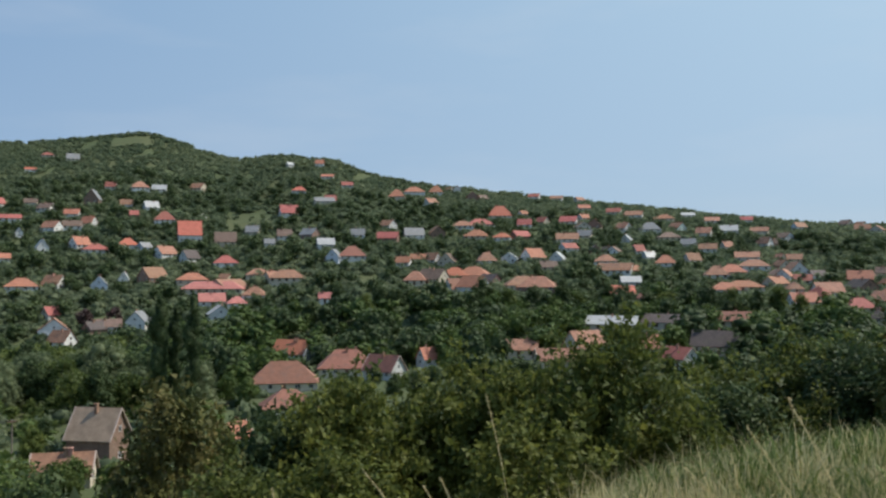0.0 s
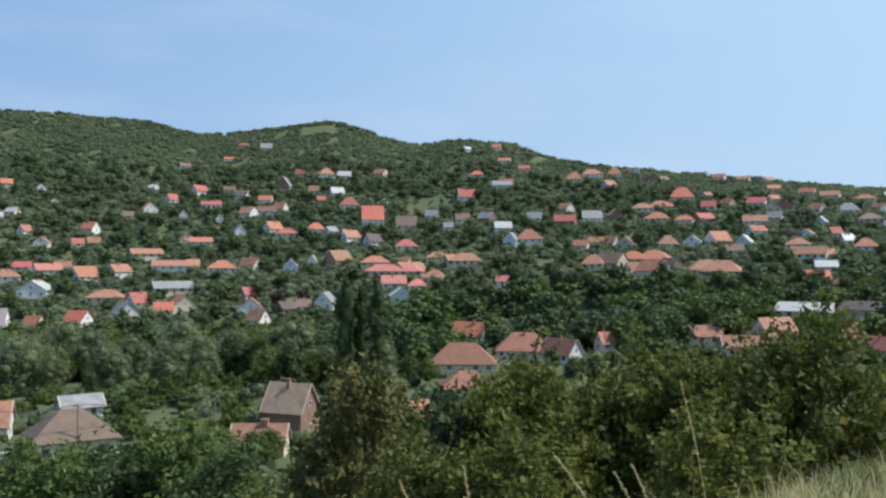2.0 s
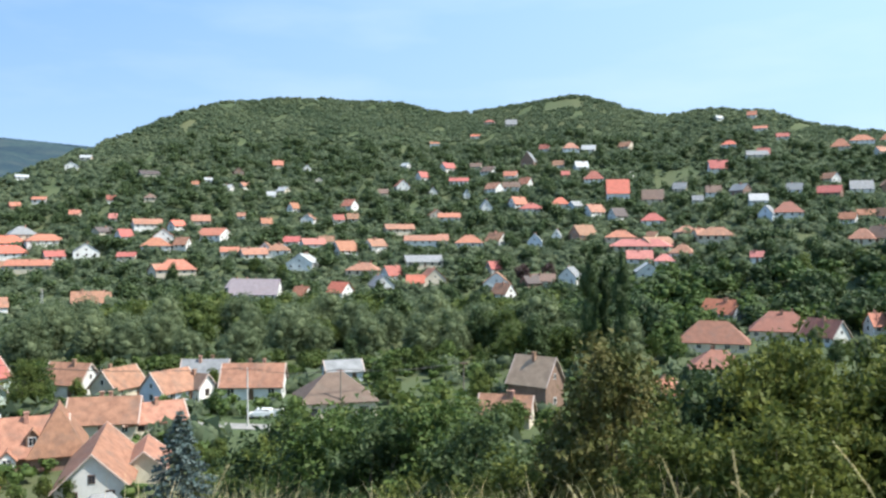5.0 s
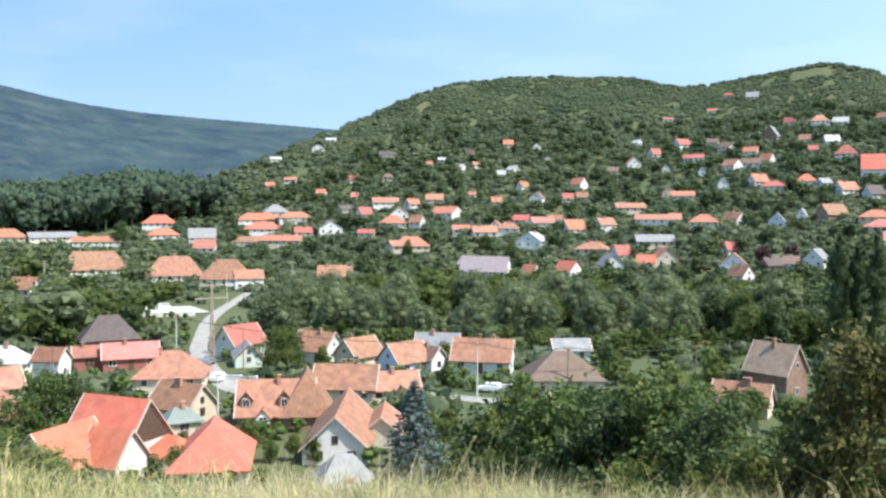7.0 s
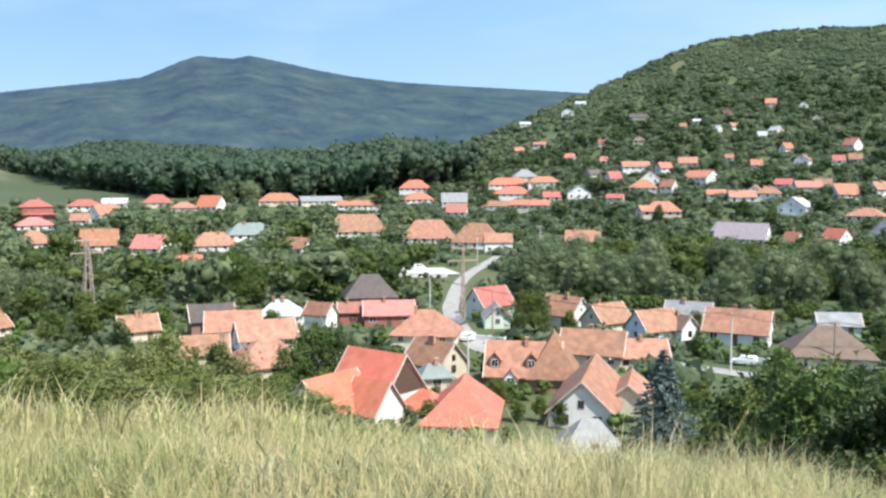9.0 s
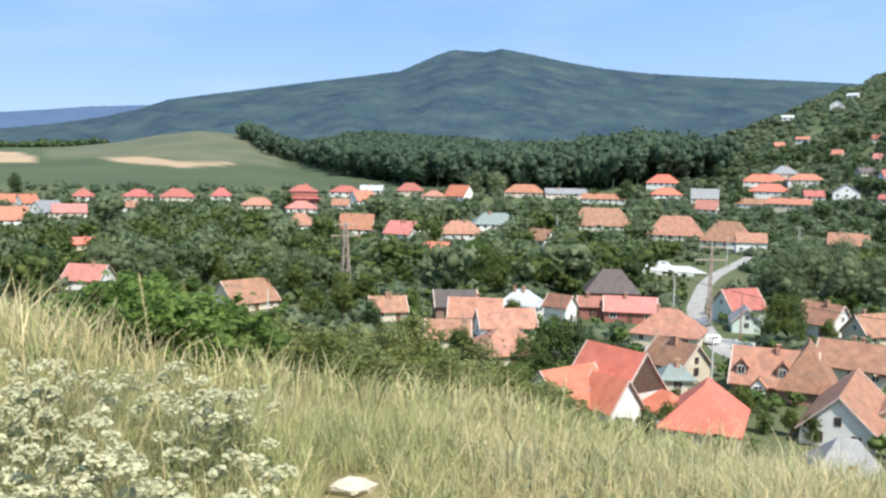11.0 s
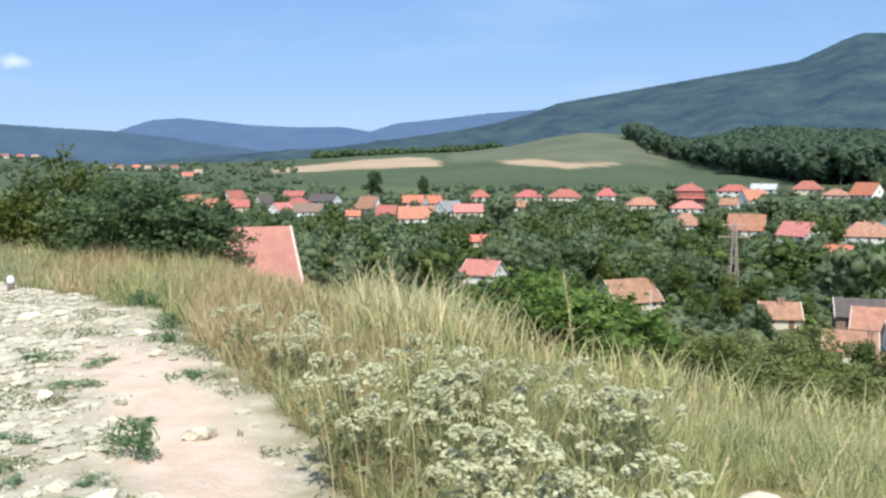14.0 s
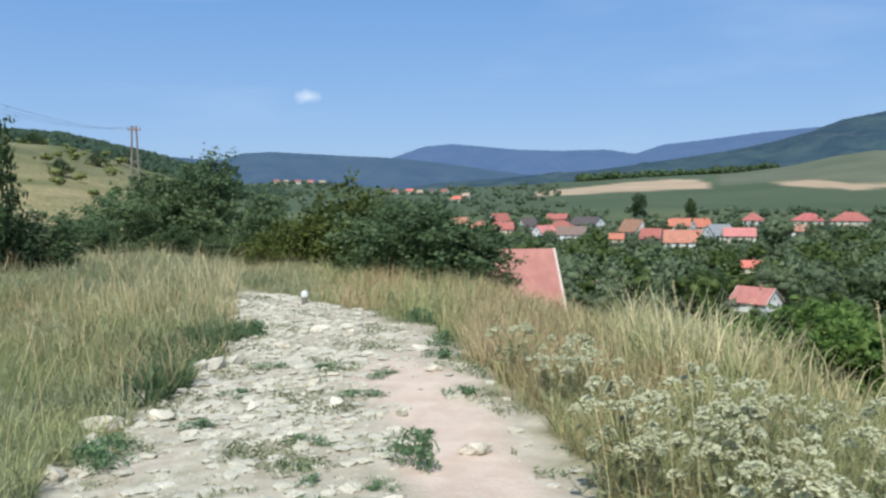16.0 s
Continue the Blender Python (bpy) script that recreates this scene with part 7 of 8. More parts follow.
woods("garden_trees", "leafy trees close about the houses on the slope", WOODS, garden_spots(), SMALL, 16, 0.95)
upper = lambda a, r: ridge_line(a)[0] * 0.66 < r < ridge_line(a)[0] + 25 and open_patch(a, r) and r > 700
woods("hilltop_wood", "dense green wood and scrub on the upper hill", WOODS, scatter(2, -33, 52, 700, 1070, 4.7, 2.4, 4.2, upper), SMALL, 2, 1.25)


def wood_edge(a):
    """The lowest sight line, in degrees, at which the plantation stands."""
    return np.interp(a, (50, 74, 77, 80.7, 82.9, 85.4, 86.6), (-3, -3, -1.05, -0.62, -0.05, 0.6, 1.4))


def plantation_spots():
    out = []
    for a, r, h in scatter(3, 54, 86.8, 545, 640, 5.6, 22, 27, homely=False) + scatter(33, 54, 87, 640, 1080, 8.5, 22, 26, homely=False):
        z = float(land(a, r))
        if math.degrees(math.atan2(z - EYE, r)) > wood_edge(a) and (a > 63 or z < 30 + 1.5 * (a - 56)) and a > 55.4:
            out.append((a, r, h * (1 - 0.3 * smooth((r - 700) / 300))))
    return out


woods("plantation", "dark even-aged plantation wood along the valley's edge", PLANTED, plantation_spots(), TALL, 3, 1.0)
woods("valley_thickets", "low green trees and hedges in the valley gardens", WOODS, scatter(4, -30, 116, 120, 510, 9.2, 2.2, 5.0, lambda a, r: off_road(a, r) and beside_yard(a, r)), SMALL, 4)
stream = lambda a, r: r < 325 - 0.8 * abs(a - 38)
woods("stream_trees", "green trees in a thick belt along the stream", LEAF, scatter(22, 19, 53.5, 255, 330, 9.5, 7.0, 11.0, stream), GROWN, 22)
woods("valley_trees", "green trees below the built-up slope", LEAF_FRESH, scatter(23, -30, 19, 235, 352, 8.6, 6.0, 11.0), GROWN, 23)
woods("valley_trees", "dark green trees below the built-up slope", LEAF_DARK, scatter(24, -30, 19, 230, 352, 11.0, 7.0, 12.0), GROWN, 24)
woods("valley_trees", "green trees between the street and the far gardens", LEAF, scatter(25, 58.8, 116, 205, 350, 13.5, 8.0, 13.5, beside_yard), GROWN, 25)
woods("valley_trees", "grey-green trees between the street and the far gardens", LEAF_WILLOW, scatter(26, 60, 112, 200, 400, 12.0, 7.5, 13.5, beside_yard), GROWN, 26)
woods("valley_trees", "dark green trees in the far gardens", LEAF_DARK, scatter(27, 60, 116, 240, 430, 15.0, 6.5, 12.0, beside_yard), GROWN, 27)
woods("garden_hedge_trees", "fruit trees and hedges between village houses", LEAF_FRESH, scatter(28, 14, 100, 80, 215, 5.2, 1.4, 3.6, off_road), UNEVEN, 28)
woods("streamside_bushes", "low green bushes along the stream below the willows", LEAF, scatter(29, 19, 54, 186, 214, 4.2, 2.0, 4.6, off_road), GROWN, 29)
woods("yard_edge_bushes", "low bushes and weeds before the paved yard", LEAF, scatter(30, 57.9, 61.8, 222, 262, 3.6, 0.8, 2.2, off_road), UNEVEN, 30)
edge_wood = lambda a, r: 90 < a < 131 and r > 1010 + 6 * (110 - a) and r < 1230
woods("field_edge_wood", "dark tree belts beyond the fields", LEAF_DARK, scatter(5, 95, 107, 900, 1230, 13, 6, 11, edge_wood, False), SMALL, 5)
woods("far_valley_trees", "haze-tinted grey-green trees and hedges about the far hamlet", WOODS, scatter(6, 108, 131, 470, 1000, 21, 2.5, 6, lambda a, r: r > 520 or a > 114), SMALL, 36)
woods("back_hill_wood", "dark wood on the hill behind the grassy bank", PLANTED, scatter(7, 126, 147, 660, 880, 6.2, 4.0, 6.0, lambda a, r: True, False), SMALL, 6)

woods("bank_scrub", "low olive scrub on the grassy bank above the track", LEAF_OLIVE, scatter(35, 129, 148, 34, 165, 6.0, 0.5, 1.6, homely=False), UNEVEN, 35, 1.3)

# ---- bushes, grass and stones close to the track ----
BUSH = [broadleaf(70 + k, 4.6, 5.0, 0.4, LEAF_WARM, "dense leafy green bush on the slope below the track", 8600, 0.074, 20, "bush", 0, 0.07, "slope bushes", 0.5, per=26, spread=0.2) for k in range(3)]
BUSH_BROWN = [broadleaf(80, 4.6, 4.2, 0.4, LEAF_BROWN, "leafy bush with browned, drying leaves on the slope", 7600, 0.074, 18, "bush", 0, 0.07, "slope bushes", 0.5, per=24, spread=0.19)]
BUSH_FRESH = [broadleaf(84 + k, 3.2, 3.6, 0.2, LEAF_WARM, "bright green shrub on the slope below the track", 5200, 0.066, 20, "bush", 0, 0.05, "slope bushes", 0.5, per=20, spread=0.15) for k in range(2)]
BUSH_OLIVE = [broadleaf(92 + k, 3.2, 3.8, 0.2, LEAF_OLIVE, "olive-green shrub among dry grass on the slope", 5200, 0.066, 18, "bush", 0, 0.05, "slope bushes", 0.5, per=20, spread=0.15) for k in range(2)]
BUSH_DARK = [broadleaf(88, 4.2, 5.2, 0.3, LEAF_DARK, "dark green bush beside the track", 7600, 0.078, 18, "bush", 0, 0.08, "slope bushes", 0.5, per=26, spread=0.2)]
TRACKSIDE = [broadleaf(74 + k, 4.6, 5.0, 0.3, LEAF_COOL, "rounded green bush beside the stony track", 8600, 0.078, 22, "bush", 0, 0.07, "trackside bushes", 0.5, per=26, spread=0.2) for k in range(3)]


def bush(kit, az, r, s, st):
    """A bush of the given kind; further down the slope the plants are small trees."""
    if r > 33:
        kit, s = {id(BUSH): (GROVE[0], s * 0.48), id(BUSH_DARK): (GROVE[2], s * 0.45), id(BUSH_FRESH): (GROVE[1], s * 0.38)}.get(id(kit), (kit, s))
    from_kit(kit, az, r, s, st)


bush(BUSH_BROWN, 16.4, 16.5, 0.72, 1.26)
bush(BUSH_BROWN, 18.9, 17.5, 0.6, 1.1)
bush(BUSH_BROWN, 20.6, 18.5, 0.5, 1.0)
bush(BUSH_FRESH, 22.4, 19.5, 0.62, 1.0)
bush(BUSH_DARK, 11.4, 19, 0.74, 1.3)
bush(BUSH, 8.2, 19, 0.76, 1.28)
bush(BUSH, 4.9, 19, 0.8, 1.34)
bush(BUSH, 0.6, 20.5, 0.86, 1.25)
bush(BUSH, -2.4, 20, 0.84, 1.38)
bush(BUSH, -5.6, 19.5, 0.84, 1.15)
bush(BUSH_FRESH, -8.4, 19, 1.1, 1.2)
bush(BUSH, -11.2, 19, 0.9, 1.24)
bush(BUSH, -14.8, 20, 0.7, 1.0)
bush(BUSH, -16.8, 26, 0.9, 1.2)
bush(BUSH_DARK, -18.6, 24, 0.8, 1.05)
bush(BUSH_DARK, -20.2, 28, 1.0, 1.15)
bush(BUSH, -22.4, 28, 1.0, 1.22)
bush(BUSH_FRESH, -22.2, 24.5, 0.9, 1.05)
bush(BUSH_DARK, -24.6, 27, 0.95, 1.15)
bush(BUSH_DARK, -26.8, 25, 0.8, 1.1)
bush(BUSH, -28.6, 27, 1.0, 1.15)
bush(BUSH_BROWN, -29.0, 20, 0.8, 1.1)
bush(BUSH_DARK, 22.8, 24, 0.7, 1.1)
bush(BUSH_FRESH, 28.5, 28, 0.95, 1.1)
bush(BUSH, 32.5, 31, 0.72, 1.0)
bush(BUSH, 36.5, 36, 0.78, 1.0)
bush(BUSH_FRESH, 23.0, 16, 0.66, 1.0)
bush(BUSH_DARK, -22.5, 32, 1.1, 1.2)
bush(BUSH_DARK, -17.8, 31, 1.0, 1.2)
bush(BUSH, -25.8, 32, 1.1, 1.15)
bush(BUSH_FRESH, -6.0, 11, 0.55, 1.0)
bush(BUSH_FRESH, 7.0, 12, 0.62, 1.0)
bush(BUSH_FRESH, 12.8, 12.5, 0.62, 1.0)
bush(BUSH_FRESH, 34.5, 48, 1.1, 1.1)
bush(BUSH, 30.5, 46, 1, 1.0)
bush(BUSH_FRESH, 38.5, 56, 1, 1.0)
bush(BUSH_DARK, 26.8, 40, 0.95, 1.0)
bush(BUSH, 13.5, 21, 0.66, 1.0)
bush(BUSH, 6.5, 24, 0.72, 1.0)
bush(BUSH_DARK, 22.0, 34, 0.95, 1.0)
bush(BUSH_FRESH, 20.0, 42, 1.1, 1.1)
bush(BUSH, 16.0, 36, 0.9, 1.0)
bush(BUSH_DARK, 10.5, 34, 0.95, 1.0)
bush(BUSH_FRESH, 30.0, 20, 0.6, 1.0)
bush(BUSH, 40.5, 46, 0.7, 1.0)
bush(BUSH_OLIVE, 72.0, 19, 0.62, 0.9)
bush(BUSH_OLIVE, 76.0, 22, 0.78, 0.95)
bush(BUSH_OLIVE, 80.0, 28, 0.9, 0.9)
bush(BUSH_OLIVE, 84.0, 20, 0.56, 1.0)
bush(BUSH_FRESH, 88.0, 14, 0.47, 0.95)
bush(BUSH_OLIVE, 91.5, 15, 0.48, 0.95)
bush(BUSH_OLIVE, 94.5, 17, 0.5, 0.9)
bush(BUSH_OLIVE, 82.0, 36, 0.88, 0.9)
bush(BUSH_FRESH, 86.5, 30, 0.8, 0.9)
bush(BUSH, 79.0, 40, 0.65, 0.9)
bush(BUSH_OLIVE, 74.0, 36, 0.78, 0.9)
bush(BUSH_FRESH, 70.0, 33, 0.85, 0.8)
bush(BUSH_OLIVE, 78.0, 15, 0.5, 0.9)
bush(BUSH_OLIVE, 90.0, 36, 0.94, 0.9)
bush(BUSH_BROWN, 94.0, 44, 0.62, 0.9)
bush(BUSH_FRESH, 97.5, 28, 0.62, 0.9)
bush(BUSH_OLIVE, 99.5, 40, 0.69, 0.8)
bush(BUSH, 103.0, 50, 0.5, 0.8)
bush(BUSH_DARK, 101.0, 66, 0.75, 0.9)
bush(BUSH, 96.0, 70, 0.85, 1.0)
bush(BUSH_DARK, 105.5, 80, 0.6, 0.9)
bush(BUSH_OLIVE, 67.0, 26, 0.7, 0.8)
# leafy saplings in the grass at the edge of the slope
SAPLING = [broadleaf(96 + k, 3.2, 3.8, 0.1, LEAF_BRIGHT, "bright green leafy sapling in the dry grass", 2600, 0.13, 14, "bush", 0, 0.05, "edge saplings", 0.5, per=16, spread=0.2) for k in range(2)]
for az, r, s, st in ((97.4, 11.0, 0.28, 0.7), (94.9, 9.6, 0.32, 0.8), (93.0, 9.8, 0.36, 0.85), (91.2, 9.0, 0.32, 0.8), (89.6, 9.6, 0.36, 0.8), (87.6, 10.5, 0.4, 0.8), (92.4, 11.8, 0.4, 0.9), (85.6, 11, 0.34, 0.8)):
    from_kit(SAPLING, az, r, s, st)
# bushes by the track, leafy down to the grass
for kit, az, r, s, st in ((TRACKSIDE, 117.0, 21, 0.9, 0.47), (TRACKSIDE, 114.6, 20.5, 0.55, 0.55), (TRACKSIDE, 118.6, 22, 0.8, 0.55), (BUSH_FRESH, 121.0, 24, 0.95, 0.8), (BUSH_FRESH, 123.4, 25, 0.8, 0.75), (BUSH_BROWN, 121.6, 27, 0.7, 0.6),
                          (TRACKSIDE, 128.9, 27, 0.74, 0.62), (BUSH_FRESH, 126.0, 26, 0.7, 0.6), (TRACKSIDE, 131.2, 28, 0.85, 0.68), (TRACKSIDE, 133.4, 28, 0.8, 0.66), (TRACKSIDE, 135.8, 26, 0.55, 0.6),
                          (BUSH_DARK, 143.2, 17, 0.42, 1.45), (TRACKSIDE, 140.4, 18, 0.4, 0.6), (TRACKSIDE, 137.6, 23, 0.36, 0.55), (BUSH_FRESH, 127.6, 24.5, 0.5, 0.5), (TRACKSIDE, 132.4, 25.5, 0.36, 0.5), (TRACKSIDE, 130.2, 25, 0.36, 0.45)):
    ob = from_kit(kit, az, r, s, st * 1.3)
    ob.matrix_basis = Matrix.Translation((0, 0, -1.2 * s * st)) @ ob.matrix_basis
bush(BUSH_DARK, 139.0, 95, 0.7, 0.6)
bush(BUSH_DARK, 137.0, 120, 0.8, 0.5)
bush(BUSH_DARK, 140.5, 140, 0.9, 0.5)
bush(BUSH_DARK, 135.5, 150, 0.8, 0.5)
bush(BUSH_DARK, 133.5, 70, 0.5, 0.6)
bush(BUSH_FRESH, 136.0, 80, 0.45, 0.6)
bush(BUSH_DARK, 138.2, 158, 0.8, 0.5)
bush(BUSH_DARK, 134.5, 105, 0.6, 0.5)
# low shrubs on the slope just below the grass
for k, (az, r, high) in enumerate(((86, 11, 0.95), (84, 13, 1.1), (82, 10, 0.8), (80, 13, 1.0), (78, 11, 0.82), (76, 14, 1.0), (74, 10.5, 0.68), (72, 13, 0.85), (70, 12, 0.7), (68, 14, 0.82), (66, 13, 0.6), (64, 15, 0.65),
                                   (83, 17, 1.5), (79, 18, 1.4), (75, 18, 1.3), (71, 17, 1.1), (67, 18, 1.04))):
    from_kit((BUSH_OLIVE, BUSH_OLIVE, BUSH_FRESH)[k % 3], az, r, high / 3.2 / 0.62, 0.62)


def blades(rs, az, r, tall, wide, lean=0.35):
    """Bent grass blades standing on the land. Returns vertices and triangles."""
    n = len(az)
    x, y = -np.sin(np.radians(az)) * r, np.cos(np.radians(az)) * r
    root = np.stack([x, y, land(az, r) - 0.02], 1)
    a = rs.rand(n) * 6.283
    side = np.stack([np.cos(a), np.sin(a), np.zeros(n)], 1) * (wide * rs.uniform(0.6, 1.4, n))[:, None]
    h = tall * rs.uniform(0.5, 1.25, n)
    b = rs.normal(size=(n, 2)) * lean
    bend = np.stack([b[:, 0] * h, b[:, 1] * h, np.zeros(n)], 1)
    up = np.array([0, 0, 1.0])
    mid = root + up * (h * 0.6)[:, None] + bend * 0.35
    tip = root + up * (h * (1 - 0.25 * np.abs(b).max(1)))[:, None] + bend
    v = np.stack([root - side, root + side, mid - side * 0.7, mid + side * 0.7, tip], 1).reshape(-1, 3)
    k = np.arange(n)[:, None] * 5
    f = np.concatenate([k + [0, 1, 3], k + [0, 3, 2], k + [2, 3, 4]])
    return v, f


STRAW = surface("dry_grass", (0.48, 0.41, 0.21), (0.70, 0.61, 0.36), 0.8, 0.75, per_island=0.3, through_light=0.35)
RUSSET = surface("russet_grass", (0.34, 0.25, 0.125), (0.53, 0.42, 0.235), 0.8, 0.75, per_island=0.25, through_light=0.3)
SWARD = surface("green_grass", (0.23, 0.25, 0.095), (0.43, 0.43, 0.20), 0.9, 0.7, per_island=0.3, through_light=0.35)
HERB = surface("grey_green_herb", (0.19, 0.21, 0.105), (0.35, 0.36, 0.21), 0.7, 0.75, per_island=0.3, through_light=0.35)
UMBEL = surface("umbel_flower", (0.41, 0.40, 0.24), (0.57, 0.555, 0.37), 6.0, 0.8, per_island=0.12, through_light=0.3)
STALK = surface("stalk", (0.20, 0.22, 0.09), (0.34, 0.31, 0.15), 3.0, 0.8, per_island=0.25, through_light=0.2)


def sward(name, label, material, seed, count, az0, az1, r0, r1, tall, wide, patch=0.0, lean=0.35):
    """Grass in clumps of uneven height, thick in some patches and thin in others."""
    rs = np.random.RandomState(seed)
    clumps = count // 14
    ca, cr = rs.uniform(az0, az1, clumps), r0 + (r1 - r0) * rs.rand(clumps) ** 1.35
    cx, cy = -np.sin(np.radians(ca)) * cr, np.cos(np.radians(ca)) * cr
    ch = rs.uniform(0.45, 1.3, clumps)
    k = rs.randint(clumps, size=count)
    spread = 0.06 + 0.012 * cr[k]
    x, y = cx[k] + rs.normal(size=count) * spread, cy[k] + rs.normal(size=count) * spread
    az, r = np.degrees(np.arctan2(-x, y)), np.hypot(x, y)
    az = (az + 100) % 360 - 100
    keep = (track_mask(az, r) < 0.2 + 0.2 * rs.rand(count)) & (ripple(x + seed * 3.1, y, 0.9) + 0.5 * ripple(y, x + seed, 0.31) > patch) & (r > r0 * 0.8)
    thin = smooth((az + 10) / 3) * smooth((22 - az) / 3)  # little grass under the bushes
    keep &= rs.rand(count) > np.maximum(0.86 * thin, 0.5 * smooth((-8 - az) / 3) * (ripple(x, y, 0.6) < 0.2))
    keep &= (np.abs(az - 79.2) > 2.4) | (r < 3.5) | (r > 5.0)  # a stone lies here
    h = tall * ch[k][keep] * (1 + 0.3 * ripple(x[keep], y[keep], 0.7)) * (1 - 0.3 * smooth((az[keep] - 52) / 5) * smooth((94 - az[keep]) / 5))
    return tagged(new(name, mesh_of(name, *blades(rs, az[keep], r[keep], h, wide, lean), materials=(material,))), label, "grass", kind="stuff")


sward("dry_grass", "tall dry straw-coloured grass on the hillside", STRAW, 1, 66000, -33, 113, 2.2, 9.0, 0.38, 0.0020, -0.25, 0.35)
sward("fine_grass", "fine pale grass bent over on the hillside", STRAW, 9, 64000, -33, 113, 2.2, 8.0, 0.27, 0.0020, -0.7, 0.7)
sward("green_grass", "green grass among the dry grass", SWARD, 2, 60000, -33, 118, 2.0, 9.0, 0.30, 0.0030, -0.35, 0.5)
sward("russet_grass", "russet seeding grass near the track", RUSSET, 14, 15000, 94, 117, 4.5, 17.0, 0.42, 0.0032, -0.1, 0.45)
sward("green_grass", "olive-green grass on the slope beside the track", SWARD, 16, 30000, 72, 112, 2.3, 7.0, 0.36, 0.0028, -0.6, 0.45)
sward("meadow_herbs", "grey-green herbs low in the grass", HERB, 12, 26000, -33, 118, 2.2, 9.0, 0.28, 0.008, -0.1, 0.6)
sward("dry_grass", "tall dry grass at the crest on the right of the slope", STRAW, 10, 5000, -33, -6, 4.5, 11.0, 0.36, 0.004, -0.2)
sward("green_grass", "dull green grass on the shoulder of the slope", SWARD, 21, 12000, -34, -12, 9.0, 23.0, 0.3, 0.006, -0.3)
# dark leaves added here as the shade lying on the shoulder
sward("slope_weeds", "dark green weeds added to paint the shade on the slope's shoulder", LEAF_FRESH, 22, 20000, -34, -10, 7.0, 22.0, 0.3, 0.009, -0.3, 0.6)
sward("dry_grass", "russet dry grass along the crest by the track", RUSSET, 3, 26000, 98, 122, 7.0, 21.0, 0.4, 0.0042, -0.1, 0.5)
sward("green_grass", "greenish grass on the crest by the track", SWARD, 4, 12000, 98, 124, 6.0, 22.0, 0.38, 0.008, -0.1, 0.5)
sward("dry_grass", "dry grass on the bank above the track", STRAW, 5, 14000, 124, 148, 7.0, 34.0, 0.42, 0.0042, 0.3)
sward("green_grass", "grey-green grass on the bank above the track", HERB, 6, 64000, 124, 148, 4.0, 24.0, 0.2, 0.005, -0.8, 0.6)
sward("feathery_grass", "tall pale feathery grass before the trackside bushes", STRAW, 31, 3500, 125, 136, 11.0, 17.0, 0.62, 0.0036, 0.2, 0.35)
sward("meadow_herbs", "low dark green herbs in a mound beside the track", LEAF_COOL, 34, 12000, 125, 134, 7.5, 11.5, 0.26, 0.008, -0.3, 0.6)
sward("russet_grass", "russet dry grass on the bank above the track", RUSSET, 32, 8000, 124, 148, 8.0, 26.0, 0.42, 0.0040, -0.1, 0.45)
sward("green_grass", "olive grass and weeds beside the track", SWARD, 33, 16000, 130, 148, 4.5, 14.0, 0.34, 0.0034, -0.2, 0.5)
sward("slope_grass", "dry grass between the shrubs on the slope", STRAW, 7, 56000, 56, 104, 8.0, 42.0, 0.62, 0.006, -0.4)
sward("slope_weeds", "green weeds between the shrubs on the slope", SWARD, 8, 48000, 56, 104, 8.0, 45.0, 0.55, 0.009, -0.6, 0.55)


def edge_herbs(seed, count):
    """Sparse short herbs where the grass creeps onto the track."""
    rs = np.random.RandomState(seed)
    az, r = rs.uniform(100, 148, count), 3.2 + 15 * rs.rand(count) ** 1.2
    m = track_mask(az, r)
    x, y = -np.sin(np.radians(az)) * r, np.cos(np.radians(az)) * r
    keep = (m > 0.05) & (rs.rand(count) > m * 0.55) & (rut_mask(az, r) < 0.3) & (ripple(x, y, 0.25) + ripple(y, x, 0.6) > -0.1 + 0.45 * m)
    return tagged(new("track_herbs", mesh_of("track_herbs", *blades(rs, az[keep], r[keep], 0.05, 0.005, 0.9), materials=(HERB,))), "short herbs creeping onto the stony track", "grass", kind="stuff")


edge_herbs(31, 90000)


def ground_cover(seed, count):
    """Flat grey-green plants and dry thatch in patches between the stones of the track."""
    rs = np.random.RandomState(seed)
    az, r = rs.uniform(100, 147, count), 3.0 + 15 * rs.rand(count) ** 1.3
    x, y = -np.sin(np.radians(az)) * r, np.cos(np.radians(az)) * r
    thick = ripple(x, y, 0.42) + 0.7 * ripple(y + 3, x, 0.17)
    keep = (track_mask(az, r) > 0.1) & (rut_mask(az, r) < 0.35) & (thick > 0.05 + 0.6 * rs.rand(count))
    x, y, az, r = x[keep], y[keep], az[keep], r[keep]
    p = np.stack([x, y, land(az, r) + 0.006 + 0.028 * rs.rand(len(x))], 1)
    return tagged(new("track_plants", mesh_of("track_plants", *leaves(rs, p, np.tile([0, 0, 1.0], (len(p), 1)), 0.024, 0.3, 0.45), materials=(CREEPER,))), "flat grey-green plants between the stones of the track", "ground cover", kind="stuff")


CREEPER = surface("creeping_plant", (0.13, 0.155, 0.075), (0.27, 0.275, 0.155), 0.9, 0.8, per_island=0.25, through_light=0.2)
ground_cover(41, 90000)

# ---- stones, weeds, white umbels and tall stalks by the track ----
LIMESTONE = surface("limestone", (0.42, 0.370, 0.28), (0.61, 0.545, 0.42), 6.0, 0.9, 0.6, per_object=0.12, per_island=0.12, stain=(0.40, 0.36, 0.31))
WEED = surface("track_weed", (0.085, 0.150, 0.070), (0.17, 0.245, 0.115), 3.0, 0.7, per_island=0.25, through_light=0.25)


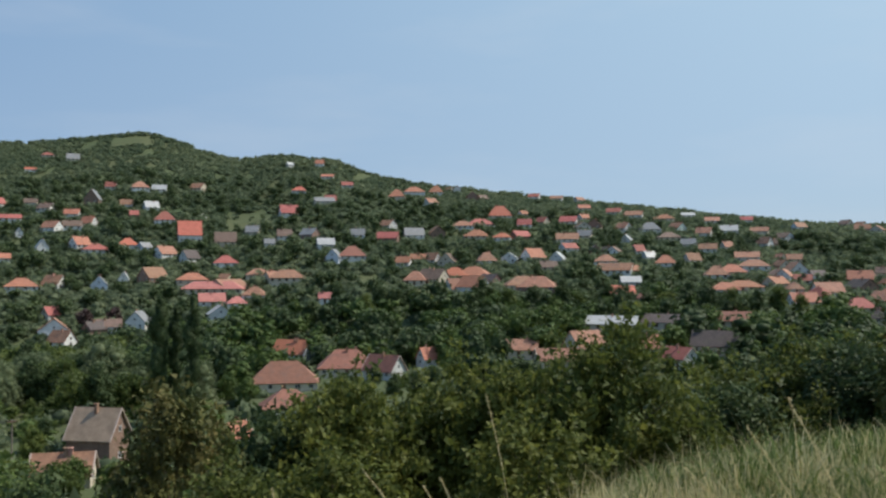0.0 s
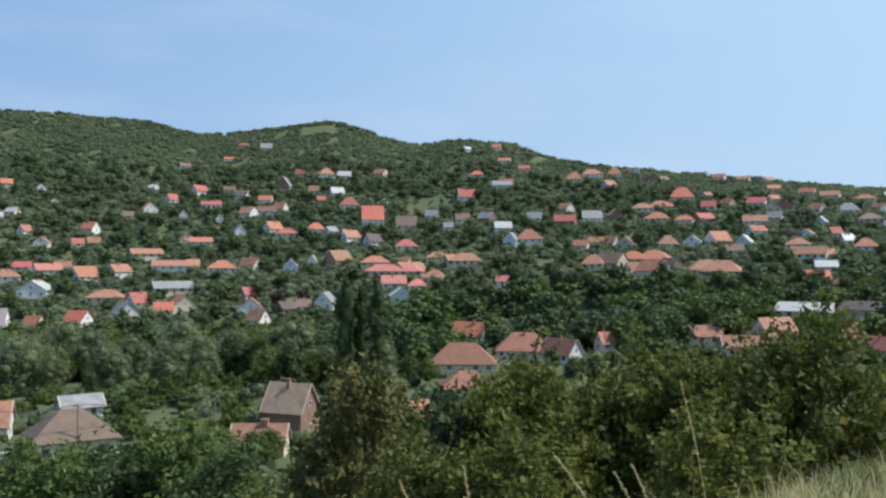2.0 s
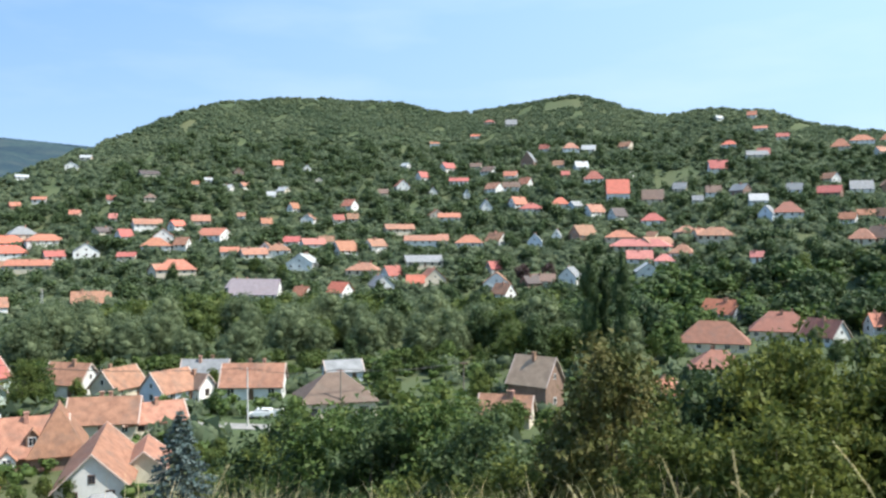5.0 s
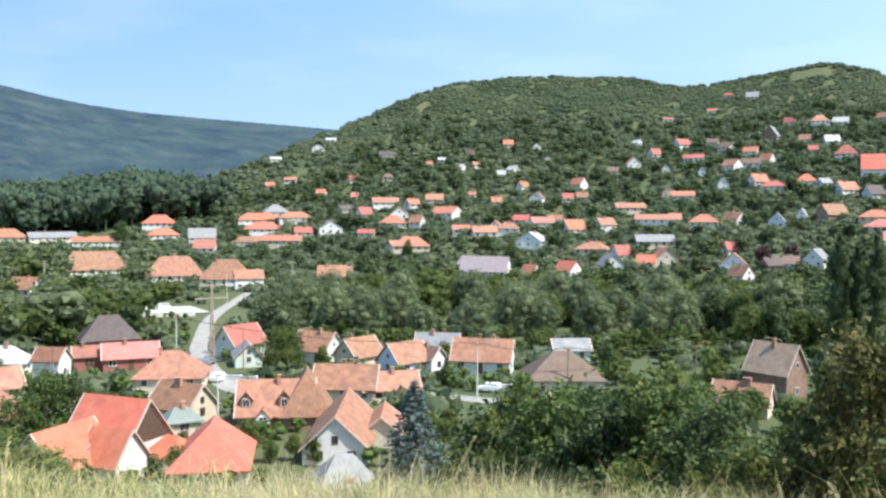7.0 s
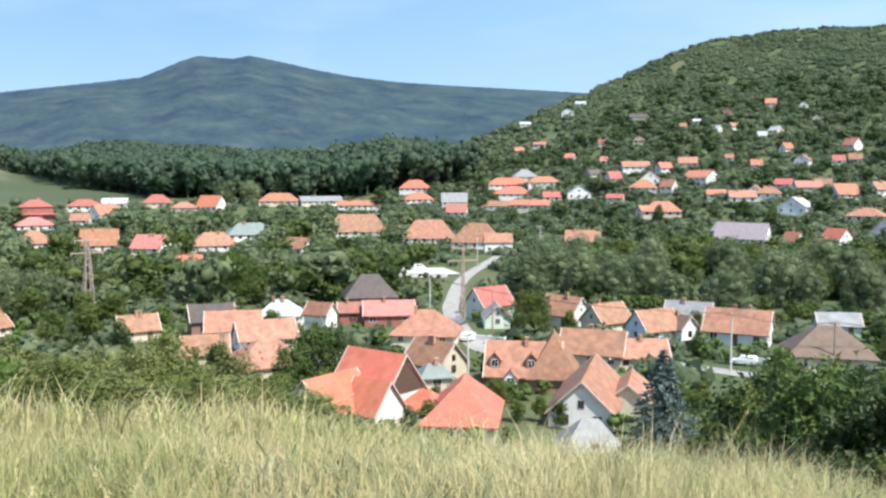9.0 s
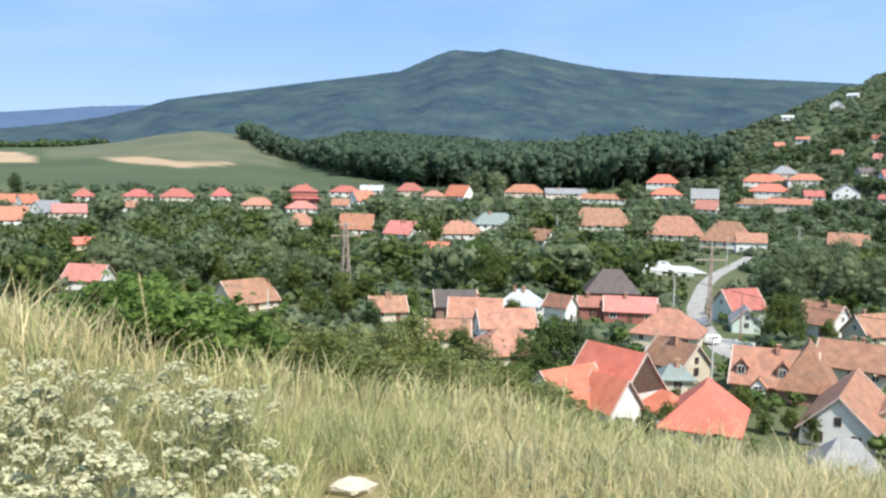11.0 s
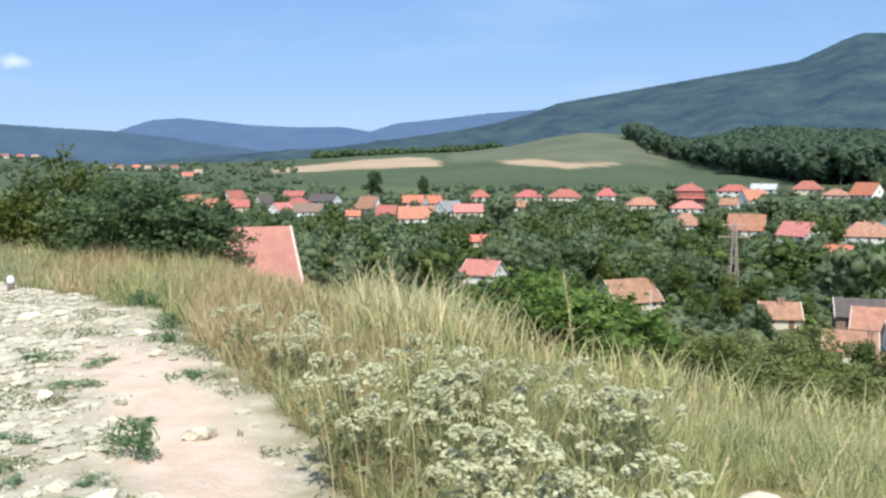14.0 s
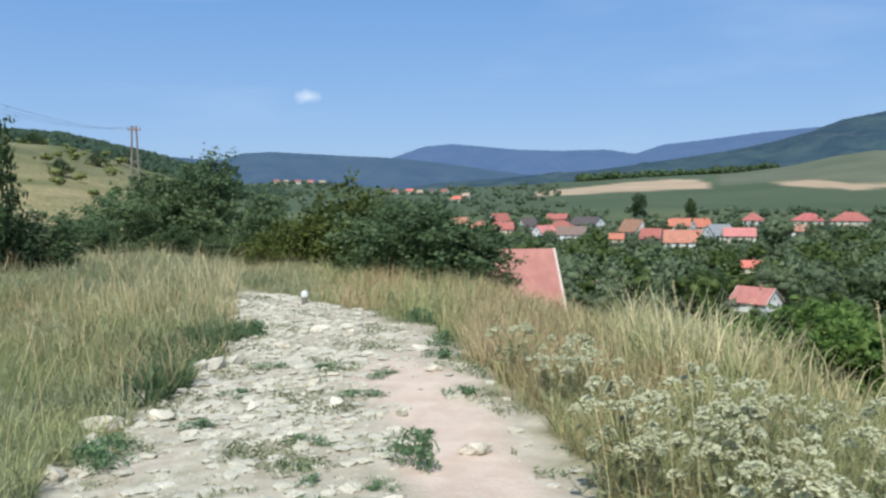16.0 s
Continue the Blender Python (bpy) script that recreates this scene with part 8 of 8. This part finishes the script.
def stone_data(seed, flat=0.6, small=False):
    """A rough angular stone, half a metre across, of about 40 faces."""
    rs = np.random.RandomState(seed)
    bm = bmesh.new()
    bmesh.ops.create_icosphere(bm, subdivisions=1 if small else 2, radius=0.25)
    cuts = rs.normal(size=(16, 3))
    cuts /= np.linalg.norm(cuts, axis=1, keepdims=True)
    lim = rs.uniform(0.09, 0.2, 16)
    for v in bm.verts:
        p = np.array(v.co)
        for c, m in zip(cuts, lim):
            over = p @ c - m
            if over > 0:
                p = p - c * over
        v.co = Vector(p * (1, rs.uniform(0.97, 1.03), flat)) + Vector(rs.normal(size=3) * 0.006)
    v = np.array([q.co for q in bm.verts])
    f = np.array([[q.index for q in face.verts] for face in bm.faces])
    bm.free()
    return v, f


STONES = [stone_data(k, 0.45 + 0.1 * (k % 3)) for k in range(6)]
PEBBLES = [stone_data(20 + k, 0.45, True) for k in range(6)]
STONE_MESHES = [mesh_of("stone", v, f, (LIMESTONE,)) for v, f in STONES]
for me in STONE_MESHES:
    me.polygons.foreach_set("use_smooth", np.zeros(len(me.polygons), bool))
for az, r, s in ((79.2, 4.7, 0.72), (84.2, 3.9, 0.3), (134.5, 7.9, 0.75), (133.0, 7.3, 0.55), (131.3, 9.1, 1.0), (130.2, 9.2, 0.9), (129.0, 9.5, 0.7), (136.3, 7.2, 0.8), (137.2, 6.6, 0.7), (119.3, 4.75, 0.6), (116.6, 4.7, 0.55),
                 (113.9, 5.9, 0.6), (117.8, 6.1, 0.4), (122.6, 7.4, 0.5), (124.0, 8.2, 0.45), (120.5, 9.6, 0.5), (126.0, 10.5, 0.5), (118.4, 7.0, 0.42), (121.5, 11.3, 0.7), (119.4, 11.0, 0.6), (123.6, 11.8, 0.6), (121.9, 11.9, 0.5),
                 (138.8, 6.0, 0.5), (116.4, 8.6, 0.4), (127.7, 7.4, 0.4), (125.3, 6.4, 0.35), (117.2, 9.9, 0.5)):
    ob = tagged(new("stone", STONE_MESHES[rng.randrange(6)]), "pale limestone rock lying on the track's edge", "stone", "track stones", "thing")
    set_down(ob, az, r, s, -0.02)


def rubble(seed, count):
    rs = np.random.RandomState(seed)
    pieces = []
    while len(pieces) < count:
        s, q = rs.uniform(3.6, 16), rs.normal() * 0.8 - 0.3
        if rs.rand() > 0.15 + 0.85 * smooth((s - 4.5) / 3.5) * (0.35 + 0.65 * (math.sin(s * 2.1 + q * 2.7) > -0.2)):
            continue
        ux, uy = -math.sin(radians(124.5)), math.cos(radians(124.5))
        x, y = ux * s + uy * q, uy * s - ux * q
        az, r = math.degrees(math.atan2(-x, y)), math.hypot(x, y)
        if track_mask(np.array(az % 360), np.array(r)) < 0.3 or rut_mask(az, r) > 0.4 + 0.5 * rs.rand():
            continue
        v, f = PEBBLES[rs.randint(6)]
        a, size = rs.rand() * 6.283, 0.05 + 0.42 * rs.rand() ** 4
        c, sn = math.cos(a), math.sin(a)
        w = np.stack([(v[:, 0] * c - v[:, 1] * sn) * size + x, (v[:, 0] * sn + v[:, 1] * c) * size + y, v[:, 2] * size * 0.7 + float(land(az, r)) + 0.02 * size], 1)
        pieces.append((w, f))
    me = mesh_of("rubble", *joined(pieces), materials=(LIMESTONE,))
    me.polygons.foreach_set("use_smooth", np.zeros(len(me.polygons), bool))
    return tagged(new("rubble", me), "pale limestone rubble strewn over the track", "stones", kind="stuff")


rubble(4, 6000)


def weed(seed, wide, high, count):
    rs = np.random.RandomState(seed)
    n = count
    a, u = rs.rand(n) * 6.283, rs.rand(n) ** 0.6
    k = rs.randint(9, size=n)
    arm = rs.rand(9) * 6.283
    a, u = arm[k] + rs.normal(size=n) * 0.22, u * rs.uniform(0.5, 1.15, 9)[k]
    p = np.stack([np.cos(a) * u * wide, np.sin(a) * u * wide, high * (1 - 0.5 * u) * rs.rand(n) + 0.008], 1)
    d = np.stack([np.cos(a) * u, np.sin(a) * u, 0.9 * np.ones(n)], 1)
    return mesh_of("weed", *leaves(rs, p, d, 0.021, 0.26, 0.3), materials=(WEED,))


WEEDS = [weed(k, 0.22, 0.09 + 0.05 * k, 420) for k in range(3)]
for az, r, s, st in ((117.9, 5.55, 1.0, 1.5), (118.6, 5.9, 0.6, 1.1), (117.0, 6.4, 0.5, 0.8), (126.9, 4.55, 1.3, 0.5), (129.2, 4.5, 1.0, 0.5), (124.5, 4.8, 0.8, 0.5), (125.0, 5.7, 0.7, 0.5), (124.6, 6.2, 0.9, 0.5), (123.8, 5.3, 0.6, 0.5),
                     (136.2, 6.2, 1.2, 1.0), (135.3, 6.6, 0.9, 0.8), (121.0, 7.6, 1.0, 0.5), (119.4, 8.4, 0.9, 0.5), (122.8, 9.0, 1.1, 0.5), (116.0, 9.4, 0.9, 1.2), (115.7, 10.3, 0.9, 1.2), (128.0, 11.4, 1.4, 1.6), (119.8, 5.2, 0.6, 0.6), (121.2, 4.7, 0.7, 0.5),
                     (114.7, 7.6, 0.8, 0.8), (131.0, 6.9, 0.9, 0.5), (128.6, 8.0, 0.9, 0.5), (126.6, 9.2, 1.0, 0.5), (117.4, 12.2, 1.2, 1.4)):
    ob = tagged(new("weed", WEEDS[rng.randrange(3)]), "low green weed growing on the stony track", "weed", "track weeds", "stuff")
    set_down(ob, az, r, s, 0.0, stretch=st)


def umbel_plant(seed, high, heads):
    """A branching herb: a stem, stalks and flat white flower heads."""
    rs = np.random.RandomState(seed)
    root = tagged(new("umbel_plant"), "white-flowered umbel herb in dry grass beside the track", "wildflower", "umbel herbs", "thing")
    stems, ps = [tube([(0, 0, -0.03), (0.02, 0, high * 0.4), (0, 0.02, high * 0.7)], [0.006, 0.005, 0.003], 4)], []
    for _ in range(heads):
        a, u = rs.rand() * 6.283, math.sqrt(rs.rand())
        t = np.array([math.cos(a) * u * high * 0.42, math.sin(a) * u * high * 0.42, high * rs.uniform(0.72, 1.0) - 0.15 * u * high])
        b = np.array([t[0] * 0.15, t[1] * 0.15, high * rs.uniform(0.25, 0.5)])
        stems.append(tube([b, (b + t) / 2 + (0, 0, -0.02), t], [0.003, 0.0025, 0.002], 3))
        n = 64
        a2, u2 = rs.rand(n) * 6.283, np.sqrt(rs.rand(n))
        rad = rs.uniform(0.024, 0.050)
        ps.append(t + np.stack([np.cos(a2) * u2 * rad, np.sin(a2) * u2 * rad, 0.030 * (1 - u2 ** 2) + rs.normal(size=n) * 0.004], 1))
    p = np.concatenate(ps)
    tri_part("stem", joined(stems), STALK, root)
    tri_part("flower_head", leaves(rs, p, np.tile([0, 0, 1.0], (len(p), 1)), 0.011, 0.9, 0.7), UMBEL, root)["kind"] = "stuff"
    q = rs.rand(70)
    a3 = rs.rand(70) * 6.283
    lp = np.stack([np.cos(a3) * q * high * 0.3, np.sin(a3) * q * high * 0.3, high * rs.uniform(0.1, 0.6, 70)], 1)
    tri_part("foliage", leaves(rs, lp, np.tile([0, 0, 1.0], (70, 1)), 0.045, 0.22, 0.3), HERB, root)["kind"] = "stuff"
    return root


UMBELS = [umbel_plant(k, 0.55 + 0.06 * k, 12) for k in range(3)]
spots = np.random.RandomState(9)
for k in range(70):
    if k < 40:
        az, r = spots.uniform(86, 113), 2.7 + 3.3 * spots.rand() ** 0.8
    else:
        az, r = spots.uniform(105, 114), spots.uniform(5.0, 8.4)
    if track_mask(np.array(az), np.array(r)) > 0.1:
        continue
    from_kit(UMBELS, az, r, spots.uniform(0.75, 1.15))


def tall_stalk(az, r, high, lean_az, bend, head=True):
    """A dry grass stalk with a seed head."""
    rs = np.random.RandomState(int(az * 10 + r * 100) % 9999)
    root = tagged(new("grass_stalk"), "tall pale dry grass stalk with a seed head", "grass stalk", "tall stalks", "thing")
    root.matrix_world = Matrix.Translation(place(az, r, -0.02))
    d = heading(lean_az)
    pts = [(d.x * bend * u * u * high, d.y * bend * u * u * high, high * u * (1 - 0.18 * bend * u)) for u in np.linspace(0, 1, 9)]
    tri_part("stem", tube(pts, [0.0026 - 0.0002 * k for k in range(9)], 5), STRAW, root)
    if head:
        u = rs.uniform(0.72, 1.0, 150)
        p = np.stack([np.interp(u, np.linspace(0, 1, 9), [q[i] for q in pts]) for i in range(3)], 1) + rs.normal(size=(150, 3)) * 0.0032
        tri_part("seed_head", leaves(rs, p, np.tile([d.x, d.y, 0.6], (150, 1)), 0.0065, 0.3, 0.3, 0.5), STRAW, root)["kind"] = "stuff"


# stalks that stand out of the grass
tall_stalk(-4.6, 4.2, 1.2, 60, 0.14)
tall_stalk(0.6, 4.4, 0.85, 80, 0.4)
tall_stalk(-2.2, 4.4, 0.8, 70, 0.25)
tall_stalk(9.4, 4.4, 0.72, 60, 0.12)
tall_stalk(-1.4, 4.6, 0.72, 80, 0.3)
tall_stalk(17.3, 4.2, 0.56, 60, 0.5)
tall_stalk(15.3, 4.4, 0.6, 280, 0.4)
tall_stalk(12.3, 4.4, 0.66, 60, 0.3)
tall_stalk(9.9, 4.5, 0.58, 280, 0.3)
tall_stalk(6.5, 4.5, 0.6, 90, 0.5)
tall_stalk(42.7, 4.2, 0.76, 300, 0.25)
tall_stalk(-8.0, 3.6, 0.8, 100, 0.4)
tall_stalk(-10.5, 3.9, 0.8, 60, 0.3)
tall_stalk(-21.0, 4.0, 1.0, 60, 0.5)
tall_stalk(-23.5, 3.5, 1.25, 70, 0.3)
tall_stalk(-25.5, 3.2, 1.4, 80, 0.25)
tall_stalk(67.2, 3.3, 1.0, 50, 0.15)
tall_stalk(66.6, 3.2, 0.85, 140, 0.1)
tall_stalk(71.2, 3.5, 0.85, 120, 0.15)
tall_stalk(75.4, 3.3, 0.8, 150, 0.25)
tall_stalk(82.0, 3.0, 0.8, 120, 0.5)
tall_stalk(84.5, 3.2, 0.7, 60, 0.6)
tall_stalk(89.8, 3.3, 1.35, 130, 0.12)
tall_stalk(88.4, 2.6, 0.6, 110, 0.9)
tall_stalk(100.2, 3.8, 1.35, 120, 0.3)
tall_stalk(101.8, 4.0, 1.2, 110, 0.5)
tall_stalk(103.5, 3.9, 1.15, 130, 0.45)
tall_stalk(105.4, 4.2, 1.25, 130, 0.5)
tall_stalk(98.5, 4.4, 1.1, 60, 0.4)
tall_stalk(78.5, 3.6, 0.75, 40, 0.5)
tall_stalk(77.0, 3.4, 0.7, 30, 0.6)
tall_stalk(93.5, 3.5, 0.9, 60, 0.4)
tall_stalk(86.0, 3.9, 0.85, 40, 0.3)
tall_stalk(140.5, 6.0, 0.9, 60, 0.3)
tall_stalk(141.5, 5.5, 1.0, 80, 0.2)
tall_stalk(139.5, 6.5, 0.8, 150, 0.4)

# a low marker post with a white top where the track bends
post = tagged(new("marker_post"), "short boundary post with a white-painted top beside the track", "post", kind="thing")
post.matrix_world = Matrix.Translation(place(124.6, 14.6)) @ pose(0, 0, 0, 0, 4, 20)
bm = bmesh.new()
block(bm, -0.04, 0.04, -0.04, 0.04, -0.2, 0.13)
part("shaft", bm, POLE_WOOD, post)
bm = bmesh.new()
block(bm, -0.055, 0.045, -0.045, 0.05, 0.13, 0.24)
bmesh.ops.bevel(bm, geom=bm.edges[:], offset=0.02, segments=2, affect="EDGES")
part("cap", bm, WHITEWASH, post, "white-painted post top")
